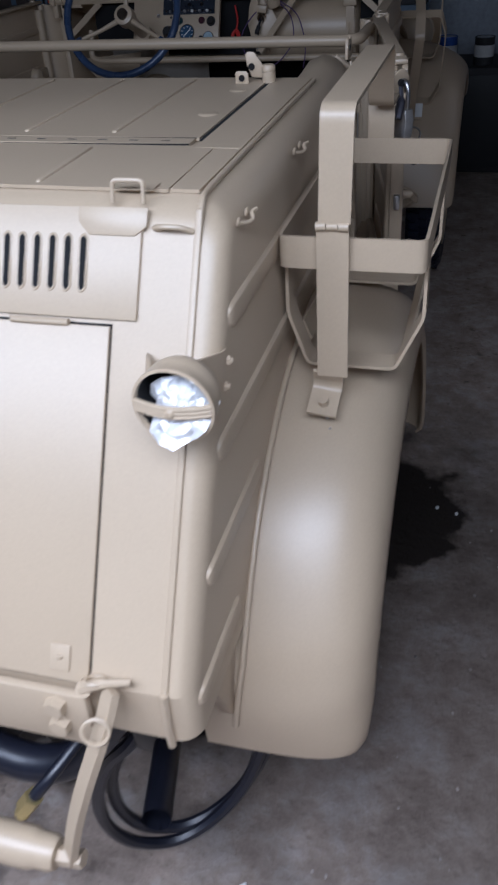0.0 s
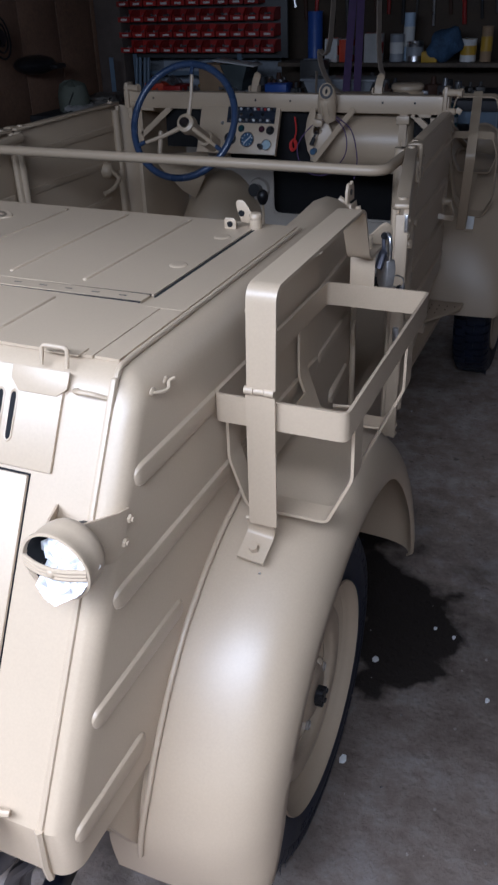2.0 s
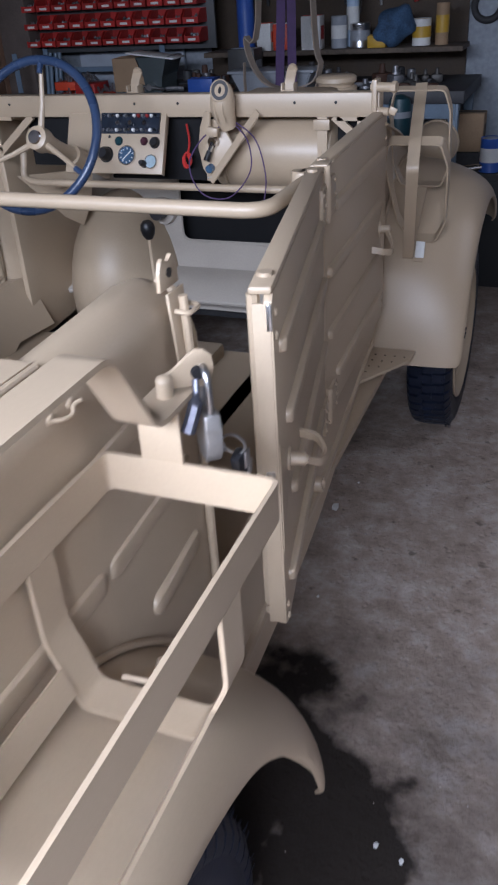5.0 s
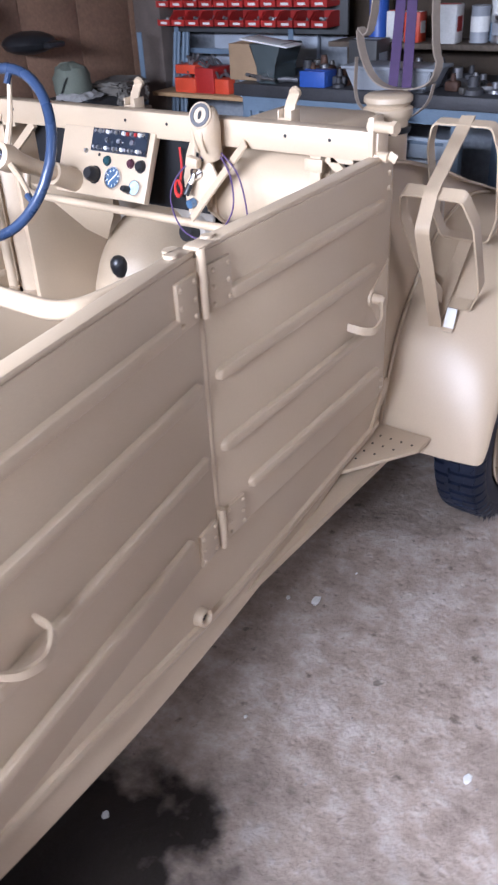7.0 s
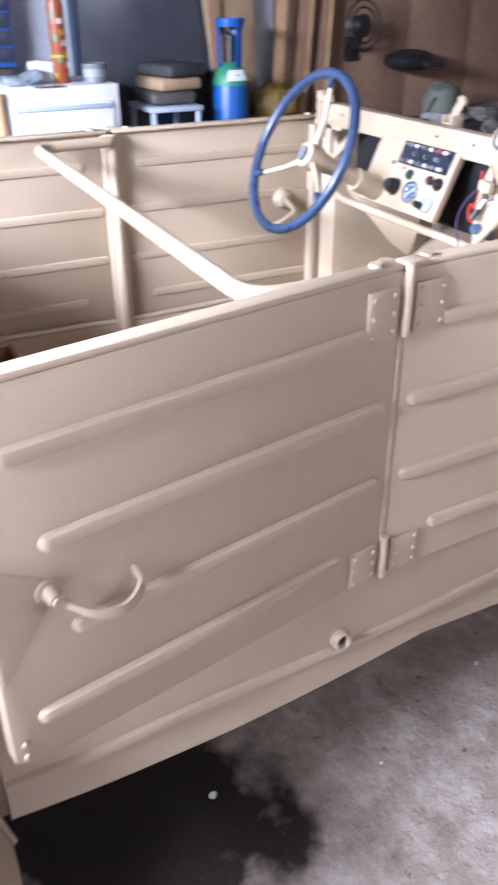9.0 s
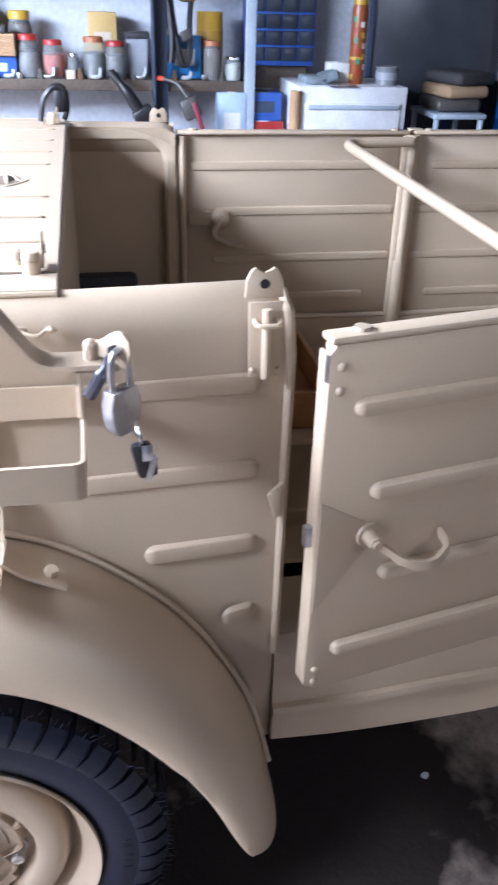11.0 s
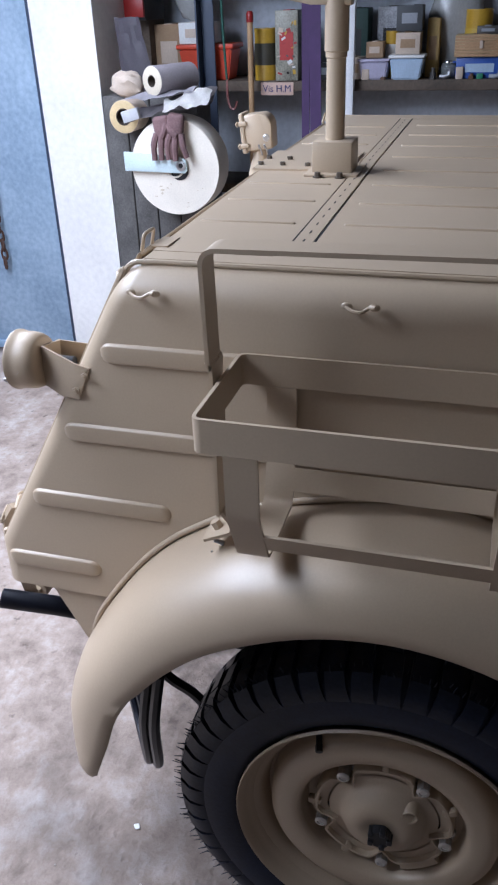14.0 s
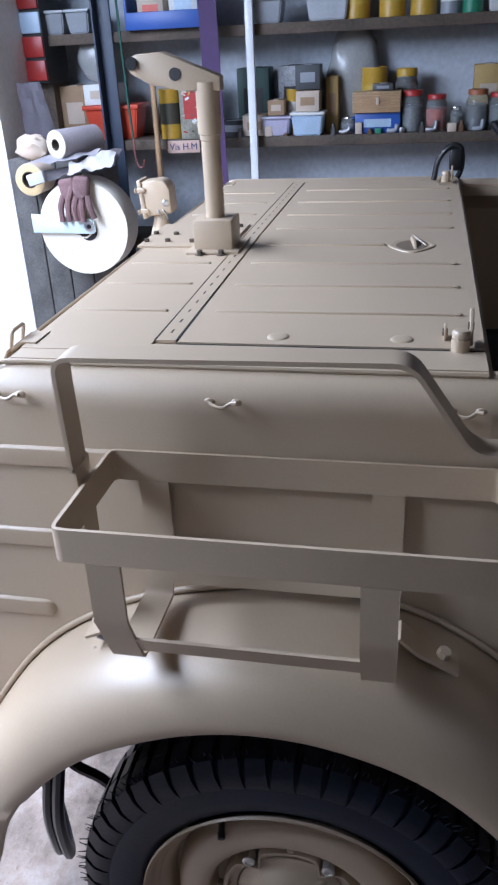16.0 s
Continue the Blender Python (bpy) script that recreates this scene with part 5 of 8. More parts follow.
m = M().prism([(0.803, 0.552, 1.012), (0.803, 0.574, 1.034), (0.803, 0.576, 0.975), (0.803, 0.564, 0.968)], (0.008, 0, 0), 0.002)
part("door_striker", m, SAND, car)

# --- can holder on the rear right fender ---
X0, X1, Y0, Y1 = 0.826, 1.033, -0.25, 0.286
m = M()
c = [(X0, Y0), (X1, Y0), (X1, Y1), (X0, Y1)]
loop = fillet([(X0, 0.0, 1.20), (X0, Y0, 1.20), (X1, Y0, 1.20), (X1, Y1, 1.20), (X0, Y1, 1.20), (X0, 0.0, 1.20)], 0.012, 3)
m.strip(loop, (0, 0, 1), 0.047, 0.005)
holder = part("can_holder", m, SAND, car, "flat-bar can holder with a hinged clamp strap")
for y in (-0.19, 0.142):
    m = M()
    m.strip(fillet([(X0, y, 1.176), (X0, y, 1.085), (X0 + 0.03, y, 0.999), (X1 - 0.04, y, 0.999), (X1, y, 1.088), (X1, y, 1.176)], 0.010, 3), (0, 1, 0), 0.044, 0.005)
    part("hoop", m, SAND, holder)
for x, z, lean in ((X1 - 0.024, 1.036, 0.5), (X0 + 0.020, 1.036, -0.4)):
    m = M().strip([(x, -0.168, z), (x, 0.12, z)], (lean, 0, 1), 0.035, 0.004)
    part("tray_bar", m, SAND, holder)
m = M()
m.strip(fillet([(0.905, Y0 - 0.010, 1.245), (0.905, Y0 - 0.012, 1.02), (0.905, Y0 - 0.012, 1.008)], 0.005), (1, 0, 0), 0.046, 0.005)
part("strap_post", m, SAND, holder)
m = M()
m.strip(fillet([(0.897, Y0 - 0.010, 1.012), (0.896, Y0 + 0.004, 0.992), (0.894, Y0 + 0.004, 0.976), (0.892, Y0 - 0.042, 0.954)], 0.008, 3), (1, 0, -0.12), 0.046, 0.005)
m.cyl((0.893, -0.272, 0.960), (0.893, -0.280, 0.975), 0.009, 0.008, 6)
part("holder_foot", m, SAND, holder, "painted foot with a hexagon bolt")
m = M()
for x in (0.889, 0.921):
    m.cyl((x - 0.007, Y0 - 0.014, 1.244), (x + 0.007, Y0 - 0.014, 1.244), 0.0065, None, 10)
m.cyl((0.897, Y0 - 0.014, 1.244), (0.913, Y0 - 0.014, 1.244), 0.0055, None, 10)
part("hinge_barrel", m, SAND, holder)
m = M()
m.strip(fillet([(0.908, Y0 - 0.013, 1.248), (0.912, Y0 - 0.014, 1.400), (0.912, 0.165, 1.405), (0.905, 0.240, 1.292), (0.905, 0.335, 1.292)], 0.022, 5), (1, 0, 0), 0.045, 0.006)
part("clamp_strap", m, SAND, holder, "wide hinged strap over the can space")
m = M()
m.prism([(0.875, Y1 - 0.002, 1.215), (0.875, Y1 - 0.002, 1.285), (0.925, Y1 - 0.002, 1.285), (0.925, Y1 - 0.002, 1.215)], (0, 0.005, 0), 0.001)
m.box((0.90, 0.31, 1.286), (0.045, 0.05, 0.005), None, 0.001)
m.cyl((0.904, 0.302, 1.286), (0.904, 0.302, 1.314), 0.0092, None, 16)
m.ball((0.904, 0.302, 1.314), 0.0092, (1, 1, 0.6), 12, 6)
part("lock_post", m, SAND, holder)
m = M()
m.prism([(0.903, 0.304, 1.300), (0.903, 0.304, 1.317), (0.912, 0.313, 1.320), (0.922, 0.326, 1.333), (0.929, 0.333, 1.3375), (0.935, 0.339, 1.3365), (0.941, 0.346, 1.328), (0.942, 0.347, 1.312), (0.939, 0.343, 1.294), (0.933, 0.337, 1.2925), (0.926, 0.329, 1.298), (0.914, 0.315, 1.300)], (-0.0036, 0.0040, 0), 0.001)
part("hasp", m, SAND, holder)
part("hasp_hole", M().cyl((0.9330, 0.3255, 1.3135), (0.9225, 0.3375, 1.3135), 0.0068, None, 16), HOLLOW_SHADE, holder)
m = M()
m.strip(fillet([(0.905, 0.165, 1.012), (0.900, 0.188, 0.985), (0.897, 0.245, 0.953)], 0.01), (1, 0, 0.1), 0.046, 0.005)
m.cyl((0.897, 0.222, 0.964), (0.900, 0.228, 0.980), 0.010, 0.009, 6)
part("holder_foot", m, SAND, holder)
m = M().cyl((0.90, -0.265, 0.94), (0.90, -0.28, 0.945), 0.004, None, 8).cyl((0.905, -0.285, 0.925), (0.90, -0.25, 0.915), 0.0025, None, 6)
part("split_pin", m, STEEL, holder)

# --- can holder on the front right fender: two eight-sided hoops that lean with the fender ---
HD, HN = Vector((0, 0.52, -0.854)), Vector((0, 0.854, 0.52))


def hoop8(cx, y, z, name, parent=None, label="", d=HD, n=HN, tall=1.0, low=0.040):
    """(y, z): the middle of the top bar."""
    half = [(0.0, 0.0), (0.078, 0.0), (0.096, 0.085), (0.5 * (0.116 + low), 0.325), (low, 0.415), (0.0, 0.415)]
    line = half + [(-u, v) for u, v in reversed(half[:-1])]
    pts = [Vector((cx + u, y, z)) + d * v * tall for u, v in line]
    m = M().strip(fillet(pts, 0.014, 3), n, 0.036, 0.005)
    return part(name, m, SAND, parent, label)


fh = hoop8(0.807, 2.150, 1.209, "can_holder", car, "flat-bar can holder of two leaning eight-sided hoops")
hoop8(0.772, 2.384, 1.322, "hoop", fh, "", Vector((0.02, 0.21, -0.978)), Vector((0, 0.978, 0.21)), 0.757, 0.066)
m = M().strip(fillet([(0.772, 2.405, 1.334), (0.809, 2.135, 1.214), (0.814, 2.087, 1.137), (0.768, 2.312, 0.800)], 0.016), (1, 0.04, 0.05), 0.036, 0.005)
part("clamp_strap", m, SAND, fh)
m = M().strip([(0.780, 2.452, 1.012), (0.764, 2.325, 0.815)], (1, 0, 0), 0.036, 0.005)
part("tray_bar", m, SAND, fh)
part("holder_foot", M().box((0.802, 2.325, 0.810), (0.034, 0.050, 0.005), Matrix.Rotation(0.85, 3, "X"), 0.001), SAND, fh)
part("tag", M().box((0.805, 2.325, 0.826), (0.030, 0.004, 0.054), Matrix.Rotation(-0.35, 3, "X"), 0.001), WHITEP, fh, "small white tag")

# exhaust stub and hoses that hang below the tail belong to the car
m = M().tube(fillet([(0.700, -0.52, 0.52), (0.722, -0.64, 0.585), (0.764, -0.795, 0.617)], 0.05, 5), 0.020, 20, cap=False)
bmesh.ops.solidify(m.bm, geom=m.bm.faces[:], thickness=0.002)
stub = part("exhaust_stub", m, HOSE, car, "black bent exhaust stub")
part("clamp_block", M().box((0.698, -0.64, 0.60), (0.05, 0.06, 0.07), None, 0.01), BLACK, stub)
# ---- the garage ----
def floor_material():
    """Trodden concrete: cloudy greys, grit, and dark oil stains with ragged edges."""
    mat = material("concrete_floor", (0.29, 0.235, 0.195), 0.82, 0, 0.2, 6.0, 26, 0.0, 0.010, 0.1)
    n, l = mat.node_tree.nodes, mat.node_tree.links
    b = n["Principled BSDF"]
    co = n.new("ShaderNodeTexCoord")
    total = None
    for scale, detail, rough, weight in ((1.5, 7, 0.60, 0.26), (8, 8, 0.68, 0.52), (26, 4, 0.6, 0.16), (150, 2, 0.5, 0.05)):
        t = n.new("ShaderNodeTexNoise")
        t.inputs["Scale"].default_value, t.inputs["Detail"].default_value, t.inputs["Roughness"].default_value = scale, detail, rough
        l.new(co.outputs["Object"], t.inputs["Vector"])
        k = n.new("ShaderNodeMath")
        k.operation = "MULTIPLY_ADD"
        l.new(t.outputs[0], k.inputs[0])
        k.inputs[1].default_value = weight
        if total:
            l.new(total, k.inputs[2])
        else:
            k.inputs[2].default_value = 0.0
        total = k.outputs[0]
    ramp = n.new("ShaderNodeValToRGB")
    for e, (pos, c) in zip([ramp.color_ramp.elements[0], ramp.color_ramp.elements[1], ramp.color_ramp.elements.new(0.5)], ((0.36, (0.18, 0.138, 0.113)), (0.63, (0.54, 0.445, 0.375)), (0.5, (0.365, 0.292, 0.242)))):
        e.position, e.color = pos, (*c, 1)
    l.new(total, ramp.inputs[0])
    base = ramp.outputs[0]
    # trowel marks, pits and grit
    pits = n.new("ShaderNodeTexVoronoi")
    pits.inputs["Scale"].default_value = 30
    l.new(co.outputs["Object"], pits.inputs["Vector"])
    pr = n.new("ShaderNodeMapRange")
    pr.inputs["From Min"].default_value, pr.inputs["From Max"].default_value = 0.05, 0.32
    l.new(pits.outputs["Distance"], pr.inputs["Value"])
    hs = n.new("ShaderNodeMath")
    hs.operation = "MULTIPLY_ADD"
    l.new(pr.outputs[0], hs.inputs[0])
    hs.inputs[1].default_value = 0.10
    l.new(total, hs.inputs[2])
    bp = n.new("ShaderNodeBump")
    bp.inputs["Strength"].default_value, bp.inputs["Distance"].default_value = 0.9, 0.024
    l.new(hs.outputs[0], bp.inputs["Height"])
    l.new(bp.outputs[0], b.inputs["Normal"])
    geo = n.new("ShaderNodeNewGeometry")
    wob = n.new("ShaderNodeTexNoise")
    wob.inputs["Scale"].default_value, wob.inputs["Detail"].default_value = 5.5, 9
    l.new(geo.outputs["Position"], wob.inputs["Vector"])
    total = None
    for cx, cy, rx, ry in ((0.97, 0.66, 0.19, 0.36), (0.62, 0.85, 0.42, 0.36), (0.72, 0.45, 0.2, 0.3), (0.0, 0.3, 0.7, 1.0)):
        sub = n.new("ShaderNodeVectorMath")
        sub.operation = "SUBTRACT"
        l.new(geo.outputs["Position"], sub.inputs[0])
        sub.inputs[1].default_value = (cx, cy, 0)
        div = n.new("ShaderNodeVectorMath")
        div.operation = "DIVIDE"
        l.new(sub.outputs[0], div.inputs[0])
        div.inputs[1].default_value = (rx, ry, 1)
        ln = n.new("ShaderNodeVectorMath")
        ln.operation = "LENGTH"
        l.new(div.outputs[0], ln.inputs[0])
        ad = n.new("ShaderNodeMath")
        ad.operation = "MULTIPLY_ADD"
        l.new(wob.outputs[0], ad.inputs[0])
        ad.inputs[1].default_value = 1.7
        l.new(ln.outputs["Value"], ad.inputs[2])
        mr = n.new("ShaderNodeMapRange")
        mr.inputs["From Min"].default_value, mr.inputs["From Max"].default_value = 1.62, 1.95
        mr.inputs["To Min"].default_value, mr.inputs["To Max"].default_value = 0.99, 0
        l.new(ad.outputs[0], mr.inputs["Value"])
        if total is None:
            total = mr.outputs[0]
        else:
            mx = n.new("ShaderNodeMath")
            mx.operation = "MAXIMUM"
            l.new(total, mx.inputs[0])
            l.new(mr.outputs[0], mx.inputs[1])
            total = mx.outputs[0]
    # darker floor beside the rear wheel, its dimness put into the colour
    sub = n.new("ShaderNodeVectorMath")
    sub.operation = "SUBTRACT"
    l.new(geo.outputs["Position"], sub.inputs[0])
    sub.inputs[1].default_value = (1.15, 0.15, 0)
    ln = n.new("ShaderNodeVectorMath")
    ln.operation = "LENGTH"
    l.new(sub.outputs[0], ln.inputs[0])
    ad = n.new("ShaderNodeMath")
    ad.operation = "MULTIPLY_ADD"
    l.new(wob.outputs[0], ad.inputs[0])
    ad.inputs[1].default_value = 1.2
    l.new(ln.outputs["Value"], ad.inputs[2])
    dim_patch = n.new("ShaderNodeMapRange")
    dim_patch.interpolation_type = "SMOOTHSTEP"
    dim_patch.inputs["From Min"].default_value, dim_patch.inputs["From Max"].default_value = 1.05, 2.05
    dim_patch.inputs["To Min"].default_value, dim_patch.inputs["To Max"].default_value = 0.62, 0.0
    l.new(ad.outputs[0], dim_patch.inputs["Value"])
    mx = n.new("ShaderNodeMath")
    mx.operation = "MAXIMUM"
    l.new(total, mx.inputs[0])
    l.new(dim_patch.outputs[0], mx.inputs[1])
    total = mx.outputs[0]
    # scattered dark specks
    sp = n.new("ShaderNodeTexNoise")
    sp.inputs["Scale"].default_value, sp.inputs["Detail"].default_value = 22, 4
    l.new(geo.outputs["Position"], sp.inputs["Vector"])
    sr = n.new("ShaderNodeMapRange")
    sr.inputs["From Min"].default_value, sr.inputs["From Max"].default_value = 0.64, 0.72
    sr.inputs["To Max"].default_value = 0.55
    l.new(sp.outputs[0], sr.inputs["Value"])
    mx = n.new("ShaderNodeMath")
    mx.operation = "MAXIMUM"
    l.new(total, mx.inputs[0])
    l.new(sr.outputs[0], mx.inputs[1])
    total = mx.outputs[0]
    mix = n.new("ShaderNodeMix")
    mix.data_type = "RGBA"
    l.new(total, mix.inputs["Factor"])
    l.new(base, mix.inputs["A"])
    mix.inputs["B"].default_value = (0.019, 0.014, 0.011, 1)
    l.new(mix.outputs["Result"], b.inputs["Base Color"])
    b.inputs["Specular IOR Level"].default_value = 0.25
    return mat


FLOOR = floor_material()
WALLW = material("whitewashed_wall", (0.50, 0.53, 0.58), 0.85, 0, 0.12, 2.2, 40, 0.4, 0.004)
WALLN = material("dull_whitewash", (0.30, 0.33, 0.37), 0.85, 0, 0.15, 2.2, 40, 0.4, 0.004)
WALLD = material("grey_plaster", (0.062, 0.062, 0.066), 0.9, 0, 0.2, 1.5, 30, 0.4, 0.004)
GLASS = material("window_glass", (1, 1, 1), 0.03, 0, 0.0, 3, 30, 0)
GLASS.node_tree.nodes["Principled BSDF"].inputs["Transmission Weight"].default_value = 1.0
PLY = material("brown_board", (0.215, 0.125, 0.080), 0.55, 0, 0.18, 1.8, 60, 0.1, 0.001)
SHELFW = material("old_shelf_board", (0.10, 0.075, 0.055), 0.75, 0, 0.25, 4, 70, 0.4, 0.002)

m = M()
m.box((0, 0, -0.05), (400, 400, 0.1))
tagged(part("ground", m, FLOOR), "worn grey concrete floor with stains and oil patches", "floor", kind="structure")


def wall(name, c, s, mat, label):
    return tagged(part(name, M().box(c, s), mat), label, "wall", kind="structure")


wall("wall_west", (-2.48, 1.6, 2.0), (0.16, 6.9, 4.0), WALLW, "bluish whitewashed garage wall behind the shelves")
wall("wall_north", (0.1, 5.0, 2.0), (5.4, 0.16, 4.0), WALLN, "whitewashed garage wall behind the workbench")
# the opening and window in this wall are added to house the fill lamp
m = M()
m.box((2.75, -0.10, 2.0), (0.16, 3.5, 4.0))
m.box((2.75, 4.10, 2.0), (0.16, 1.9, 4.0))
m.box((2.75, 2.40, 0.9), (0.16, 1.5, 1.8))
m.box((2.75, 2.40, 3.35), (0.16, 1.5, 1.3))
tagged(part("wall_east", m, WALLD), "plain grey plastered garage wall with an added side window", "wall", kind="structure")
win = tagged(new("unseen_window"), "unseen added side window with a painted frame and two panes", "window", kind="structure")
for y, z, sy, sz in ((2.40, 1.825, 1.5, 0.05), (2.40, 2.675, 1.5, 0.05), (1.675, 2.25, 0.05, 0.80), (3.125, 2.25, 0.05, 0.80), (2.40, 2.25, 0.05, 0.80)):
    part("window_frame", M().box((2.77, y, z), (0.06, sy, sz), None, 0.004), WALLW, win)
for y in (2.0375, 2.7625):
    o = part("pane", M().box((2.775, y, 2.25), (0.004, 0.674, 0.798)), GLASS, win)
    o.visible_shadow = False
# the gate wall, 0.3 m thick, with an opening 3.65 m wide and 2.9 m high
m = M()
m.box((-2.13, -1.80, 2.0), (0.86, 0.3, 4.0))
m.box((2.39, -1.80, 2.0), (0.88, 0.3, 4.0))
m.box((0.125, -1.80, 3.45), (3.65, 0.3, 1.1))
tagged(part("wall_south", m, material("white_reveal", (0.84, 0.82, 0.78), 0.8, 0, 0.06, 3, 40, 0.3, 0.003)), "white-painted thick gate wall with a wide opening", "wall", kind="structure")
# unseen wall, added to keep the low sky out of the garage
wall("unseen_sky_blocker", (0, -8.5, 3.0), (18.0, 0.3, 6.0), WALLD, "unseen plain grey wall added across the yard to block the low sky")
m = M()
m.box((0.14, 1.6, 4.03), (5.5, 7.1, 0.06))
for k in range(6):
    m.box((0.14, -1.2 + 1.15 * k, 3.93), (5.3, 0.09, 0.14))
tagged(part("ceiling", m, material("old_timber_ceiling", (0.15, 0.13, 0.11), 0.8, 0, 0.2, 3, 50, 0.3)), "old brown timber garage ceiling with joists", "ceiling", kind="structure")
# ---- loose things in the garage ----
CACHE = {}


def plain(name, colour, rough=0.5, metal=0.0, vary=0.08):
    if name not in CACHE:
        CACHE[name] = material(name, colour, rough, metal, vary, 9, 140, 0.08, 0.0008)
    return CACHE[name]


GLASS = bpy.data.materials.new("jar_glass")
GLASS.use_nodes = True
gb = GLASS.node_tree.nodes["Principled BSDF"]
gb.inputs["Base Color"].default_value = (0.75, 0.8, 0.8, 1)
gb.inputs["Roughness"].default_value = 0.05
gb.inputs["Transmission Weight"].default_value = 0.85
gb.inputs["IOR"].default_value = 1.25

CARD = plain("cardboard", (0.33, 0.22, 0.13), 0.8)
PALECARD = plain("pale_carton", (0.55, 0.45, 0.36), 0.75)
WHITE = plain("white_card", (0.68, 0.68, 0.66), 0.6)
GREYP = plain("grey_plastic", (0.28, 0.30, 0.33), 0.45)
LILAC = plain("lilac_plastic", (0.42, 0.40, 0.52), 0.4)
SKY = plain("pale_blue_plastic", (0.40, 0.52, 0.66), 0.4)
YELLOW = plain("yellow_paint", (0.50, 0.30, 0.03), 0.4)
BLUE = plain("blue_plastic", (0.03, 0.09, 0.36), 0.4)
DBLUE = plain("dark_blue_steel", (0.035, 0.05, 0.085), 0.5)
GREEN = plain("green_paint", (0.03, 0.22, 0.12), 0.45)
ORANGE = plain("orange_red_plastic", (0.62, 0.07, 0.03), 0.42)
WOOD = plain("raw_timber", (0.40, 0.25, 0.13), 0.65, 0, 0.15)
CRATE = plain("orange_wood", (0.34, 0.17, 0.07), 0.6, 0, 0.15)
BLUEG = plain("blue_grey_steel", (0.14, 0.20, 0.27), 0.5)
PALEB = plain("pale_blue_steel", (0.38, 0.45, 0.52), 0.5)
BENCH = plain("dark_bench_top", (0.04, 0.04, 0.045), 0.6, 0, 0.2)
GLOVE = plain("brown_glove", (0.17, 0.10, 0.10), 0.85, 0, 0.2)
WHITES = plain("white_enamel", (0.72, 0.73, 0.75), 0.35)
SCRAP = plain("greasy_metal", (0.09, 0.085, 0.08), 0.5, 0.4, 0.25)
BROWNJ = plain("brown_contents", (0.12, 0.06, 0.03), 0.6)
DULL = plain("steel_contents", (0.22, 0.22, 0.23), 0.4, 0.6, 0.25)


def jar(loc, h=0.12, r=0.045, lidm=RED, fill=DULL, label="glass jar of screws with a red lid", tall=0.6):
    j = thing("glass_jar", label, "jar", loc)
    part("glass", M().lathe([(0, 0), (r * 0.95, 0), (r, 0.006), (r, h * 0.74), (r * 0.85, h * 0.84), (r * 0.82, h * 0.88), (0, h * 0.88)], (0, 0, 0), (0, 0, 1), 20), GLASS, j)
    part("lid", M().lathe([(0, h), (r * 0.84, h), (r * 0.9, h - 0.004), (r * 0.9, h * 0.87), (0, h * 0.87)], (0, 0, 0), (0, 0, 1), 20), lidm, j)
    part("filling", M().lathe([(0, 0.005), (r * 0.9, 0.005), (r * 0.92, h * tall), (r * 0.4, h * tall + 0.008), (0, h * tall + 0.004)], (0, 0, 0), (0, 0, 1), 16), fill, j)
    return j


def tin(loc, h=0.14, r=0.06, body=YELLOW, band=WHITE, top=STEEL, label="round paint tin with a pale label band"):
    j = thing("paint_tin", label, "tin", loc)
    part("body", M().lathe([(0, 0), (r, 0), (r * 1.02, 0.004), (r, 0.008), (r, h - 0.008), (r * 1.02, h - 0.004), (r, h), (r * 0.9, h - 0.003)], (0, 0, 0), (0, 0, 1), 24), body, j)
    part("label_band", M().lathe([(r + 0.0008, h * 0.3), (r + 0.001, h * 0.72)], (0, 0, 0), (0, 0, 1), 24), band, j)
    part("lid", M().lathe([(0, h - 0.002), (r * 0.8, h - 0.002), (r * 0.9, h - 0.004)], (0, 0, 0), (0, 0, 1), 24), top, j)
    return j


def carton(loc, s, body=CARD, tape=PALECARD, rz=0, label="small closed cardboard box", name="carton"):
    j = thing(name, label, "box", loc, rz)
    part("body", M().box((0, 0, s[2] / 2), s, None, 0.003), body, j)
    part("flap", M().box((0, 0, s[2] + 0.001), (s[0] * 0.96, s[1] * 0.3, 0.003)), tape, j)
    part("print", M().box((s[0] / 2 + 0.0008, 0, s[2] * 0.5), (0.002, s[1] * 0.6, s[2] * 0.4)), tape, j)
    return j


def tub(loc, s, body=SKY, rim=WHITE, label="plastic tub with a snap-on lid"):
    j = thing("plastic_tub", label, "tub", loc)
    a, b, h = s[0] / 2, s[1] / 2, s[2]
    m = M()
    rows = []
    for z, k in ((0, 0.82), (h * 0.86, 1.0)):
        rows.append([Vector((x * k, y * k, z)) for x, y in ((a, b), (-a, b), (-a, -b), (a, -b))])
    m.skin(rows, wrap=True, cap=True)
    bmesh.ops.bevel(m.bm, geom=m.bm.edges[:], offset=0.006, segments=2, affect="EDGES")
    part("body", m, body, j)
    part("lid", M().box((0, 0, h * 0.93), (s[0] * 1.08, s[1] * 1.08, h * 0.13), None, 0.004), rim, j)
    return j


# --- shelves on the west wall ---
SX, SD = -2.24, 0.30


def shelf(name, y0, y1, z, label):
    tagged(part(name, M().box((SX, (y0 + y1) / 2, z - 0.02), (SD, y1 - y0, 0.045), None, 0.003), SHELFW), label, "shelf")


shelf("shelf_board", -1.60, 1.05, 1.315, "worn dark wooden shelf board holding jars and boxes")
shelf("shelf_board", -1.60, 1.05, 1.775, "worn dark upper shelf board holding tins")
shelf("shelf_board", -1.60, 1.05, 0.85, "worn dark lower shelf board")
for y in (-1.27, 0.66):
    tagged(part("shelf_post", M().box((-2.08, y, 1.25), (0.012, 0.07, 2.5), None, 0.002).box((-2.05, y - 0.03, 1.25), (0.06, 0.008, 2.5)), DBLUE), "dark blue steel angle post of the shelving", "post", "shelf posts")
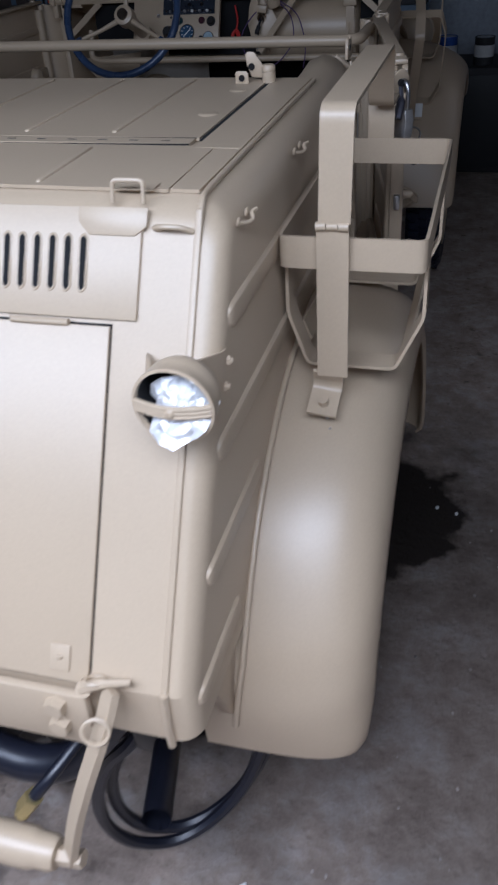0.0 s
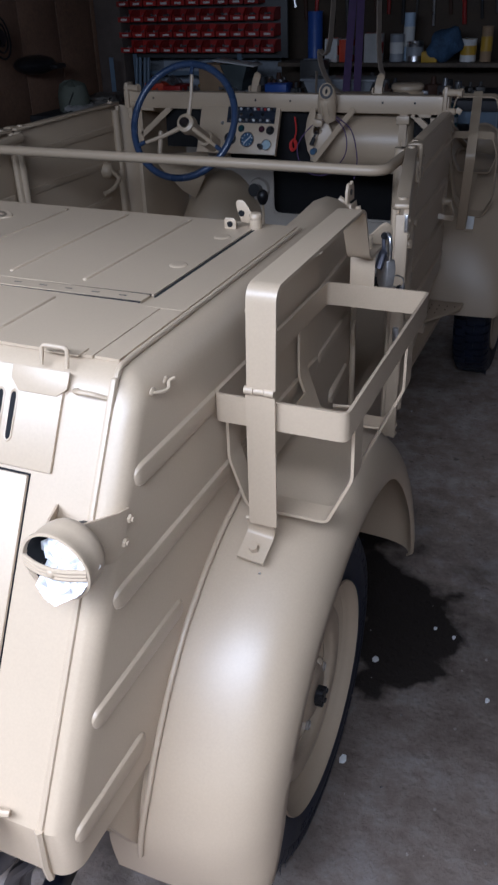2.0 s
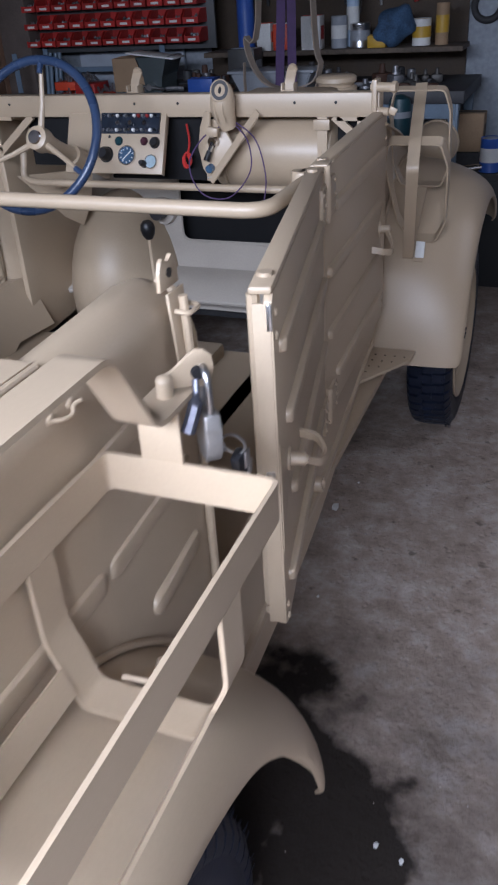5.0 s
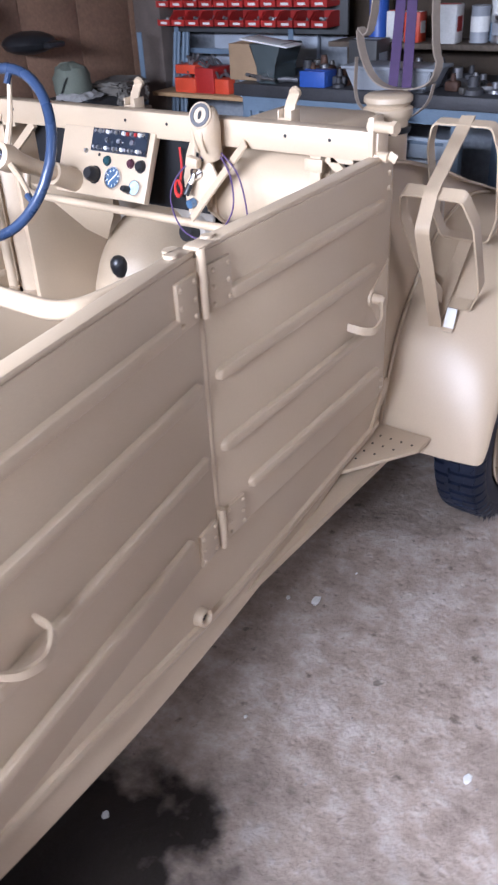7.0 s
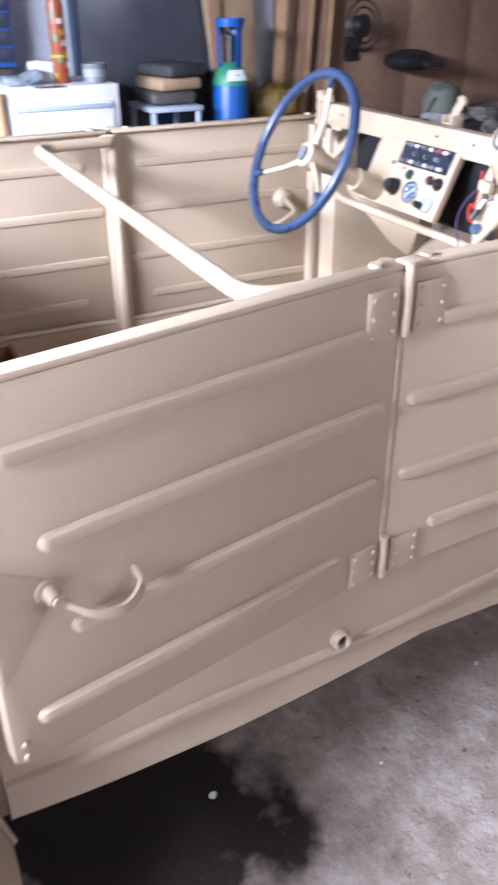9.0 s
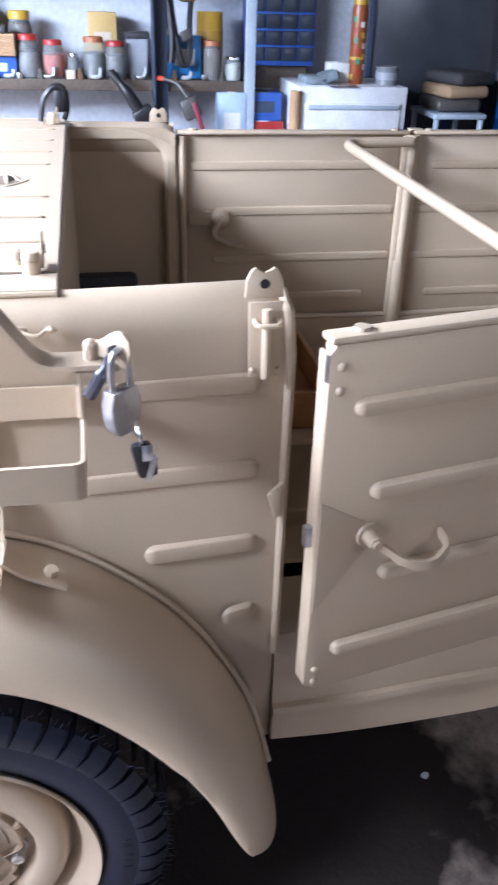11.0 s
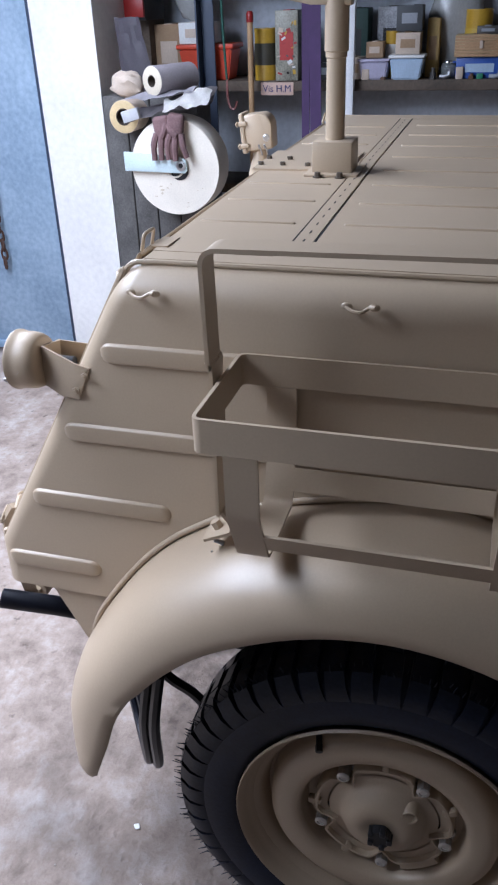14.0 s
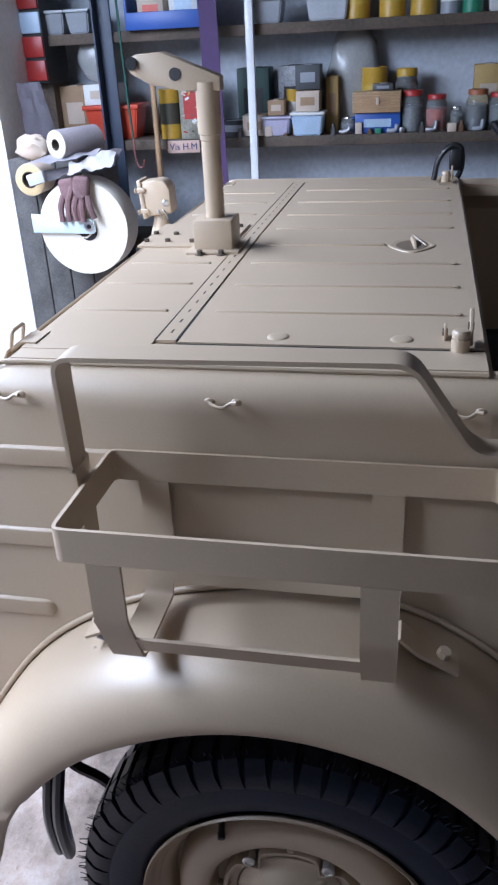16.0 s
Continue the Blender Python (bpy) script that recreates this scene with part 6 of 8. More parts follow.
tagged(part("white_pole", M().box((-2.05, -0.60, 1.3), (0.03, 0.035, 2.6), None, 0.004), WHITES), "white painted wooden pole beside the shelves", "pole")
tagged(part("steel_post", M().box((-2.07, 1.06, 1.3), (0.03, 0.045, 2.6), None, 0.004), PALEB), "pale steel post at the end of the shelves", "post")
Z1, Z2 = 1.3175, 1.7775

tin((-2.16, -0.71, Z1), 0.07, 0.05, DARK, GREYP, label="squat dark tin on the shelf")
carton((-2.17, -0.61, Z1), (0.10, 0.11, 0.09), PALECARD, CARD, label="pale open carton on the shelf")
tub((-2.14, -0.505, Z1), (0.11, 0.13, 0.085), LILAC, LILAC, "lilac plastic tub on the shelf")
carton((-2.14, -0.505, Z1 + 0.087), (0.07, 0.075, 0.065), CARD, PALECARD, label="small brown box on a tub")
tub((-2.13, -0.36, Z1), (0.12, 0.145, 0.10), SKY, WHITE, "pale blue tub with a white lid")
carton((-2.14, -0.36, Z1 + 0.1005), (0.09, 0.105, 0.085), PALECARD, CARD, label="cream carton stacked on a tub")
carton((-2.16, -0.36, Z1 + 0.19), (0.10, 0.11, 0.10), plain("charcoal_box", (0.06, 0.065, 0.07), 0.6), GREYP, label="dark grey box on top of a carton")
tin((-2.215, -0.44, Z1), 0.19, 0.032, YELLOW, WHITE, label="yellow and white tin behind a tub")
carton((-2.29, -0.447, Z1), (0.12, 0.132, 0.285), plain("patterned_box", (0.30, 0.31, 0.33), 0.5, 0, 0.45), BLACK, label="black and white patterned box")
carton((-2.29, -0.63, Z1), (0.13, 0.15, 0.283), plain("green_black_box", (0.03, 0.07, 0.06), 0.5), BLACK, label="dark green box at the back of the shelf")
carton((-2.24, -0.262, Z1), (0.08, 0.055, 0.236), plain("ochre_carton", (0.48, 0.33, 0.12), 0.6), CARD, label="narrow ochre carton behind a stack")
jar((-2.15, -0.18, Z1), 0.07, 0.035, CHROME, DULL, "small clear jar of metal bits")
carton((-2.16, -0.05, Z1), (0.10, 0.20, 0.085), BLUE, SKY, label="flat blue tray box")
bamboo = carton((-2.15, -0.055, Z1 + 0.0865), (0.12, 0.21, 0.085), plain("cream_wood", (0.50, 0.38, 0.22), 0.6), WOOD, label="cream slatted wooden box with a clasp")
for k in range(7):
    part("slat", M().box((0.0615, 0, 0.0065 + 0.012 * k), (0.004, 0.208, 0.0095), None, 0.001), WOOD, bamboo)
part("clasp", M().box((0.066, 0.005, 0.048), (0.008, 0.014, 0.03), None, 0.002), PALECARD, bamboo)
tin((-2.26, -0.074, Z1), 0.265, 0.057, YELLOW, plain("yellow_band", (0.55, 0.36, 0.05), 0.5), DARK, label="yellow tin with dark print and a dark lid")
carton((-2.14, -0.03, Z1 + 0.173), (0.05, 0.09, 0.03), SCRAP, GREYP, label="heap of small fittings on a box", name="fittings_tray")
jar((-2.26, 0.069, Z1), 0.255, 0.051, YELLOW, BROWNJ, "tall jar of brown grains with a yellow lid", 0.8)
jar((-2.15, 0.10, Z1), 0.17, 0.048, RED, DULL, "glass jar of screws with a red lid")
jar((-2.15, 0.205, Z1), 0.15, 0.045, RED, ORANGE, "glass jar with a red lid and red contents")
jar((-2.15, 0.378, Z1), 0.165, 0.047, plain("rust_lid", (0.35, 0.12, 0.05), 0.5), DULL, "large glass jar of screws with a rusty lid")
carton((-2.29, 0.424, Z1), (0.10, 0.124, 0.257), plain("ochre_carton", (0.48, 0.33, 0.12), 0.6), PALECARD, label="ochre carton standing behind the jars")
jar((-2.15, 0.472, Z1), 0.15, 0.045, RED, DULL, "glass jar of nails with a red lid")
tub((-2.22, 0.572, Z1), (0.10, 0.10, 0.185), GREYP, DARK, "grey plastic canister on the shelf")
jar((-2.13, 0.29, Z1), 0.10, 0.025, CHROME, DULL, "small clear jar of metal bits")
tin((-2.24, 0.903, Z1), 0.27, 0.060, YELLOW, plain("ochre_band", (0.42, 0.24, 0.03), 0.5), CARD, label="yellow tin with a brown lid")
jar((-2.13, 0.90, Z1), 0.16, 0.04, plain("rust_lid", (0.35, 0.12, 0.05), 0.5), BROWNJ, "brown glass jar beside a yellow tin", 0.8)
jar((-2.11, 0.99, Z1), 0.10, 0.035, CHROME, WHITE, "small white jar with a metal lid")
carton((-2.17, 0.775, Z1 + 0.002), (0.04, 0.155, 0.175), plain("bright_blue", (0.03, 0.20, 0.48), 0.4), WHITE, label="blue and white packet standing behind a harness")
hn = thing("hanging_harness", "black rubber harness with buckles hanging over the shelf", "harness", (-2.11, 0.765, 1.36))
part("band", M().tube(smooth([(0, -0.06, 0.40), (0.01, -0.05, 0.25), (0.02, -0.025, 0.10), (0.02, 0.0, 0.02), (0.02, 0.03, 0.06), (0.01, 0.03, 0.20), (0, 0.055, 0.40)], 5), 0.013, 8), BLACK, hn)
part("band", M().tube(smooth([(0.015, -0.07, 0.30), (0.025, -0.05, 0.14), (0.025, -0.055, 0.03)], 5), 0.016, 8), BLACK, hn)
part("buckle", M().box((0.03, 0.012, 0.14), (0.012, 0.05, 0.04), Matrix.Rotation(0.5, 3, "X"), 0.004), SCRAP, hn)
part("brown_pad", M().box((0.012, 0.02, 0.33), (0.03, 0.07, 0.13), None, 0.012), BROWNJ, hn)
# small fittings and tools strewn along the shelf edge
rf = random.Random(21)
SHADES = (SCRAP, DULL, BLACK, BROWNJ, GREYP, STEEL)
for k in range(26):
    y = -0.66 + 0.066 * k + rf.uniform(-0.02, 0.02)
    if abs(y - 0.66) < 0.06 or abs(y + 0.60) < 0.05:
        continue
    mat, x, h = SHADES[k % 6], -2.098 + rf.uniform(-0.004, 0.003), rf.uniform(0.018, 0.05)
    if k % 3 == 0:
        o = part("hex_nut", M().cyl((0, 0, 0), (0, 0, h * 0.6), 0.014, 0.013, 6).cyl((0, 0, h * 0.6), (0, 0, h), 0.008, None, 8), mat)
        tagged(o, "loose bolt standing on the shelf edge", "bolt", "shelf fittings")
    elif k % 3 == 1:
        o = part("pipe_fitting", M().tube(smooth([(-0.008, -0.022, 0.010), (0, 0, 0.010), (0.002, 0.016, 0.016), (0, 0.020, h)], 3), 0.0095, 8), mat)
        tagged(o, "small bent pipe fitting on the shelf edge", "fitting", "shelf fittings")
    else:
        o = part("small_box", M().box((0, 0, h / 2), (0.018, rf.uniform(0.022, 0.045), h), None, 0.003), mat if k % 2 else PALECARD)
        tagged(o, "tiny parts box on the shelf edge", "box", "shelf fittings")
    o.location = (x, y, Z1)
part_clip = part("green_peg", M().box((0, 0, 0.011), (0.012, 0.028, 0.022), None, 0.003), GREEN)
part_clip.location = (-2.096, -0.045, Z1)
tagged(part_clip, "small green plastic clip on the shelf edge", "clip")
# upper shelf
tub((-2.15, -0.53, Z2), (0.12, 0.13, 0.10), GREYP, GREYP, "grey plastic tub on the upper shelf")
tub((-2.15, -0.27, Z2), (0.14, 0.19, 0.16), plain("clear_grey", (0.42, 0.45, 0.48), 0.35), WHITE, "clear grey storage tub")
for k, y in enumerate((-0.15, 0.0, 0.13, 0.83)):
    tin((-2.16, y, Z2), 0.18, 0.055, YELLOW, plain("yellow_band", (0.55, 0.36, 0.05), 0.5), YELLOW, label="bright yellow tin on the upper shelf")
tin((-2.16, 0.24, Z2), 0.15, 0.042, GREYP, WHITE, label="grey tin on the upper shelf")
tin((-2.16, 0.33, Z2), 0.16, 0.042, GREEN, WHITE, label="green and white tin on the upper shelf")
tub((-2.16, 0.44, Z2), (0.12, 0.10, 0.12), WHITE, WHITE, "white tub on the upper shelf")
tub((-2.16, 0.58, Z2), (0.12, 0.12, 0.10), WHITE, SKY, "white tub on the upper shelf")
crate = thing("blue_crate", "blue plastic crate with cartons inside on the upper shelf", "crate", (-2.17, -0.98, Z2))
m = M()
for dy in (-0.17, 0.17):
    m.box((0, dy, 0.09), (0.26, 0.012, 0.18), None, 0.003)
for dx in (-0.125, 0.125):
    m.box((dx, 0, 0.035), (0.012, 0.34, 0.07), None, 0.003)
m.box((0, 0, 0.006), (0.25, 0.33, 0.012))
part("crate_body", m, BLUE, crate)
carton((-2.17, -1.05, Z2 + 0.014), (0.16, 0.12, 0.12), PALECARD, ORANGE, label="small printed carton in a blue crate")
carton((-2.17, -0.90, Z2 + 0.014), (0.16, 0.13, 0.18), WHITE, SKY, label="white carton in a blue crate")
for y in (-1.52, -1.40):
    tub((-2.16, y, Z2), (0.14, 0.11, 0.10), GREYP, plain("clear_grey", (0.42, 0.45, 0.48), 0.35), "grey storage tub on the upper shelf")
# lower left bay
tub((-2.20, -1.30, Z1), (0.16, 0.26, 0.155), ORANGE, ORANGE, "wide orange-red plastic box on the shelf")
carton((-2.20, -1.345, Z1 + 0.156), (0.15, 0.16, 0.09), WHITE, PALECARD, label="white carton on a red box")
carton((-2.25, -1.50, Z1), (0.14, 0.14, 0.24), CARD, PALECARD, label="brown cardboard box at the back")

tin((-2.14, -1.010, Z1), 0.215, 0.050, YELLOW, plain("black_print", (0.05, 0.045, 0.03), 0.5), label="yellow tin with a dark printed band")

j = carton((-2.13, -0.897, Z1), (0.10, 0.105, 0.285), plain("printed_tin", (0.25, 0.24, 0.19), 0.45, 0, 0.4), RED, label="tall printed tin with red lettering bars", name="oil_tin")
rp = random.Random(5)
for k in range(22):
    part("print_patch", M().box((0.0512, rp.uniform(-0.042, 0.042), rp.uniform(0.03, 0.265)), (0.0016, rp.uniform(0.006, 0.022), rp.uniform(0.004, 0.02)), Matrix.Rotation(rp.uniform(-0.6, 0.6), 3, "X")), (RED, YELLOW, WHITE, SCRAP, PALECARD)[k % 5], j)
bag = M()
rr = random.Random(7)
bag.ball((0, 0, 0.13), 0.11, (0.7, 1.0, 1.15), 16, 10)
for v in bag.bm.verts:
    v.co += Vector((rr.uniform(-1, 1), rr.uniform(-1, 1), rr.uniform(-1, 1))) * 0.010
BAGM = plain("clear_bag", (0.34, 0.34, 0.33), 0.25)
b1 = part("plastic_bag", bag, BAGM, None, angle=60)
b1.location = (-2.31, -0.17, Z1 + 0.005)
b1.scale = (0.8, 1.1, 1.75)
tagged(b1, "crumpled translucent plastic bag on the shelf", "bag")
b2 = new("plastic_bag", b1.data)
b2.location, b2.scale = (-2.20, -1.37, Z1 + 0.248), (0.7, 0.8, 0.9)
tagged(b2, "crumpled white plastic bag on a carton", "bag")
# shelf sign
sign = tagged(part("shelf_sign", M().box((-2.088, -0.945, 1.283), (0.006, 0.155, 0.055), None, 0.001), plain("sign_card", (0.60, 0.42, 0.34), 0.7)), "pale card sign with handwritten capitals on the shelf edge", "sign")
cu = bpy.data.curves.new("sign_text", "FONT")
cu.body, cu.size, cu.extrude = "Vis H.M", 0.042, 0.0003
cu.align_x, cu.align_y = "CENTER", "CENTER"
tx = new("sign_text", cu)
cu.materials.append(plain("ink_blue", (0.03, 0.04, 0.15), 0.6))
tx.parent = sign
tx.matrix_local = Matrix.Translation((-2.0835, -0.945, 1.283)) @ Matrix(((0, 0, 1, 0), (1, 0, 0, 0), (0, 1, 0, 0), (0, 0, 0, 1)))
# strap, cord and broom beside the posts
tagged(part("hanging_strap", M().strip([(-1.98, -0.745, 4.0), (-1.98, -0.75, 1.8), (-1.97, -0.735, 1.0)], (0, 1, 0), 0.05, 0.006).strip([(-2.0, -0.795, 4.0), (-2.0, -0.79, 1.0)], (0, 1, 0), 0.035, 0.005), PURPLE), "faded purple lifting strap hanging by the shelves", "strap")
rope = tagged(part("green_rope", M().tube(smooth([(-2.02, -1.185, 4.0), (-2.02, -1.18, 1.9), (-2.02, -1.165, 1.32)]), 0.0055, 6), plain("dark_green_cord", (0.02, 0.10, 0.075), 0.6)), "dark green cord with a pink hook hanging from above", "rope")
part("hook", M().tube(smooth([(-2.02, -1.165, 1.33), (-2.01, -1.160, 1.25), (-2.0, -1.145, 1.21), (-2.0, -1.125, 1.21), (-2.0, -1.115, 1.24)]), 0.0055, 6), plain("pink_plastic_hook", (0.32, 0.12, 0.11), 0.4), rope)
broom = tagged(part("broom_stick", M().tube([(-1.96, -1.04, 0.02), (-2.028, -1.05, 1.575)], 0.013, 10), WOOD), "wooden broom stick with a red tip leaning against the shelf", "stick")
part("red_tip", M().lathe([(0.0145, 0), (0.016, 0.004), (0.016, 0.035), (0.010, 0.045), (0, 0.046)], (-2.028, -1.05, 1.56), (-0.04, 0, 1), 14), RED, broom)
# big paper reel with rolls and work gloves
reel = thing("paper_reel", "large white paper reel on a steel bracket", "reel", (-1.62, -1.235, 1.04))
part("disc", M().lathe([(0.035, 0.155), (0.05, 0.15), (0.195, 0.15), (0.198, 0.14), (0.198, 0.02), (0.19, 0.0), (0.0, 0.0)], (0, 0, 0), (1, 0, 0), 48), plain("reel_paper", (0.80, 0.735, 0.63), 0.75, 0, 0.05), reel)
part("core", M().cyl((0.10, 0.02, -0.012), (0.1525, 0.02, -0.012), 0.040, None, 20), BLACK, reel)
part("arm", M().prism([(0.16, -0.22, 0.064), (0.16, 0.04, 0.044), (0.16, 0.058, 0.034), (0.16, 0.062, -0.008), (0.16, 0.05, -0.020), (0.16, -0.22, -0.014)], (0.012, 0, 0), 0.003), plain("pale_cyan_steel", (0.55, 0.66, 0.68), 0.4), reel)
part("arm_bolt", M().lathe([(0.022, 0.0), (0.021, 0.004), (0.011, 0.005), (0.010, 0.001), (0, 0.001)], (0.1725, 0.036, 0.012), (1, 0, 0), 20), STEEL, reel)
part("bolt_hole", M().cyl((0.172, 0.036, 0.012), (0.1745, 0.036, 0.012), 0.0095, None, 14), BLACK, reel)
rs = random.Random(6)
for k in range(14):
    f, q = rs.uniform(0, 6.28), rs.uniform(0.07, 0.19)
    part("dirt_smear", M().ball((0.1505, q * math.cos(f), q * math.sin(f)), rs.uniform(0.002, 0.007), (0.05, rs.uniform(0.5, 1.6), rs.uniform(0.3, 1.0)), 8, 5), plain("reel_dirt", (0.62, 0.53, 0.40), 0.9), reel)
stand = thing("reel_stand", "dark rough wooden stand behind the reel", "stand", (-1.75, -1.40, 0))
for k in range(4):
    part("plank", M().box((0.02, -0.165 + 0.11 * k, 0.65), (0.18, 0.106, 1.3 - 0.012 * (k % 2)), None, 0.006), plain("grey_weathered_wood", (0.10, 0.095, 0.09), 0.85, 0, 0.25), stand)


def roll(loc, r, L, label, mat, face, c, yaw=0):
    t = thing("paper_roll", label, "paper roll", loc, yaw)
    part("roll", M().lathe([(r * c, L - 0.004), (r, L - 0.003), (r * 1.01, L - 0.006), (r * 1.01, 0), (r * c, 0)], (0, 0, 0), (1, 0, 0), 32), mat, t)
    part("roll_end", M().lathe([(r * (c + 0.06), L), (r * 0.90, L), (r * 0.99, L - 0.003)], (0, 0, 0), (1, 0, 0), 32), face, t)
    part("core", M().lathe([(r * (c + 0.06), L + 0.001), (r * c, L + 0.001), (r * c, L - 0.05), (0, L - 0.05)], (0, 0, 0), (1, 0, 0), 24), plain("dark_core", (0.05, 0.035, 0.025), 0.8), t)


roll((-1.697, -1.227, 1.372), 0.057, 0.22, "mauve-grey paper roll with a pale end lying on the stand", plain("mauve_paper", (0.30, 0.27, 0.28), 0.75), plain("cream_roll_end", (0.62, 0.55, 0.43), 0.8), 0.34, -25)
roll((-1.66, -1.47, 1.232), 0.066, 0.14, "brown masking paper roll with a yellowish end on the stand", PALECARD, plain("yellow_roll_end", (0.58, 0.44, 0.24), 0.8), 0.46)
rr = random.Random(11)


def sheet(name, a, b, c, d, n, k, rough, mat, label, category):
    """A crumpled sheet between four corners."""
    a, b, c, d = (Vector(p) for p in (a, b, c, d))
    m = M()
    m.skin([[a.lerp(b, i / n).lerp(d.lerp(c, i / n), j / k) + Vector((rr.uniform(-1, 1), rr.uniform(-0.4, 0.4), rr.uniform(-1, 1))) * rough for j in range(k + 1)] for i in range(n + 1)])
    bmesh.ops.solidify(m.bm, geom=m.bm.faces[:], thickness=0.002)
    return tagged(part(name, m, mat, angle=14), label, category)


def folds(name, a, b, c, d, depth, mat, label, category):
    """A soft sheet in wavy folds between four corners."""
    a, b, c, d = (Vector(p) for p in (a, b, c, d))
    ph = rr.uniform(0, 6)
    m = M()
    rows = []
    for i in range(25):
        u = i / 24
        row = []
        for j in range(9):
            v = j / 8
            wave = math.sin(7 * u + 2.5 * v + ph) + 0.6 * math.sin(17 * u - 5 * v + ph * 2) + 0.4 * math.sin(29 * u + 9 * v)
            row.append(a.lerp(b, u).lerp(d.lerp(c, u), v) + Vector((0.7, 0.1, 1.0)) * depth * wave * (0.45 + 0.55 * abs(2 * v - 1)))
        rows.append(row)
    m.skin(rows)
    bmesh.ops.solidify(m.bm, geom=m.bm.faces[:], thickness=0.002)
    return tagged(part(name, m, mat, angle=50), label, category)


folds("masking_paper", (-1.52, -1.41, 1.262), (-1.54, -1.05, 1.350), (-1.45, -1.05, 1.300), (-1.44, -1.42, 1.222), 0.006, plain("mauve_paper_dark", (0.16, 0.145, 0.155), 0.7), "dark mauve masking paper folded flat on the reel", "paper")
folds("masking_paper", (-1.49, -1.27, 1.302), (-1.49, -1.06, 1.352), (-1.42, -1.05, 1.302), (-1.415, -1.25, 1.262), 0.008, plain("white_paper", (0.74, 0.72, 0.69), 0.75), "crumpled white paper lying on the reel", "paper")
folds("masking_paper", (-1.545, -1.43, 1.318), (-1.55, -1.14, 1.348), (-1.47, -1.14, 1.330), (-1.46, -1.43, 1.302), 0.005, plain("lilac_paper", (0.52, 0.50, 0.54), 0.7), "pale lilac paper under the upper roll", "paper")
tagged(part("tape_box", M().box((-1.455, -1.405, 1.248), (0.03, 0.075, 0.045), Matrix.Rotation(0.25, 3, "X"), 0.003), plain("pale_box", (0.50, 0.50, 0.52), 0.7)), "pale grey tape box on the folded paper", "box")
m = M().ball((-1.66, -1.50, 1.345), 0.065, (0.8, 1.2, 0.8), 16, 10)
for v in m.bm.verts:
    v.co += Vector((rr.uniform(-1, 1), rr.uniform(-1, 1), rr.uniform(-1, 1))) * 0.009
tagged(part("paper_bag", m, PALECARD, angle=60), "crumpled beige paper bag on a brown paper roll", "bag")
sheet("plastic_sheet", (-1.66, -1.52, 1.30), (-1.66, -1.36, 1.30), (-1.70, -1.44, 1.60), (-1.70, -1.55, 1.60), 7, 10, 0.005, plain("grey_sheet", (0.12, 0.105, 0.125), 0.5), "creased grey plastic sheet standing behind the paper rolls", "sheet")
for side in (0, 1):
    y0 = -1.268 + 0.062 * side
    g = tagged(part("work_glove", M().box((-1.445 + 0.008 * side, y0, 1.205 + 0.012 * side), (0.036, 0.072, 0.085), Matrix.Rotation(0.15 - 0.3 * side, 3, "X"), 0.016, 3), GLOVE), "brown work glove draped over the reel", "glove", "work gloves")
    for k in range(3):
        a = Vector((-1.440 + 0.008 * side, y0 - 0.024 + 0.024 * k, 1.178))
        part("finger", M().tube(smooth([a, a + Vector((0.010, (k - 1) * 0.008 + rr.uniform(-0.006, 0.006), -0.045)), a + Vector((0.006, (k - 1) * 0.016 + rr.uniform(-0.01, 0.01), -0.075 - rr.uniform(0, 0.035)))]), [0.0145] * 6 + [0.0125] * 5, 8), GLOVE, g)
    part("thumb", M().tube(smooth([(-1.435, y0 + 0.02 - 0.05 * side, 1.215), (-1.424, y0 + 0.015 - 0.03 * side, 1.19), (-1.424, y0 + 0.008, 1.172)]), 0.0135, 8), GLOVE, g)
# red drawer cabinet by the gate
rc = thing("red_drawer_cabinet", "red plastic small-parts cabinet on the wall by the gate", "cabinet", (-2.16, -1.60, 1.58))
part("case", M().box((0, 0, 0.2), (0.24, 0.10, 0.40), None, 0.004), DARK, rc)
for k in range(4):
    part("drawer", M().box((0.125, 0.0, 0.055 + 0.098 * k), (0.02, 0.096, 0.085), None, 0.004), RED if k != 2 else SKY, rc)
part("bracket", M().box((-0.06, 0, -0.12), (0.2, 0.06, 0.24)), SHELFW, rc)

# padlock and keys on the holder
LA1, LN1 = Vector((-0.66, 0.75, 0)), Vector((0.75, 0.66, 0))
lock_at = Vector((0.9345, 0.3345, 1.238))
pl = thing("padlock", "dull steel padlock hanging from the can holder hasp", "padlock", tuple(lock_at))
prof = [(-0.0205, 0.030), (-0.0235, 0.012), (-0.0235, -0.006), (-0.020, -0.020), (-0.013, -0.031), (0.013, -0.031), (0.020, -0.020), (0.0235, -0.006), (0.0235, 0.012), (0.0205, 0.030)]
part("lock_body", M().prism([LA1 * q + Vector((0, 0, h)) - LN1 * 0.0095 for q, h in prof], LN1 * 0.019, 0.0025, 2), plain("dull_steel", (0.45, 0.43, 0.41), 0.38, 0.75), pl)
part("shackle", M().tube(smooth([LA1 * q + Vector((0, 0, h)) for q, h in ((-0.014, 0.028), (-0.015, 0.058), (-0.010, 0.074), (0.0, 0.079), (0.010, 0.074), (0.015, 0.058), (0.014, 0.028))], 4), 0.0042, 10), STEEL, pl)
part("keyhole", M().cyl((0.006, 0.010, -0.028), (0.010, 0.022, -0.034), 0.0022, None, 8), STEEL, pl)
kb = thing("key_bunch", "bunch of keys with a black fob under the padlock", "keys", (0.955, 0.358, 1.215))
part("key_ring", M().tube(ring((0, -0.005, 0.0), 0.014, (0, 1, 0.2), 18), 0.0018, 6, closed=True), STEEL, kb)
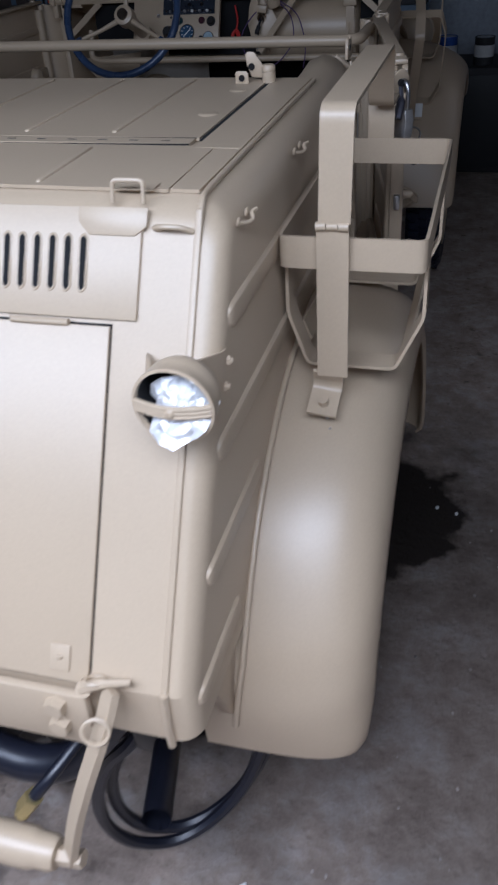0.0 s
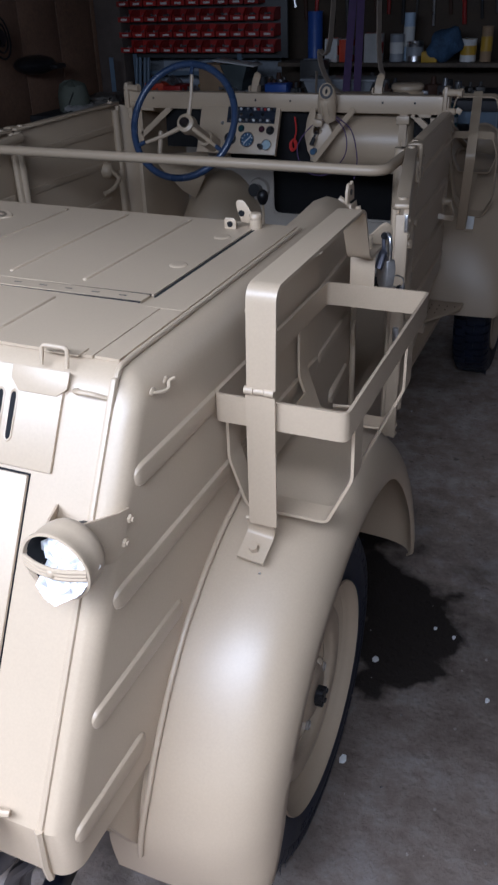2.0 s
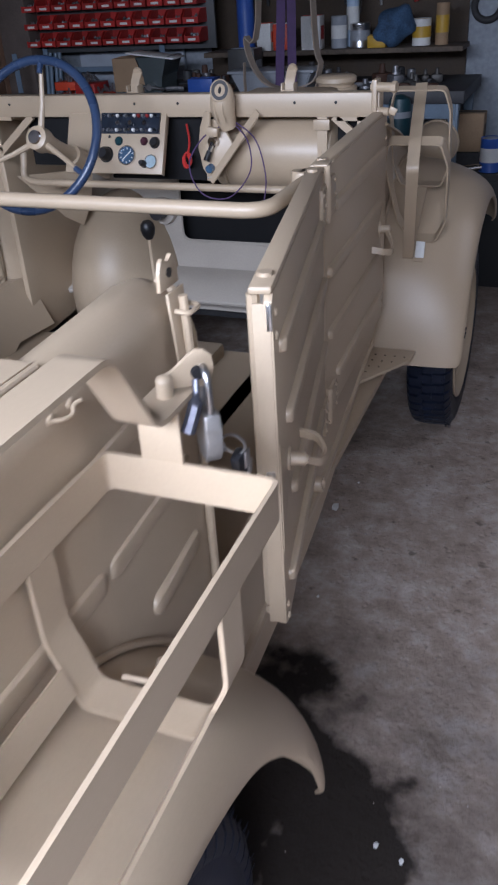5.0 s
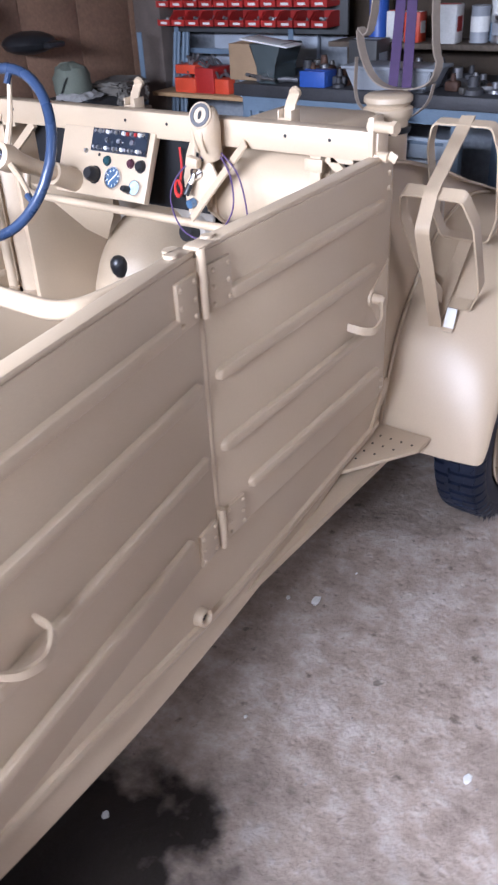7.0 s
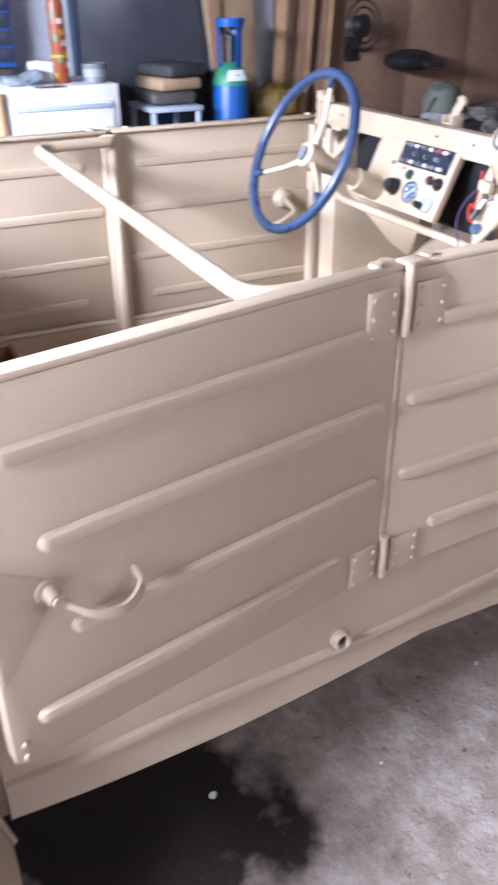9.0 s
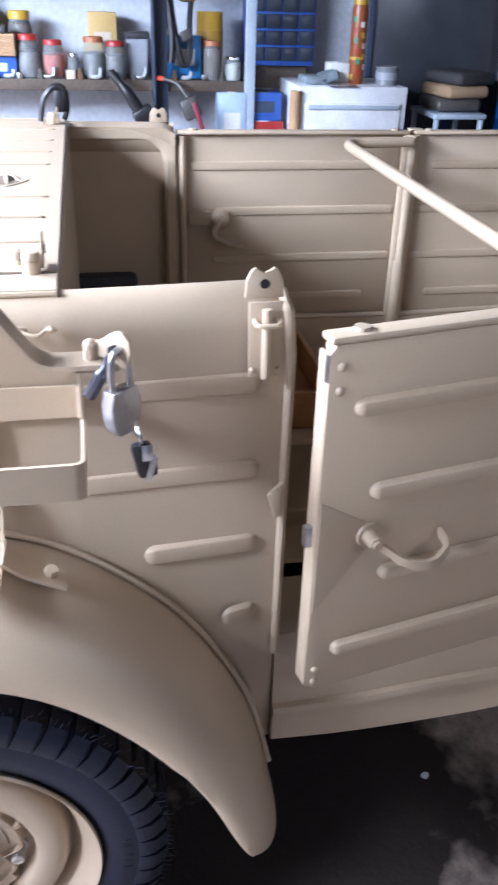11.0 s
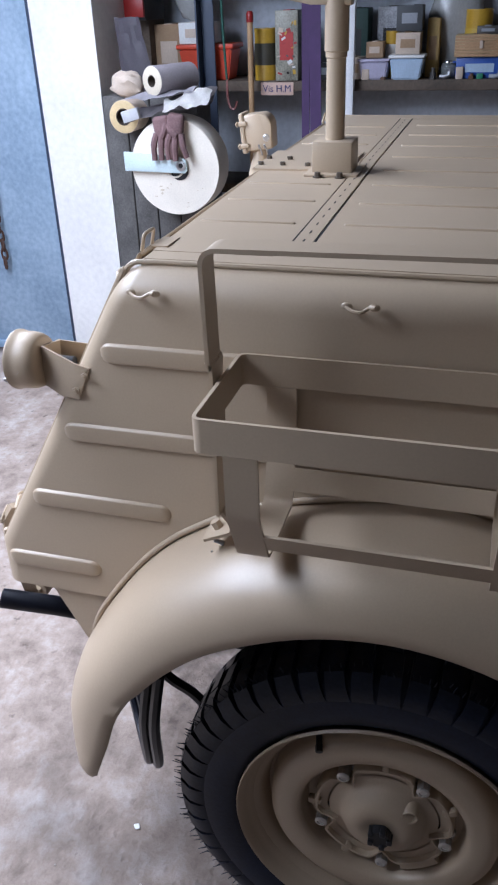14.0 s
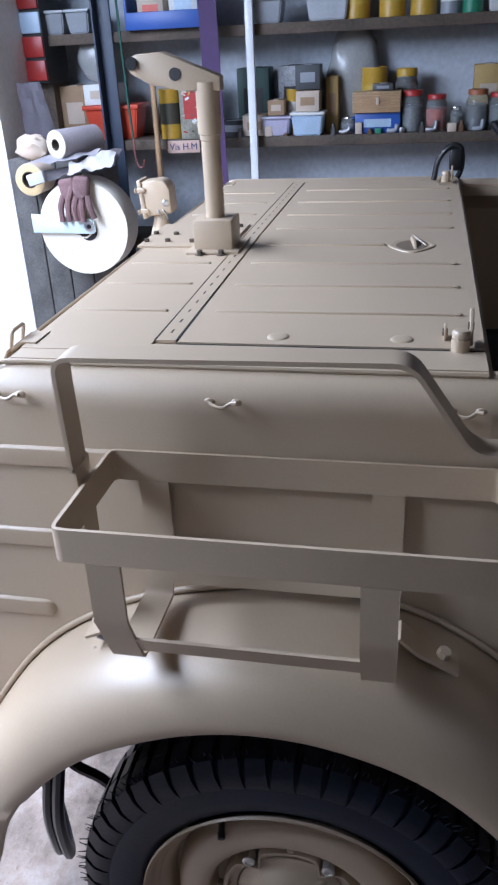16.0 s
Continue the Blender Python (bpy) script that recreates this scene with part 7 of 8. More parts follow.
part("fob", M().box((0.004, 0, -0.035), (0.014, 0.026, 0.05), Matrix.Rotation(0.2, 3, "X"), 0.006), BLACK, kb)
part("key", M().box((0.012, 0.004, -0.022), (0.003, 0.013, 0.022), None, 0.001), STEEL, kb)
part("key", M().box((0.012, 0.008, -0.045), (0.003, 0.008, 0.036), Matrix.Rotation(-0.25, 3, "X"), 0.001), NUT, kb)
gk = thing("lock_lever", "black and steel lock lever hanging beside the padlock", "lock", (0.93, 0.305, 1.268))
part("grip", M().tube(smooth([(0.0, 0.018, 0.040), (0.003, 0.008, 0.018), (-0.002, -0.008, -0.012)]), [0.004] * 5 + [0.0085] * 6, 8), plain("gunmetal", (0.09, 0.09, 0.11), 0.3, 0.6), gk)
# black lock on the far clamp
bl = thing("cable_lock", "black cable lock hanging on the far lid clamp", "lock", (-0.70, 0.24, 1.375))
part("cable", M().tube(smooth([(0, -0.045, -0.035), (0, -0.035, 0.02), (0, -0.005, 0.055), (0, 0.025, 0.05), (0, 0.03, 0.0), (0, 0.02, -0.03)], 5), 0.008, 8), BLACK, bl)
part("lock_head", M().box((0, 0.012, 0.02), (0.03, 0.035, 0.06), None, 0.008), BLACK, bl)

# wooden crate inside the cabin
wc = thing("wooden_crate", "shallow orange-brown wooden tray on the seat frame", "crate", (-0.20, 0.725, 0.702))
for dx, dy, sx, sy in ((0, -0.172, 0.50, 0.014), (0, 0.172, 0.50, 0.014), (-0.243, 0, 0.014, 0.33), (0.243, 0, 0.014, 0.33)):
    part("board", M().box((dx, dy, 0.051), (sx, sy, 0.10), None, 0.002), CRATE, wc)
part("bottom", M().box((0, 0, 0.007), (0.47, 0.33, 0.010)), CRATE, wc)
m = M().box((-0.20, 0.725, 0.690), (0.60, 0.42, 0.020), None, 0.004)
seat = part("seat_frame", m, SAND_IN, car, "low steel seat frame on four legs")
for x in (-0.47, 0.07):
    for y in (0.54, 0.91):
        part("leg", M().tube([(x, y, 0.47), (x, y, 0.682)], 0.012, 8), SAND_IN, seat)

# hoses under the tail
m = M().tube(smooth([(0.10, -0.60, 0.60), (0.30, -0.68, 0.578), (0.46, -0.715, 0.566), (0.54, -0.72, 0.562), (0.605, -0.71, 0.588), (0.665, -0.68, 0.665)], 5), 0.029, 14)
part("coolant_hose", m, HOSE, car, "thick blue-black coolant hose")
loop = [Vector(p) for p in ((0.70, -0.62, 0.64), (0.669, -0.660, 0.576), (0.622, -0.668, 0.513), (0.584, -0.665, 0.406), (0.573, -0.648, 0.288), (0.600, -0.620, 0.197), (0.658, -0.578, 0.152), (0.725, -0.535, 0.180), (0.788, -0.50, 0.275), (0.825, -0.48, 0.42), (0.82, -0.46, 0.55))]
for pts in (loop, [p + Vector((0.014, 0.028, 0.012)) for p in loop], [(0.62, -0.56, 0.58), (0.72, -0.488, 0.473), (0.70, -0.427, 0.385), (0.66, -0.36, 0.28), (0.60, -0.2, 0.3)]):
    part("drain_hose", M().tube(smooth(pts, 6), 0.0115, 8), HOSE, car, "thin black hose hanging in a loop")
m = M().tube(smooth([(0.640, -0.68, 0.66), (0.620, -0.73, 0.645), (0.598, -0.775, 0.625), (0.574, -0.795, 0.597)], 5), 0.009, 10)
part("drain_hose", m, HOSE, car)
m = M().cyl((0.578, -0.793, 0.603), (0.560, -0.796, 0.575), 0.0145, None, 6).cyl((0.558, -0.796, 0.572), (0.551, -0.797, 0.558), 0.012, None, 10)
part("brass_union", m, plain("brass", (0.42, 0.34, 0.16), 0.35, 0.8), car)

# chips of paper and paint on the floor
chips = [(0.62, 1.92, 1.6), (0.54, 1.887, 0.7), (1.253, 1.601, 1.0), (0.597, 1.036, 0.9), (0.938, 0.14, 0.9), (0.777, -0.56, 0.7), (1.06, 0.71, 0.6), (1.12, 0.69, 0.6), (0.922, 0.514, 0.9), (0.66, 2.1, 0.5), (1.251, 0.473, 0.7), (0.70, 1.45, 0.5), (0.86, 0.26, 0.5)]
rr = random.Random(3)
for x, y, s in chips:
    m = M()
    n = 6
    m.prism([(0.011 * s * rr.uniform(0.6, 1.2) * math.cos(2 * math.pi * k / n), 0.014 * s * rr.uniform(0.6, 1.3) * math.sin(2 * math.pi * k / n), 0) for k in range(n)], (0.001, 0, 0.006 * s), 0.001, 1)
    c = tagged(part("paper_chip", m, WHITE), "small white chip of paper on the floor", "litter", "floor chips")
    c.location = (x, y, 0.0)
gm = M()
rg = random.Random(17)
for k in range(260):
    x, y, q = rg.uniform(0.75, 2.2), rg.uniform(-1.5, 2.9), rg.uniform(0.0015, 0.0042)
    gm.prism([(x + q * rg.uniform(0.6, 1.3) * math.cos(1.257 * i), y + q * rg.uniform(0.6, 1.3) * math.sin(1.257 * i), 0) for i in range(5)], (0, 0, q * 0.8))
tagged(part("floor_grit", gm, material("grit", (0.22, 0.19, 0.17), 0.8, 0, 0.45, 25, 120, 0)), "scattered grit and crumbs on the concrete", "grit", kind="stuff")
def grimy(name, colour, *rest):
    """The same paint at 0.4 of its colour: dimness put into the paint."""
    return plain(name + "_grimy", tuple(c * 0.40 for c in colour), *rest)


# ---- north wall: bins, rack, workbench ----
def bin_meshes():
    m = M()
    w, d, h = 0.10, 0.13, 0.075
    m.box((0, 0.0, 0.004), (w, d, 0.006))
    for s in (1, -1):
        m.prism([(s * w / 2, -d / 2, 0), (s * w / 2, d / 2, 0), (s * w / 2, d / 2, h), (s * w / 2, -d * 0.15, h), (s * w / 2, -d / 2, h * 0.5)], (-s * 0.004, 0, 0))
    m.box((0, -d / 2, h * 0.22), (w, 0.005, h * 0.44))
    m.box((0, d / 2, h / 2), (w, 0.005, h))
    rim = mesh_of("bin_body", m, RED)
    lab = mesh_of("bin_label", M().box((0, -d / 2 - 0.003, h * 0.2), (w * 0.5, 0.002, h * 0.17)), WHITE)
    f = M()
    rr = random.Random(5)
    for k in range(14):
        f.box((rr.uniform(-0.035, 0.035), rr.uniform(-0.045, 0.045), 0.012 + rr.uniform(0, 0.03)), (0.018, 0.012, 0.012), Euler((rr.random() * 3, rr.random() * 3, rr.random() * 3)).to_matrix(), 0.002, 1)
    fill = mesh_of("bin_filling", f, DULL)
    return rim, lab, fill


BIN = bin_meshes()
rr = random.Random(9)
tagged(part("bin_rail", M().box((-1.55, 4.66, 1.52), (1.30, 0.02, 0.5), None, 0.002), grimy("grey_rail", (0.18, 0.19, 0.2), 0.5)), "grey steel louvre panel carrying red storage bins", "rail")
for row, z in enumerate((1.315, 1.415, 1.515, 1.615)):
    for k in range(11 if row < 3 else 10):
        b = thing("storage_bin", "open red plastic storage bin with a white label", "storage bin", (-2.12 + 0.112 * k, 4.585, z), 0, "red wall bins")
        for me, nm in zip(BIN, ("bin_body", "label", "filling")):
            o = new(nm, me)
            o.parent = b
            if nm == "filling":
                o.matrix_local = Matrix.Rotation(rr.random() * 6, 4, "Z") @ Matrix.Diagonal((0.8, 0.8, 1, 1))

# steel rack below the bins
tagged(part("pale_panel", M().box((-1.62, 4.88, 1.08), (0.78, 0.03, 0.42), None, 0.004), plain("pale_blue_board", (0.42, 0.47, 0.54), 0.7)), "pale blue board on the wall behind the rack", "board")
rack = thing("steel_rack", "blue-grey slotted steel rack with board shelves", "rack", (-1.72, 4.45, 0))
for x in (-0.40, 0.46):
    for y in (-0.16, 0.18):
        part("upright", M().box((x, y, 0.65), (0.035, 0.004, 1.3)).box((x - 0.017, y + 0.017, 0.65), (0.004, 0.035, 1.3)), BLUEG, rack)
for dx in (-0.36, -0.33, -0.29, -0.26):
    part("rod", M().cyl((dx, -0.10, 0.02), (dx + 0.02, 0.10, 1.28), 0.012, None, 10), BLUEG, rack)
for z in (0.97, 0.70, 0.35):
    part("rack_shelf", M().box((0.08, 0, z), (0.80, 0.36, 0.022), None, 0.002), WOOD, rack)
part("cross_bar", M().box((0.03, 0.17, 1.17), (0.86, 0.01, 0.03)), BLUEG, rack)
for x, z, s in ((-1.80, 0.982, (0.16, 0.20, 0.10)), (-1.66, 0.982, (0.14, 0.18, 0.17)), (-1.54, 0.982, (0.10, 0.16, 0.10)), (-1.80, 1.083, (0.15, 0.18, 0.06))):
    t = thing("parts_tray", "bright red plastic parts tray heaped with tools", "tray", (x, 4.40, z))
    part("tray_body", M().box((0, 0, s[2] * 0.4), (s[0], s[1], s[2] * 0.8), None, 0.004), ORANGE if s[2] < 0.12 else RED, t)
    for k in range(9):
        a = Vector((rr.uniform(-0.4, 0.4) * s[0], rr.uniform(-0.4, 0.4) * s[1], s[2] * 0.8))
        part("spanner", M().tube([a, a + Vector((rr.uniform(-0.05, 0.05), rr.uniform(-0.04, 0.04), rr.uniform(0.015, 0.05)))], 0.008, 6), DULL, t)
jar((-1.44, 4.40, 0.982), 0.14, 0.05, YELLOW, grimy("pale_mix", (0.4, 0.4, 0.35), 0.6), "glass jar with a yellow lid on the rack")
tin((-1.36, 4.34, 0.982), 0.09, 0.05, SKY, WHITE, label="small pale blue tin on the rack")
jar((-1.30, 4.42, 0.982), 0.15, 0.05, WHITE, grimy("clear_mix", (0.45, 0.5, 0.5), 0.4), "clear plastic jar on the rack")
tin((-1.47, 4.34, 0.712), 0.13, 0.05, WHITE, BLACK, label="white tin with dark print on the rack")
carton((-1.33, 4.36, 0.712), (0.14, 0.12, 0.12), grimy("salmon_card", (0.55, 0.25, 0.2), 0.6), WHITE, label="salmon-red carton on the rack")
carton((-1.66, 4.36, 0.712), (0.16, 0.14, 0.10), CARD, BLUE, label="brown carton on the rack")
tub((-1.82, 4.38, 0.712), (0.14, 0.16, 0.10), DARK, BLUE, "dark tub on the rack")
tub((-1.24, 4.38, 0.712), (0.10, 0.14, 0.08), RED, RED, "red tub on the rack")

wb = thing("workbench", "blue-grey steel workbench with a dark oily top", "workbench", (-0.30, 4.42, 0))
part("bench_top", M().box((0, 0, 1.055), (1.95, 0.66, 0.06), None, 0.004), BENCH, wb)
for x in (-0.92, -0.86, 0.30, 0.92):
    part("leg", M().box((x, -0.27, 0.515), (0.05, 0.05, 1.02), None, 0.003), BLUEG, wb)
    part("leg", M().box((x, 0.27, 0.515), (0.05, 0.05, 1.02), None, 0.003), BLUEG, wb)
part("apron", M().box((0, -0.295, 0.985), (1.86, 0.02, 0.07)), BLUEG, wb)
part("back_panel", M().box((-0.42, -0.20, 0.62), (0.78, 0.02, 0.66), None, 0.002), PALEB, wb)
for k in range(5):
    d = part("drawer", M().box((0.10, -0.29, 0.42 + 0.105 * k), (0.36, 0.03, 0.095), None, 0.003), PALEB, wb)
    part("drawer_pull", M().box((0.10, -0.308, 0.445 + 0.105 * k), (0.30, 0.012, 0.014), None, 0.002), BLUEG, d)
# on the bench
vz = 1.0855
vise = thing("bench_vise", "grey-green bench vise with a steel screw bar", "vise", (-1.08, 4.20, vz))
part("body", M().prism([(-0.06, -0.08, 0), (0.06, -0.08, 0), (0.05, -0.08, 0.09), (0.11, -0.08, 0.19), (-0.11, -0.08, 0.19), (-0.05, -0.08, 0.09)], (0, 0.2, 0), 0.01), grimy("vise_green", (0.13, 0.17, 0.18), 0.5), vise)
part("bar", M().cyl((-0.09, -0.13, 0.05), (0.09, -0.13, 0.03), 0.009, None, 10).cyl((0, -0.14, 0.04), (0, -0.06, 0.04), 0.018, None, 12), STEEL, vise)
part("jaw_paper", M().box((0, -0.02, 0.197), (0.30, 0.16, 0.008), Matrix.Rotation(0.12, 3, "Y"), 0.002), WHITE, vise)
carton((-1.27, 4.30, vz), (0.22, 0.20, 0.18), CARD, CARD, label="brown cardboard box on the bench corner")
carton((-0.78, 4.16, vz), (0.15, 0.12, 0.075), BLUE, BLUE, label="bright blue plastic box on the bench", name="blue_box")
carton((-0.60, 4.36, vz), (0.16, 0.14, 0.20), grimy("grey_case", (0.12, 0.12, 0.12), 0.5), GREYP, label="dark grey tool case on the bench", name="tool_case")
tub((-0.36, 4.20, vz), (0.46, 0.20, 0.11), GREYP, GREYP, "long grey plastic tool tray on the bench")
tagged(part("bench_shelf", M().box((-0.15, 4.58, 1.245), (1.5, 0.26, 0.025), None, 0.002), SHELFW), "narrow wooden shelf above the bench", "shelf")
Z3 = 1.2585
carton((-0.53, 4.52, Z3), (0.085, 0.08, 0.14), WHITE, ORANGE, label="white and orange printed carton")
carton((-0.43, 4.52, Z3), (0.085, 0.08, 0.135), ORANGE, WHITE, label="orange and white printed carton")
carton((-0.24, 4.50, Z3), (0.11, 0.09, 0.17), WHITE, RED, label="white carton with a red base on the shelf")
tin((-0.10, 4.55, Z3), 0.16, 0.045, GREYP, WHITE, label="grey tin on the bench shelf")
tin((0.02, 4.55, Z3), 0.12, 0.055, STEEL, GREYP, label="plain steel tin on the bench shelf")
carton((0.13, 4.52, Z3), (0.10, 0.10, 0.06), YELLOW, YELLOW, label="small yellow box on the bench shelf")
tin((-0.04, 4.62, Z3), 0.28, 0.035, SKY, WHITE, BLUE, label="tall blue and white spray can")
tin((-0.68, 4.60, Z3), 0.30, 0.05, BLUE, BLUE, BLACK, label="tall dark blue canister")
tin((0.36, 4.56, Z3), 0.13, 0.05, WHITE, YELLOW, YELLOW, label="white tin with a yellow lid")
tin((0.47, 4.56, Z3), 0.20, 0.035, CARD, YELLOW, label="slim brown and yellow tin")
m = M().ball((0.22, 4.51, Z3 + 0.10), 0.10, (1.1, 0.75, 1.0), 22, 14)
for v in m.bm.verts:
    k = v.co - Vector((0.22, 4.51, Z3 + 0.10))
    v.co += k * (0.16 * math.sin(k.x * 45 + k.z * 28) * math.cos(k.z * 38 - k.x * 20)) + Vector((k.z * 0.25, 0, 0))
tagged(part("blue_cloth", m, grimy("blue_check_cloth", (0.10, 0.22, 0.42), 0.8, 0, 0.4)), "crumpled blue checked cloth on the shelf", "cloth")
# greasy odds and ends: small castings, handles and tools
for k in range(70):
    x, y = rr.uniform(-1.15, 0.55), rr.uniform(4.15, 4.44)
    if -0.62 < x < -0.1 and y < 4.32:
        y = 4.38
    t = M()
    kind = k % 3
    s = rr.uniform(0.6, 1.3)
    if kind == 0:
        t.lathe([(0, 0.07 * s), (0.02 * s, 0.068 * s), (0.022 * s, 0.03 * s), (0.045 * s, 0.02 * s), (0.048 * s, 0), (0, 0)], (0, 0, 0), (0, 0, 1), 14)
        nm, lb, ct = "machine_part", "greasy turned machine part on the bench", "machine part"
    elif kind == 1:
        t.tube(smooth([(-0.08 * s, 0, 0.015), (0, 0.01, 0.02), (0.08 * s, 0.03, 0.015)]), 0.013, 8).box((0.09 * s, 0.033, 0.02), (0.05, 0.03, 0.03), None, 0.006)
        nm, lb, ct = "hand_tool", "dark hand tool lying on the bench", "tool"
    else:
        t.box((0, 0, 0.03 * s), (0.09 * s, 0.06 * s, 0.06 * s), None, 0.012).cyl((0, 0, 0.055 * s), (0.0, 0, 0.10 * s), 0.018 * s, 0.012 * s, 12)
        nm, lb, ct = "machine_part", "small dark cast machine part on the bench", "machine part"
    o = tagged(part(nm, t, (SCRAP, BENCH, grimy("rusty_iron", (0.16, 0.07, 0.04), 0.7), DULL)[k % 4]), lb, ct, "bench clutter")
    o.location, o.rotation_euler = (x, y, vz if y < 4.45 else Z3), (0, 0, rr.random() * 6)
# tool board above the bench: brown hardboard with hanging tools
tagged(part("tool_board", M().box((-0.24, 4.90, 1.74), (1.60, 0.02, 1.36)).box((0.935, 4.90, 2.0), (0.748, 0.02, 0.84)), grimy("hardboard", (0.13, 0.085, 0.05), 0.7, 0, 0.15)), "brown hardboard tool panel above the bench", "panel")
for k in range(22):
    x, z = -1.05 + 0.1 * k, 1.72 + 0.05 * math.sin(k * 2.3)
    t = M().tube([(0, 0, 0), (rr.uniform(-0.03, 0.03), 0, -rr.uniform(0.15, 0.32))], rr.uniform(0.008, 0.016), 8)
    t.box((0, 0, 0.02), (rr.uniform(0.03, 0.08), 0.02, 0.04), None, 0.006)
    o = tagged(part("hanging_tool", t, (SCRAP, STEEL, grimy("rusty_iron", (0.16, 0.07, 0.04), 0.7), RED, DARK)[k % 5]), "hand tool hanging on the tool panel", "tool", "hanging tools")
    o.location = (x, 4.87, z)
# purple and webbing slings hanging over the bench
m = M().strip([(-0.23, 4.02, 4.0), (-0.25, 4.02, 1.6), (-0.27, 4.00, 1.15), (-0.31, 3.99, 0.72)], (1, 0.2, 0), 0.045, 0.005)
m.strip([(-0.19, 4.03, 4.0), (-0.20, 4.02, 1.6), (-0.20, 4.00, 1.15), (-0.24, 3.99, 0.74)], (1, 0.2, 0), 0.045, 0.005)
tagged(part("lifting_sling", m, PURPLE), "violet lifting sling hanging from the ceiling", "sling")
m = M().strip(smooth([(-0.33, 4.0, 4.0), (-0.36, 3.99, 1.6), (-0.44, 3.98, 1.36), (-0.34, 3.96, 1.16), (-0.15, 3.96, 1.13), (-0.04, 3.98, 1.22), (-0.08, 3.99, 1.6), (-0.10, 4.0, 4.0)], 6), (0.3, 1, 0), 0.045, 0.007)
m.strip(smooth([(-0.46, 3.99, 1.25), (-0.44, 3.98, 1.05), (-0.25, 3.97, 0.98), (-0.10, 3.98, 1.05), (-0.06, 3.99, 1.15)], 6), (0.3, 1, 0), 0.02, 0.004)
tagged(part("webbing_sling", m, plain("grey_webbing", (0.33, 0.265, 0.21), 0.8)), "dirty grey webbing sling hanging in loops", "sling")
# right of the bench: pale wall with a hub ring, tins and a cabinet
low = thing("low_cabinet", "dark low cabinet beside the bench", "cabinet", (0.98, 4.55, 0))
part("case", M().box((0, 0, 0.32), (0.52, 0.5, 0.64), None, 0.006), DARK, low)
part("door", M().box((0, -0.255, 0.32), (0.46, 0.012, 0.56), None, 0.003), grimy("charcoal_box", (0.06, 0.065, 0.07), 0.6), low)
tin((0.80, 4.36, 0.641), 0.175, 0.056, BLUE, WHITE, label="blue and white paint tin on the cabinet")
carton((0.665, 4.52, 0.72), (0.15, 0.12, 0.20), CARD, SHELFW, label="brown carton at the end of the bench")
tagged(part("carton_stand", M().box((0.665, 4.52, 0.36), (0.16, 0.16, 0.718), None, 0.006), DARK), "dark box under a carton", "box")
tc = thing("teal_canister", "tall dark teal canister beside the bench", "canister", (0.375, 3.98, 0.62))
part("body", M().lathe([(0, 0), (0.052, 0), (0.056, 0.006), (0.056, 0.42), (0.048, 0.45), (0.02, 0.465), (0, 0.466)], (0, 0, 0), (0, 0, 1), 28), plain("dark_teal", (0.012, 0.05, 0.065), 0.4), tc)
part("paper_label", M().lathe([(0.0566, 0.36), (0.0566, 0.39)], (0, 0, 0), (0, 0, 1), 28), GREYP, tc)
part("canister_stand", M().box((0, 0, -0.31), (0.16, 0.16, 0.62), None, 0.006), DARK, tc)
tagged(part("notice_card", M().box((0.545, 4.35, 0.945), (0.115, 0.004, 0.075), Matrix.Rotation(-0.2, 3, "Y"), 0.001).box((0.545, 4.375, 0.47), (0.02, 0.02, 0.94)), WHITES), "pale notice card on a thin post", "card")
tin((1.02, 4.42, 0.641), 0.16, 0.06, DARK, WHITE, label="black tin on the cabinet")
tagged(part("chrome_tube", M().tube([(0.62, 4.30, 0.655), (0.78, 4.34, 0.67)], 0.018, 14), CHROME), "polished metal tube lying on the cabinet edge", "tube")
tagged(part("rubber_ring", M().tube(ring((0.66, 4.905, 1.42), 0.075, (0, 1, 0), 28), 0.02, 10, closed=True), DARK), "black rubber ring hanging on the wall", "ring")
# ---- west wall beyond the shelves ----
for k in range(5):
    y = 2.98 + 0.43 * k
    tagged(part("wall_board", M().box((-2.385, y, 1.4), (0.02, 0.425, 2.8), None, 0.002), PLY), "brown stained plywood board on the wall", "board", "wall boards")
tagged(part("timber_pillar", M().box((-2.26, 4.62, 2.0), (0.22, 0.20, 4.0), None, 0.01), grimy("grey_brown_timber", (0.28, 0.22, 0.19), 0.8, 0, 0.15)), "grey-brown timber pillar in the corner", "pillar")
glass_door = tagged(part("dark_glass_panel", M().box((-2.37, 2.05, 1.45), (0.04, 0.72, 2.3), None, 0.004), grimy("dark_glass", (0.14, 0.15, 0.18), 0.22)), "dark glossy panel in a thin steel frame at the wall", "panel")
for y in (1.70, 2.40):
    part("frame_upright", M().box((-2.346, y, 1.45), (0.012, 0.03, 2.3), None, 0.002), DBLUE, glass_door)
part("frame_rail", M().box((-2.347, 2.05, 1.98), (0.010, 0.67, 0.035), None, 0.002), DBLUE, glass_door)
tagged(part("plywood_sheet", M().prism([(-2.30, 2.42, 1.0), (-2.30, 2.64, 1.0), (-2.34, 2.60, 1.95), (-2.34, 2.30, 1.95)], (0.02, 0, 0), 0.002), plain("pale_plywood", (0.36, 0.245, 0.145), 0.6, 0, 0.12)), "pale plywood sheet leaning at the wall", "board")
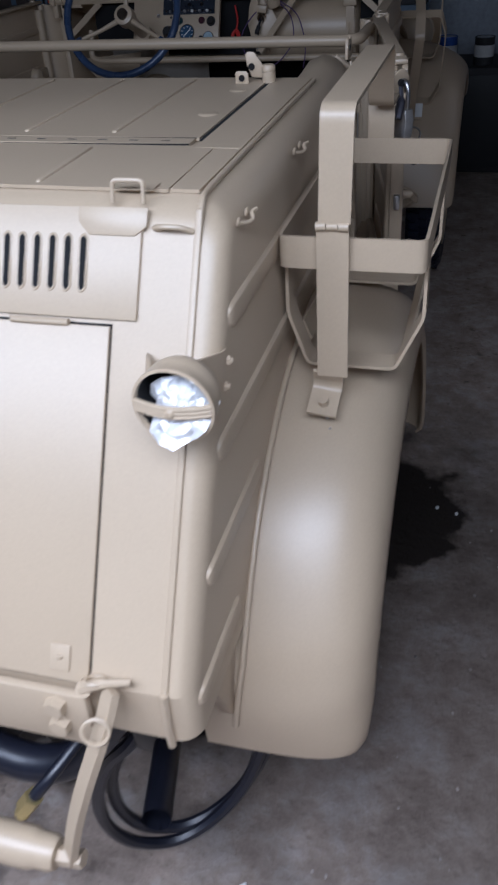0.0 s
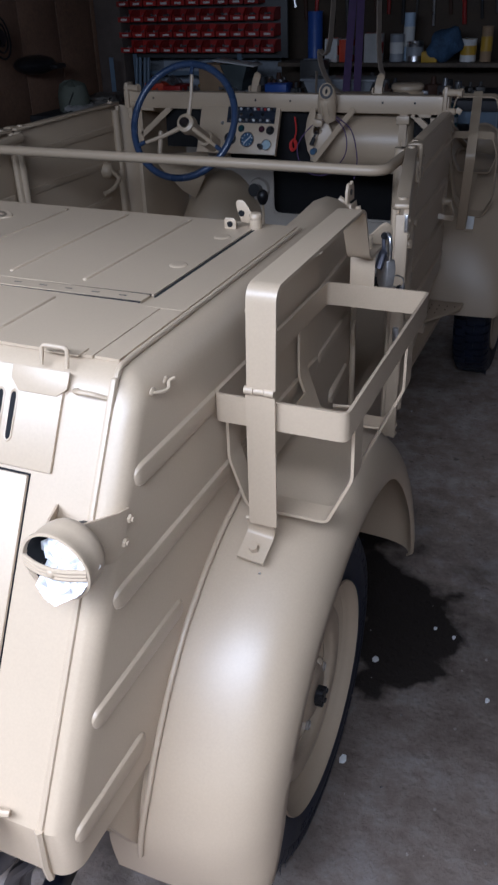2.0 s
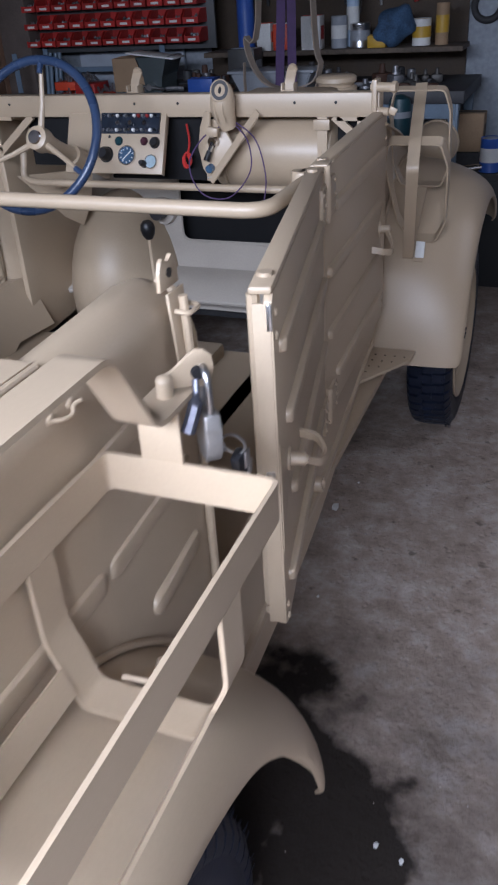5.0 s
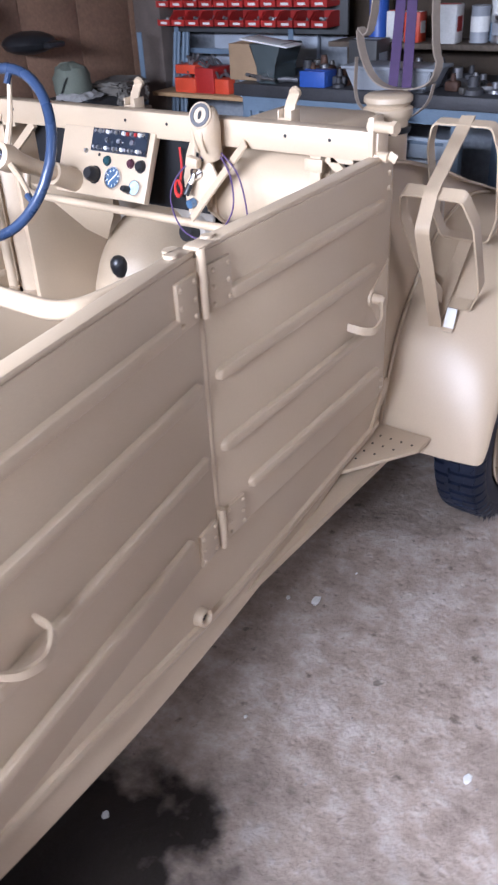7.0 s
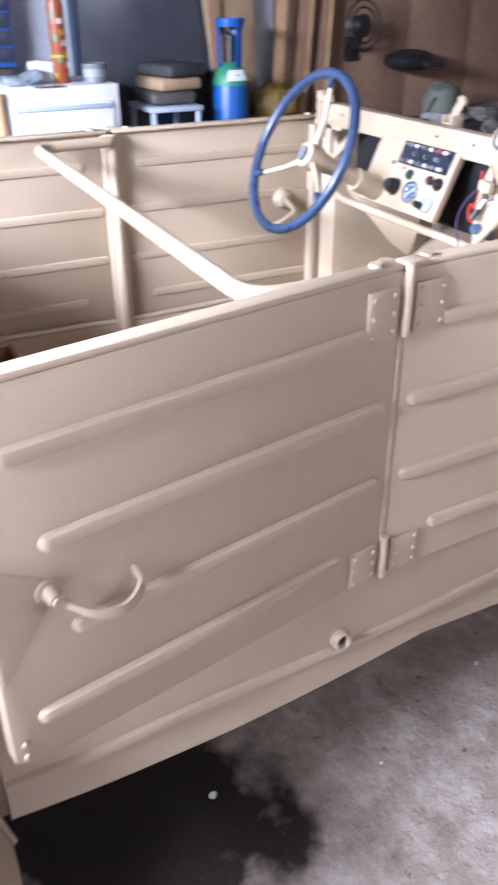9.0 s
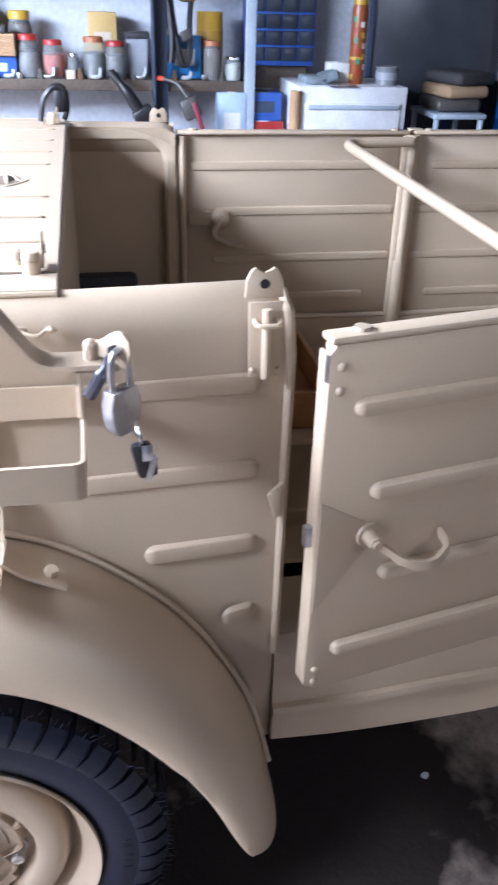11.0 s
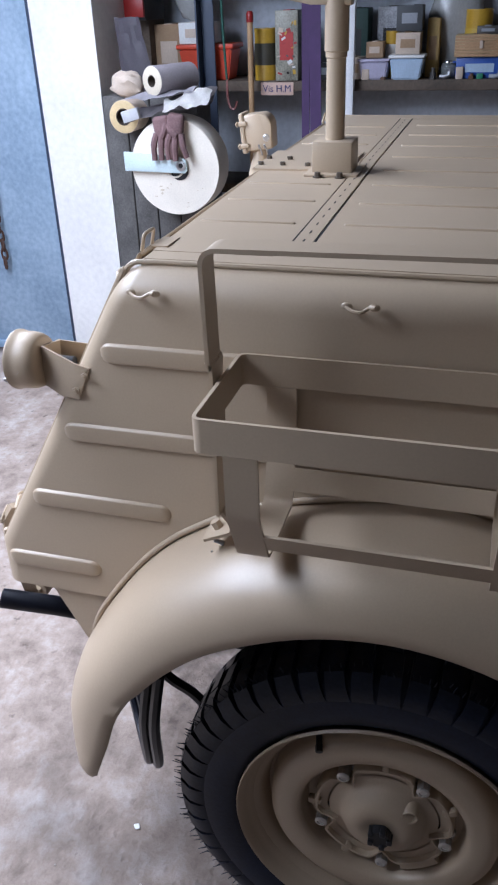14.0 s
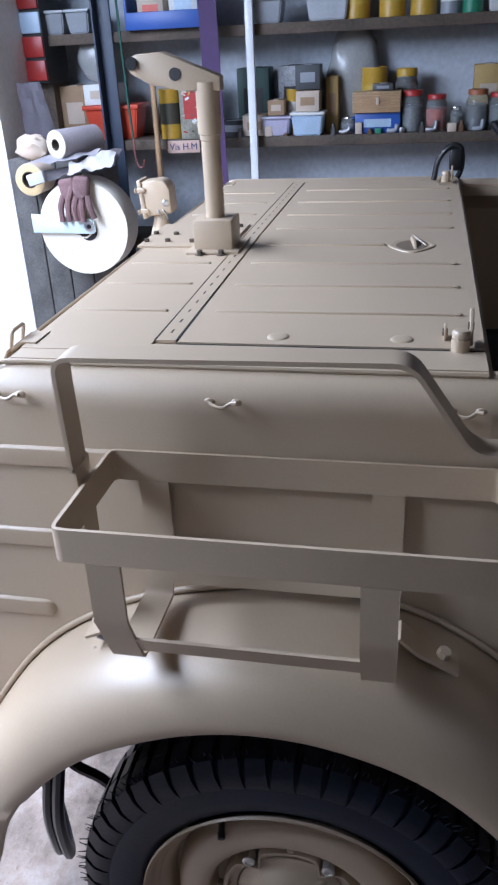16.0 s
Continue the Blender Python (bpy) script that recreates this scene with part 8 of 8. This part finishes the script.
for k, (y, dy, w) in enumerate(((2.62, 0.20, 0.05), (2.70, 0.28, 0.045), (2.76, 0.22, 0.06), (2.84, 0.26, 0.03), (2.90, 0.20, 0.05), (2.46, -0.1, 0.05))):
    tagged(part("timber_lath", M().strip([(-2.16 - 0.01 * k, y, 0.0), (-2.33, y + dy, 2.3)], (0.2, 1, 0), w, 0.022), (WOOD, plain("brown_lath", (0.24, 0.13, 0.075), 0.6))[k % 2]), "raw timber lath leaning at the wall", "lath", "leaning laths")
gc = thing("gas_cylinder", "blue gas cylinder with a green shoulder and blue guard", "gas cylinder", (-2.05, 2.36, 0.62))
part("body", M().lathe([(0, 0), (0.082, 0), (0.086, 0.01), (0.086, 0.66), (0.08, 0.68)], (0, 0, 0), (0, 0, 1), 32), plain("cylinder_blue", (0.008, 0.085, 0.32), 0.35), gc)
part("shoulder", M().lathe([(0.0865, 0.652), (0.0865, 0.664), (0.078, 0.70), (0.052, 0.735), (0.03, 0.75), (0, 0.75)], (0, 0, 0), (0, 0, 1), 32), GREEN, gc)
part("paper_label", M().prism([(0.066, -0.050, 0.668), (0.066, 0.050, 0.668), (0.050, 0.036, 0.715), (0.050, -0.036, 0.715)], (0.020, 0, 0.006), 0.002), WHITE, gc)
m = M()
for k in range(3):
    f = 2 * math.pi * k / 3 + 0.4
    m.strip([(0.052 * math.cos(f), 0.052 * math.sin(f), 0.73), (0.058 * math.cos(f), 0.058 * math.sin(f), 0.90)], (-math.sin(f), math.cos(f), 0), 0.035, 0.008)
m.lathe([(0.058, 0.90), (0.066, 0.90), (0.068, 0.935), (0.058, 0.935), (0.058, 0.90)], (0, 0, 0), (0, 0, 1), 28)
part("guard", m, plain("cylinder_blue", (0.008, 0.085, 0.32), 0.35), gc)
part("valve", M().cyl((0, 0, 0.74), (0, 0, 0.86), 0.018, 0.014, 12).cyl((-0.01, 0, 0.85), (-0.06, -0.03, 0.90), 0.016, None, 10), SCRAP, gc)
bx = thing("wooden_box", "plain wooden box under the gas cylinder", "box", (-2.05, 2.36, 0))
part("body", M().box((0, 0, 0.31), (0.34, 0.40, 0.618), None, 0.006), WOOD, bx)
st = thing("step_stool", "grey metal stool stacked with dark tools", "stool", (-2.10, 2.04, 0))
for dx in (-0.14, 0.14):
    for dy in (-0.11, 0.11):
        part("leg", M().tube([(dx * 1.1, dy * 1.1, 0), (dx, dy, 1.18)], 0.014, 8), PALEB, st)
part("seat", M().box((0, 0, 1.19), (0.32, 0.26, 0.025), None, 0.008), PALEB, st)
for k in range(3):
    o = tagged(part("tool_bag", M().box((0, 0, 0.03), (0.26, 0.22, 0.055), None, 0.02, 3), (SCRAP, CARD, DARK)[k]), "dark folded tool bag stacked on a stool", "bag")
    o.location, o.rotation_euler = (-2.10, 2.04 + 0.02 * k, 1.205 + 0.056 * k), (0, 0, 0.15 * k)
yb = M().ball((0, 0, 0.10), 0.12, (0.8, 1.15, 0.85), 18, 10)
for v in yb.bm.verts:
    v.co += Vector((rr.uniform(-1, 1), rr.uniform(-1, 1), rr.uniform(-1, 1))) * 0.012
o = tagged(part("yellow_bag", yb, grimy("yellow_sheet", (0.50, 0.33, 0.06), 0.5), angle=20), "crumpled yellow bag among the laths", "bag")
o.location = (-2.15, 2.66, 1.052)
o = tagged(part("side_table", M().box((0, 0, 1.03), (0.36, 0.30, 0.04), None, 0.004).box((-0.14, 0, 0.505), (0.04, 0.24, 1.01)).box((0.14, 0, 0.505), (0.04, 0.24, 1.01)), SHELFW), "dark narrow side table against the wall", "table")
o.location = (-2.15, 2.68, 0)
# cap and dark machine on a table in the corner
ct = thing("corner_table", "dark wooden table in the corner", "table", (-2.10, 3.60, 0))
part("top", M().box((0, 0, 0.93), (0.50, 0.90, 0.04), None, 0.004), SHELFW, ct)
for dx in (-0.21, 0.21):
    for dy in (-0.40, 0.40):
        part("leg", M().box((dx, dy, 0.455), (0.05, 0.05, 0.91)), SHELFW, ct)
cap = thing("welding_cap", "grey-green work cap resting on a dark case", "cap", (-2.02, 3.62, 1.035))
rc2 = random.Random(21)
m = M().lathe([(0, 0.185), (0.045, 0.182), (0.082, 0.160), (0.098, 0.115), (0.100, 0.06), (0.096, 0.0)], (0, 0, 0), (0, 0, 1), 24)
for v in m.bm.verts:
    v.co += Vector((rc2.uniform(-1, 1), rc2.uniform(-1, 1), rc2.uniform(-1, 1))) * 0.007
part("crown", m, grimy("grey_green_cloth", (0.30, 0.34, 0.27), 0.8), cap)
part("visor", M().prism([(0.085, -0.07, 0.02), (0.155, -0.05, 0.0), (0.165, 0.0, -0.004), (0.155, 0.05, 0.0), (0.085, 0.07, 0.02)], (0, 0, 0.008), 0.002), BLACK, cap)
part("strap", M().strip([(0.0, -0.103, 0.0), (0.03, -0.104, 0.06), (0.06, -0.095, 0.12)], (0, 0.3, 0.2), 0.022, 0.004), BLACK, cap)
wr = M().skin([[((0.105 + 0.055 * j / 3) * math.cos(f) + rc2.uniform(-0.01, 0.01), (0.115 + 0.05 * j / 3) * math.sin(f), 0.035 - 0.028 * j / 3 + rc2.uniform(0, 0.016)) for j in range(4)] for f in [-1.5 + 0.2 * k for k in range(16)]])
bmesh.ops.solidify(wr.bm, geom=wr.bm.faces[:], thickness=0.003)
o = tagged(part("white_rag", wr, plain("white_cloth", (0.55, 0.54, 0.53), 0.8), angle=14), "crumpled white rag round the foot of a cap", "rag")
o.location = (-2.02, 3.62, 1.035)
tagged(part("tool_case", M().box((-2.05, 3.62, 0.9925), (0.36, 0.46, 0.083), None, 0.012), DARK), "black tool case on the table", "case")
m = M().box((0, 0, 0.07), (0.24, 0.32, 0.14), None, 0.05, 4)
bmesh.ops.subdivide_edges(m.bm, edges=m.bm.edges[:], cuts=2, use_grid_fill=True)
for v in m.bm.verts:
    v.co += Vector((rc2.uniform(-1, 1), rc2.uniform(-1, 1), rc2.uniform(-0.2, 1))) * 0.014
o = tagged(part("crumpled_canvas", m, grimy("grey_canvas", (0.34, 0.31, 0.27), 0.8), angle=14), "crumpled grey canvas beside a cap", "canvas")
o.location, o.rotation_euler = (-1.98, 3.93, 0.953), (0, 0, 0.3)
fan = thing("desk_fan", "black wall fan with a round guard", "fan", (-2.36, 3.22, 1.50))
m = M()
for r in (0.05, 0.085, 0.12):
    m.tube(ring((0.14, 0, 0), r, (1, 0.2, 0.1), 24), 0.006, 6, closed=True)
m.lathe([(0, 0.03), (0.04, 0.025), (0.05, -0.05), (0, -0.07)], (0.13, 0, 0), (1, 0.2, 0.1), 18)
part("head", m, BLACK, fan)
part("arm", M().tube(fillet([(0, 0.02, -0.12), (0.08, 0.01, -0.10), (0.12, 0, -0.02)], 0.04), 0.016, 8).box((0.0, 0.02, -0.12), (0.02, 0.08, 0.12), None, 0.006), BLACK, fan)
o = tagged(part("saddle_cap", M().ball((0, 0, 0.05), 0.13, (1, 1.2, 0.45), 18, 10).box((0.10, 0.05, 0.04), (0.14, 0.12, 0.03), None, 0.012), BLACK), "black peaked cap hanging on the wall", "cap")
o.location = (-2.24, 3.55, 1.27)

# white drawer cabinet with things on it
dc = thing("white_drawer_cabinet", "white enamelled steel drawer cabinet", "cabinet", (-2.10, 1.50, 0))
part("case", M().box((0, 0, 0.66), (0.40, 0.50, 1.318), None, 0.006), WHITES, dc)
for k in range(5):
    d = part("drawer", M().box((0.205, 0, 0.16 + 0.245 * k), (0.014, 0.44, 0.225), None, 0.004), WHITES, dc)
    part("drawer_pull", M().box((0.215, 0, 0.255 + 0.245 * k), (0.012, 0.42, 0.018), None, 0.003), PALEB, d)
sc = thing("spray_can", "tall orange spray can with dark printed bars", "spray can", (-2.03, 1.54, 1.319))
part("body", M().lathe([(0, 0), (0.034, 0), (0.035, 0.005), (0.035, 0.30), (0.028, 0.33)], (0, 0, 0), (0, 0, 1), 24), grimy("spray_orange", (0.62, 0.16, 0.03), 0.35), sc)
part("cap", M().lathe([(0.031, 0.315), (0.031, 0.375), (0.028, 0.38), (0, 0.38)], (0, 0, 0), (0, 0, 1), 24), YELLOW, sc)
for k in range(12):
    f, z = -0.9 + 0.17 * (k * 5 % 11), 0.03 + 0.021 * k
    part("print_patch", M().box((0.0356 * math.cos(f), 0.0356 * math.sin(f), z), (0.0016, 0.016, 0.022), Matrix.Rotation(f, 3, "Z")), (YELLOW, RED, WHITE, GREEN)[k % 4], sc)
for z, h in ((0.10, 0.012),):
    part("print_bar", M().lathe([(0.0356, z), (0.0356, z + h)], (0, 0, 0), (0, 0, 1), 24), (BLACK, YELLOW, BLACK)[int(z * 10) % 3], sc)
tin((-2.00, 1.68, 1.319), 0.075, 0.05, grimy("clear_grey", (0.42, 0.45, 0.48), 0.35), GREYP, label="clear glass dish on the cabinet")
o = tagged(part("paper_towel", M().box((0, 0, 0.018), (0.14, 0.11, 0.035), None, 0.012, 3).box((0.02, 0.06, 0.03), (0.10, 0.09, 0.045), Matrix.Rotation(0.3, 3, "X"), 0.014, 3), grimy("blue_white_paper", (0.45, 0.55, 0.62), 0.7, 0, 0.3)), "crumpled blue and white packets on the cabinet", "packet")
o.location = (-2.02, 1.34, 1.319)
carton((-2.06, 1.46, 1.319), (0.09, 0.09, 0.085), WHITE, WHITE, label="white carton on the cabinet")
o = tagged(part("metal_plate", M().box((0, 0, 0.004), (0.16, 0.12, 0.006), None, 0.001), STEEL), "bare metal plate on the cabinet edge", "plate")
o.location = (-1.96, 1.44, 1.319)
o = tagged(part("rolling_pin", M().tube([(-1.86, 1.23, 0.0), (-1.90, 1.235, 1.30)], 0.025, 12), WOOD), "pale wooden pole leaning beside the cabinet", "pole")
# blue small-parts drawers on the wall
pd = thing("parts_cabinet", "dark blue small-parts cabinet with clear drawers", "cabinet", (-2.33, 1.24, 1.38))
part("case", M().box((0, 0, 0.17), (0.14, 0.32, 0.36), None, 0.004), BLUE, pd)
for r in range(5):
    for c in range(4):
        part("small_drawer", M().box((0.072, -0.115 + 0.077 * c, 0.04 + 0.068 * r), (0.012, 0.070, 0.058), None, 0.003), grimy("smoke_drawer", (0.07, 0.09, 0.14), 0.3), pd)
part("bracket", M().box((-0.02, 0, -0.06), (0.10, 0.28, 0.10)), SHELFW, pd)
carton((-2.10, 0.98, 1.0), (0.10, 0.125, 0.272), SKY, WHITE, label="tall white and blue carton beside the shelf")
carton((-2.13, 1.13, 1.0), (0.12, 0.19, 0.15), RED, WHITE, label="red and white carton")
carton((-2.14, 1.13, 1.1515), (0.12, 0.17, 0.12), BLUE, DBLUE, label="dark blue carton stacked on a red one")
tagged(part("side_shelf", M().box((-2.20, 1.06, 0.985), (0.28, 0.36, 0.03), None, 0.003).box((-2.30, 1.06, 0.485), (0.05, 0.30, 0.97)), SHELFW), "dark wooden side shelf", "shelf")
# tools hung from the shelf edge
m = M().tube(smooth([(-1.98, 0.44, 1.36), (-1.96, 0.50, 1.29), (-1.95, 0.56, 1.20)]), [0.018] * 5 + [0.026] * 6, 10).box((-1.95, 0.575, 1.19), (0.06, 0.09, 0.07), Matrix.Rotation(0.5, 3, "X"), 0.012)
m.tube(smooth([(-2.06, 0.43, 1.33), (-2.0, 0.44, 1.36)]), 0.008, 6)
tagged(part("hand_grinder", m, BLACK), "black hand grinder hanging from the shelf edge", "tool")
m = M().tube(smooth([(-2.04, 0.66, 1.33), (-1.98, 0.73, 1.31), (-1.95, 0.79, 1.22)]), 0.008, 8).box((-1.96, 0.78, 1.22), (0.05, 0.08, 0.09), Matrix.Rotation(0.4, 3, "X"), 0.015)
hg = tagged(part("torch_handle", m, SCRAP), "dark torch with a red tip hanging from the post", "tool")
part("red_tip", M().tube([(-2.04, 0.64, 1.332), (-2.035, 0.67, 1.328)], 0.011, 8), ORANGE, hg)
part("pink_lever", M().box((-1.94, 0.81, 1.19), (0.02, 0.02, 0.12), Matrix.Rotation(0.35, 3, "X"), 0.006), grimy("pink_plastic", (0.6, 0.1, 0.16), 0.4), hg)

# ---- gate leaf outside, swung open, with a chain ----
leaf = tagged(new("gate_leaf"), "weathered light-blue boarded gate leaf swung open", "gate")
LB = material("weathered_blue_paint", (0.24, 0.36, 0.50), 0.6, 0, 0.12, 3, 40, 0.15, 0.002, tint=(0.42, 0.54, 0.66))
part("gate_sheet", M().box((-1.735, -2.70, 1.30), (0.012, 1.50, 2.50), None, 0.002), LB, leaf)
for y in (-1.962, -3.44):
    part("gate_stile", M().box((-1.735, y, 1.30), (0.045, 0.022, 2.54), None, 0.003), DBLUE, leaf)
for z in (0.05, 2.56):
    part("gate_rail", M().box((-1.735, -2.70, z), (0.04, 1.456, 0.04), None, 0.003), LB, leaf)
ch = thing("hanging_chain", "rusty chain hanging on the gate leaf", "chain", (-1.70, -2.285, 0.48))
for k in range(9):
    part("link", M().tube([Vector((0.006, 0.004 * math.sin(k), 0.03 + 0.046 * k)) + (Vector((0.0, 0.016 * math.cos(t), 0.030 * math.sin(t))) if k % 2 else Vector((0.010 * math.cos(t), 0.012 * math.cos(t), 0.030 * math.sin(t)))) for t in [2 * math.pi * i / 12 for i in range(12)]], 0.0058, 6, closed=True), grimy("rusty_iron", (0.16, 0.07, 0.04), 0.7), ch)
part("staple", M().tube(ring((0.0, 0.0, 0.46), 0.03, (0, 1, 0), 14), 0.006, 6, closed=True), DARK, ch)
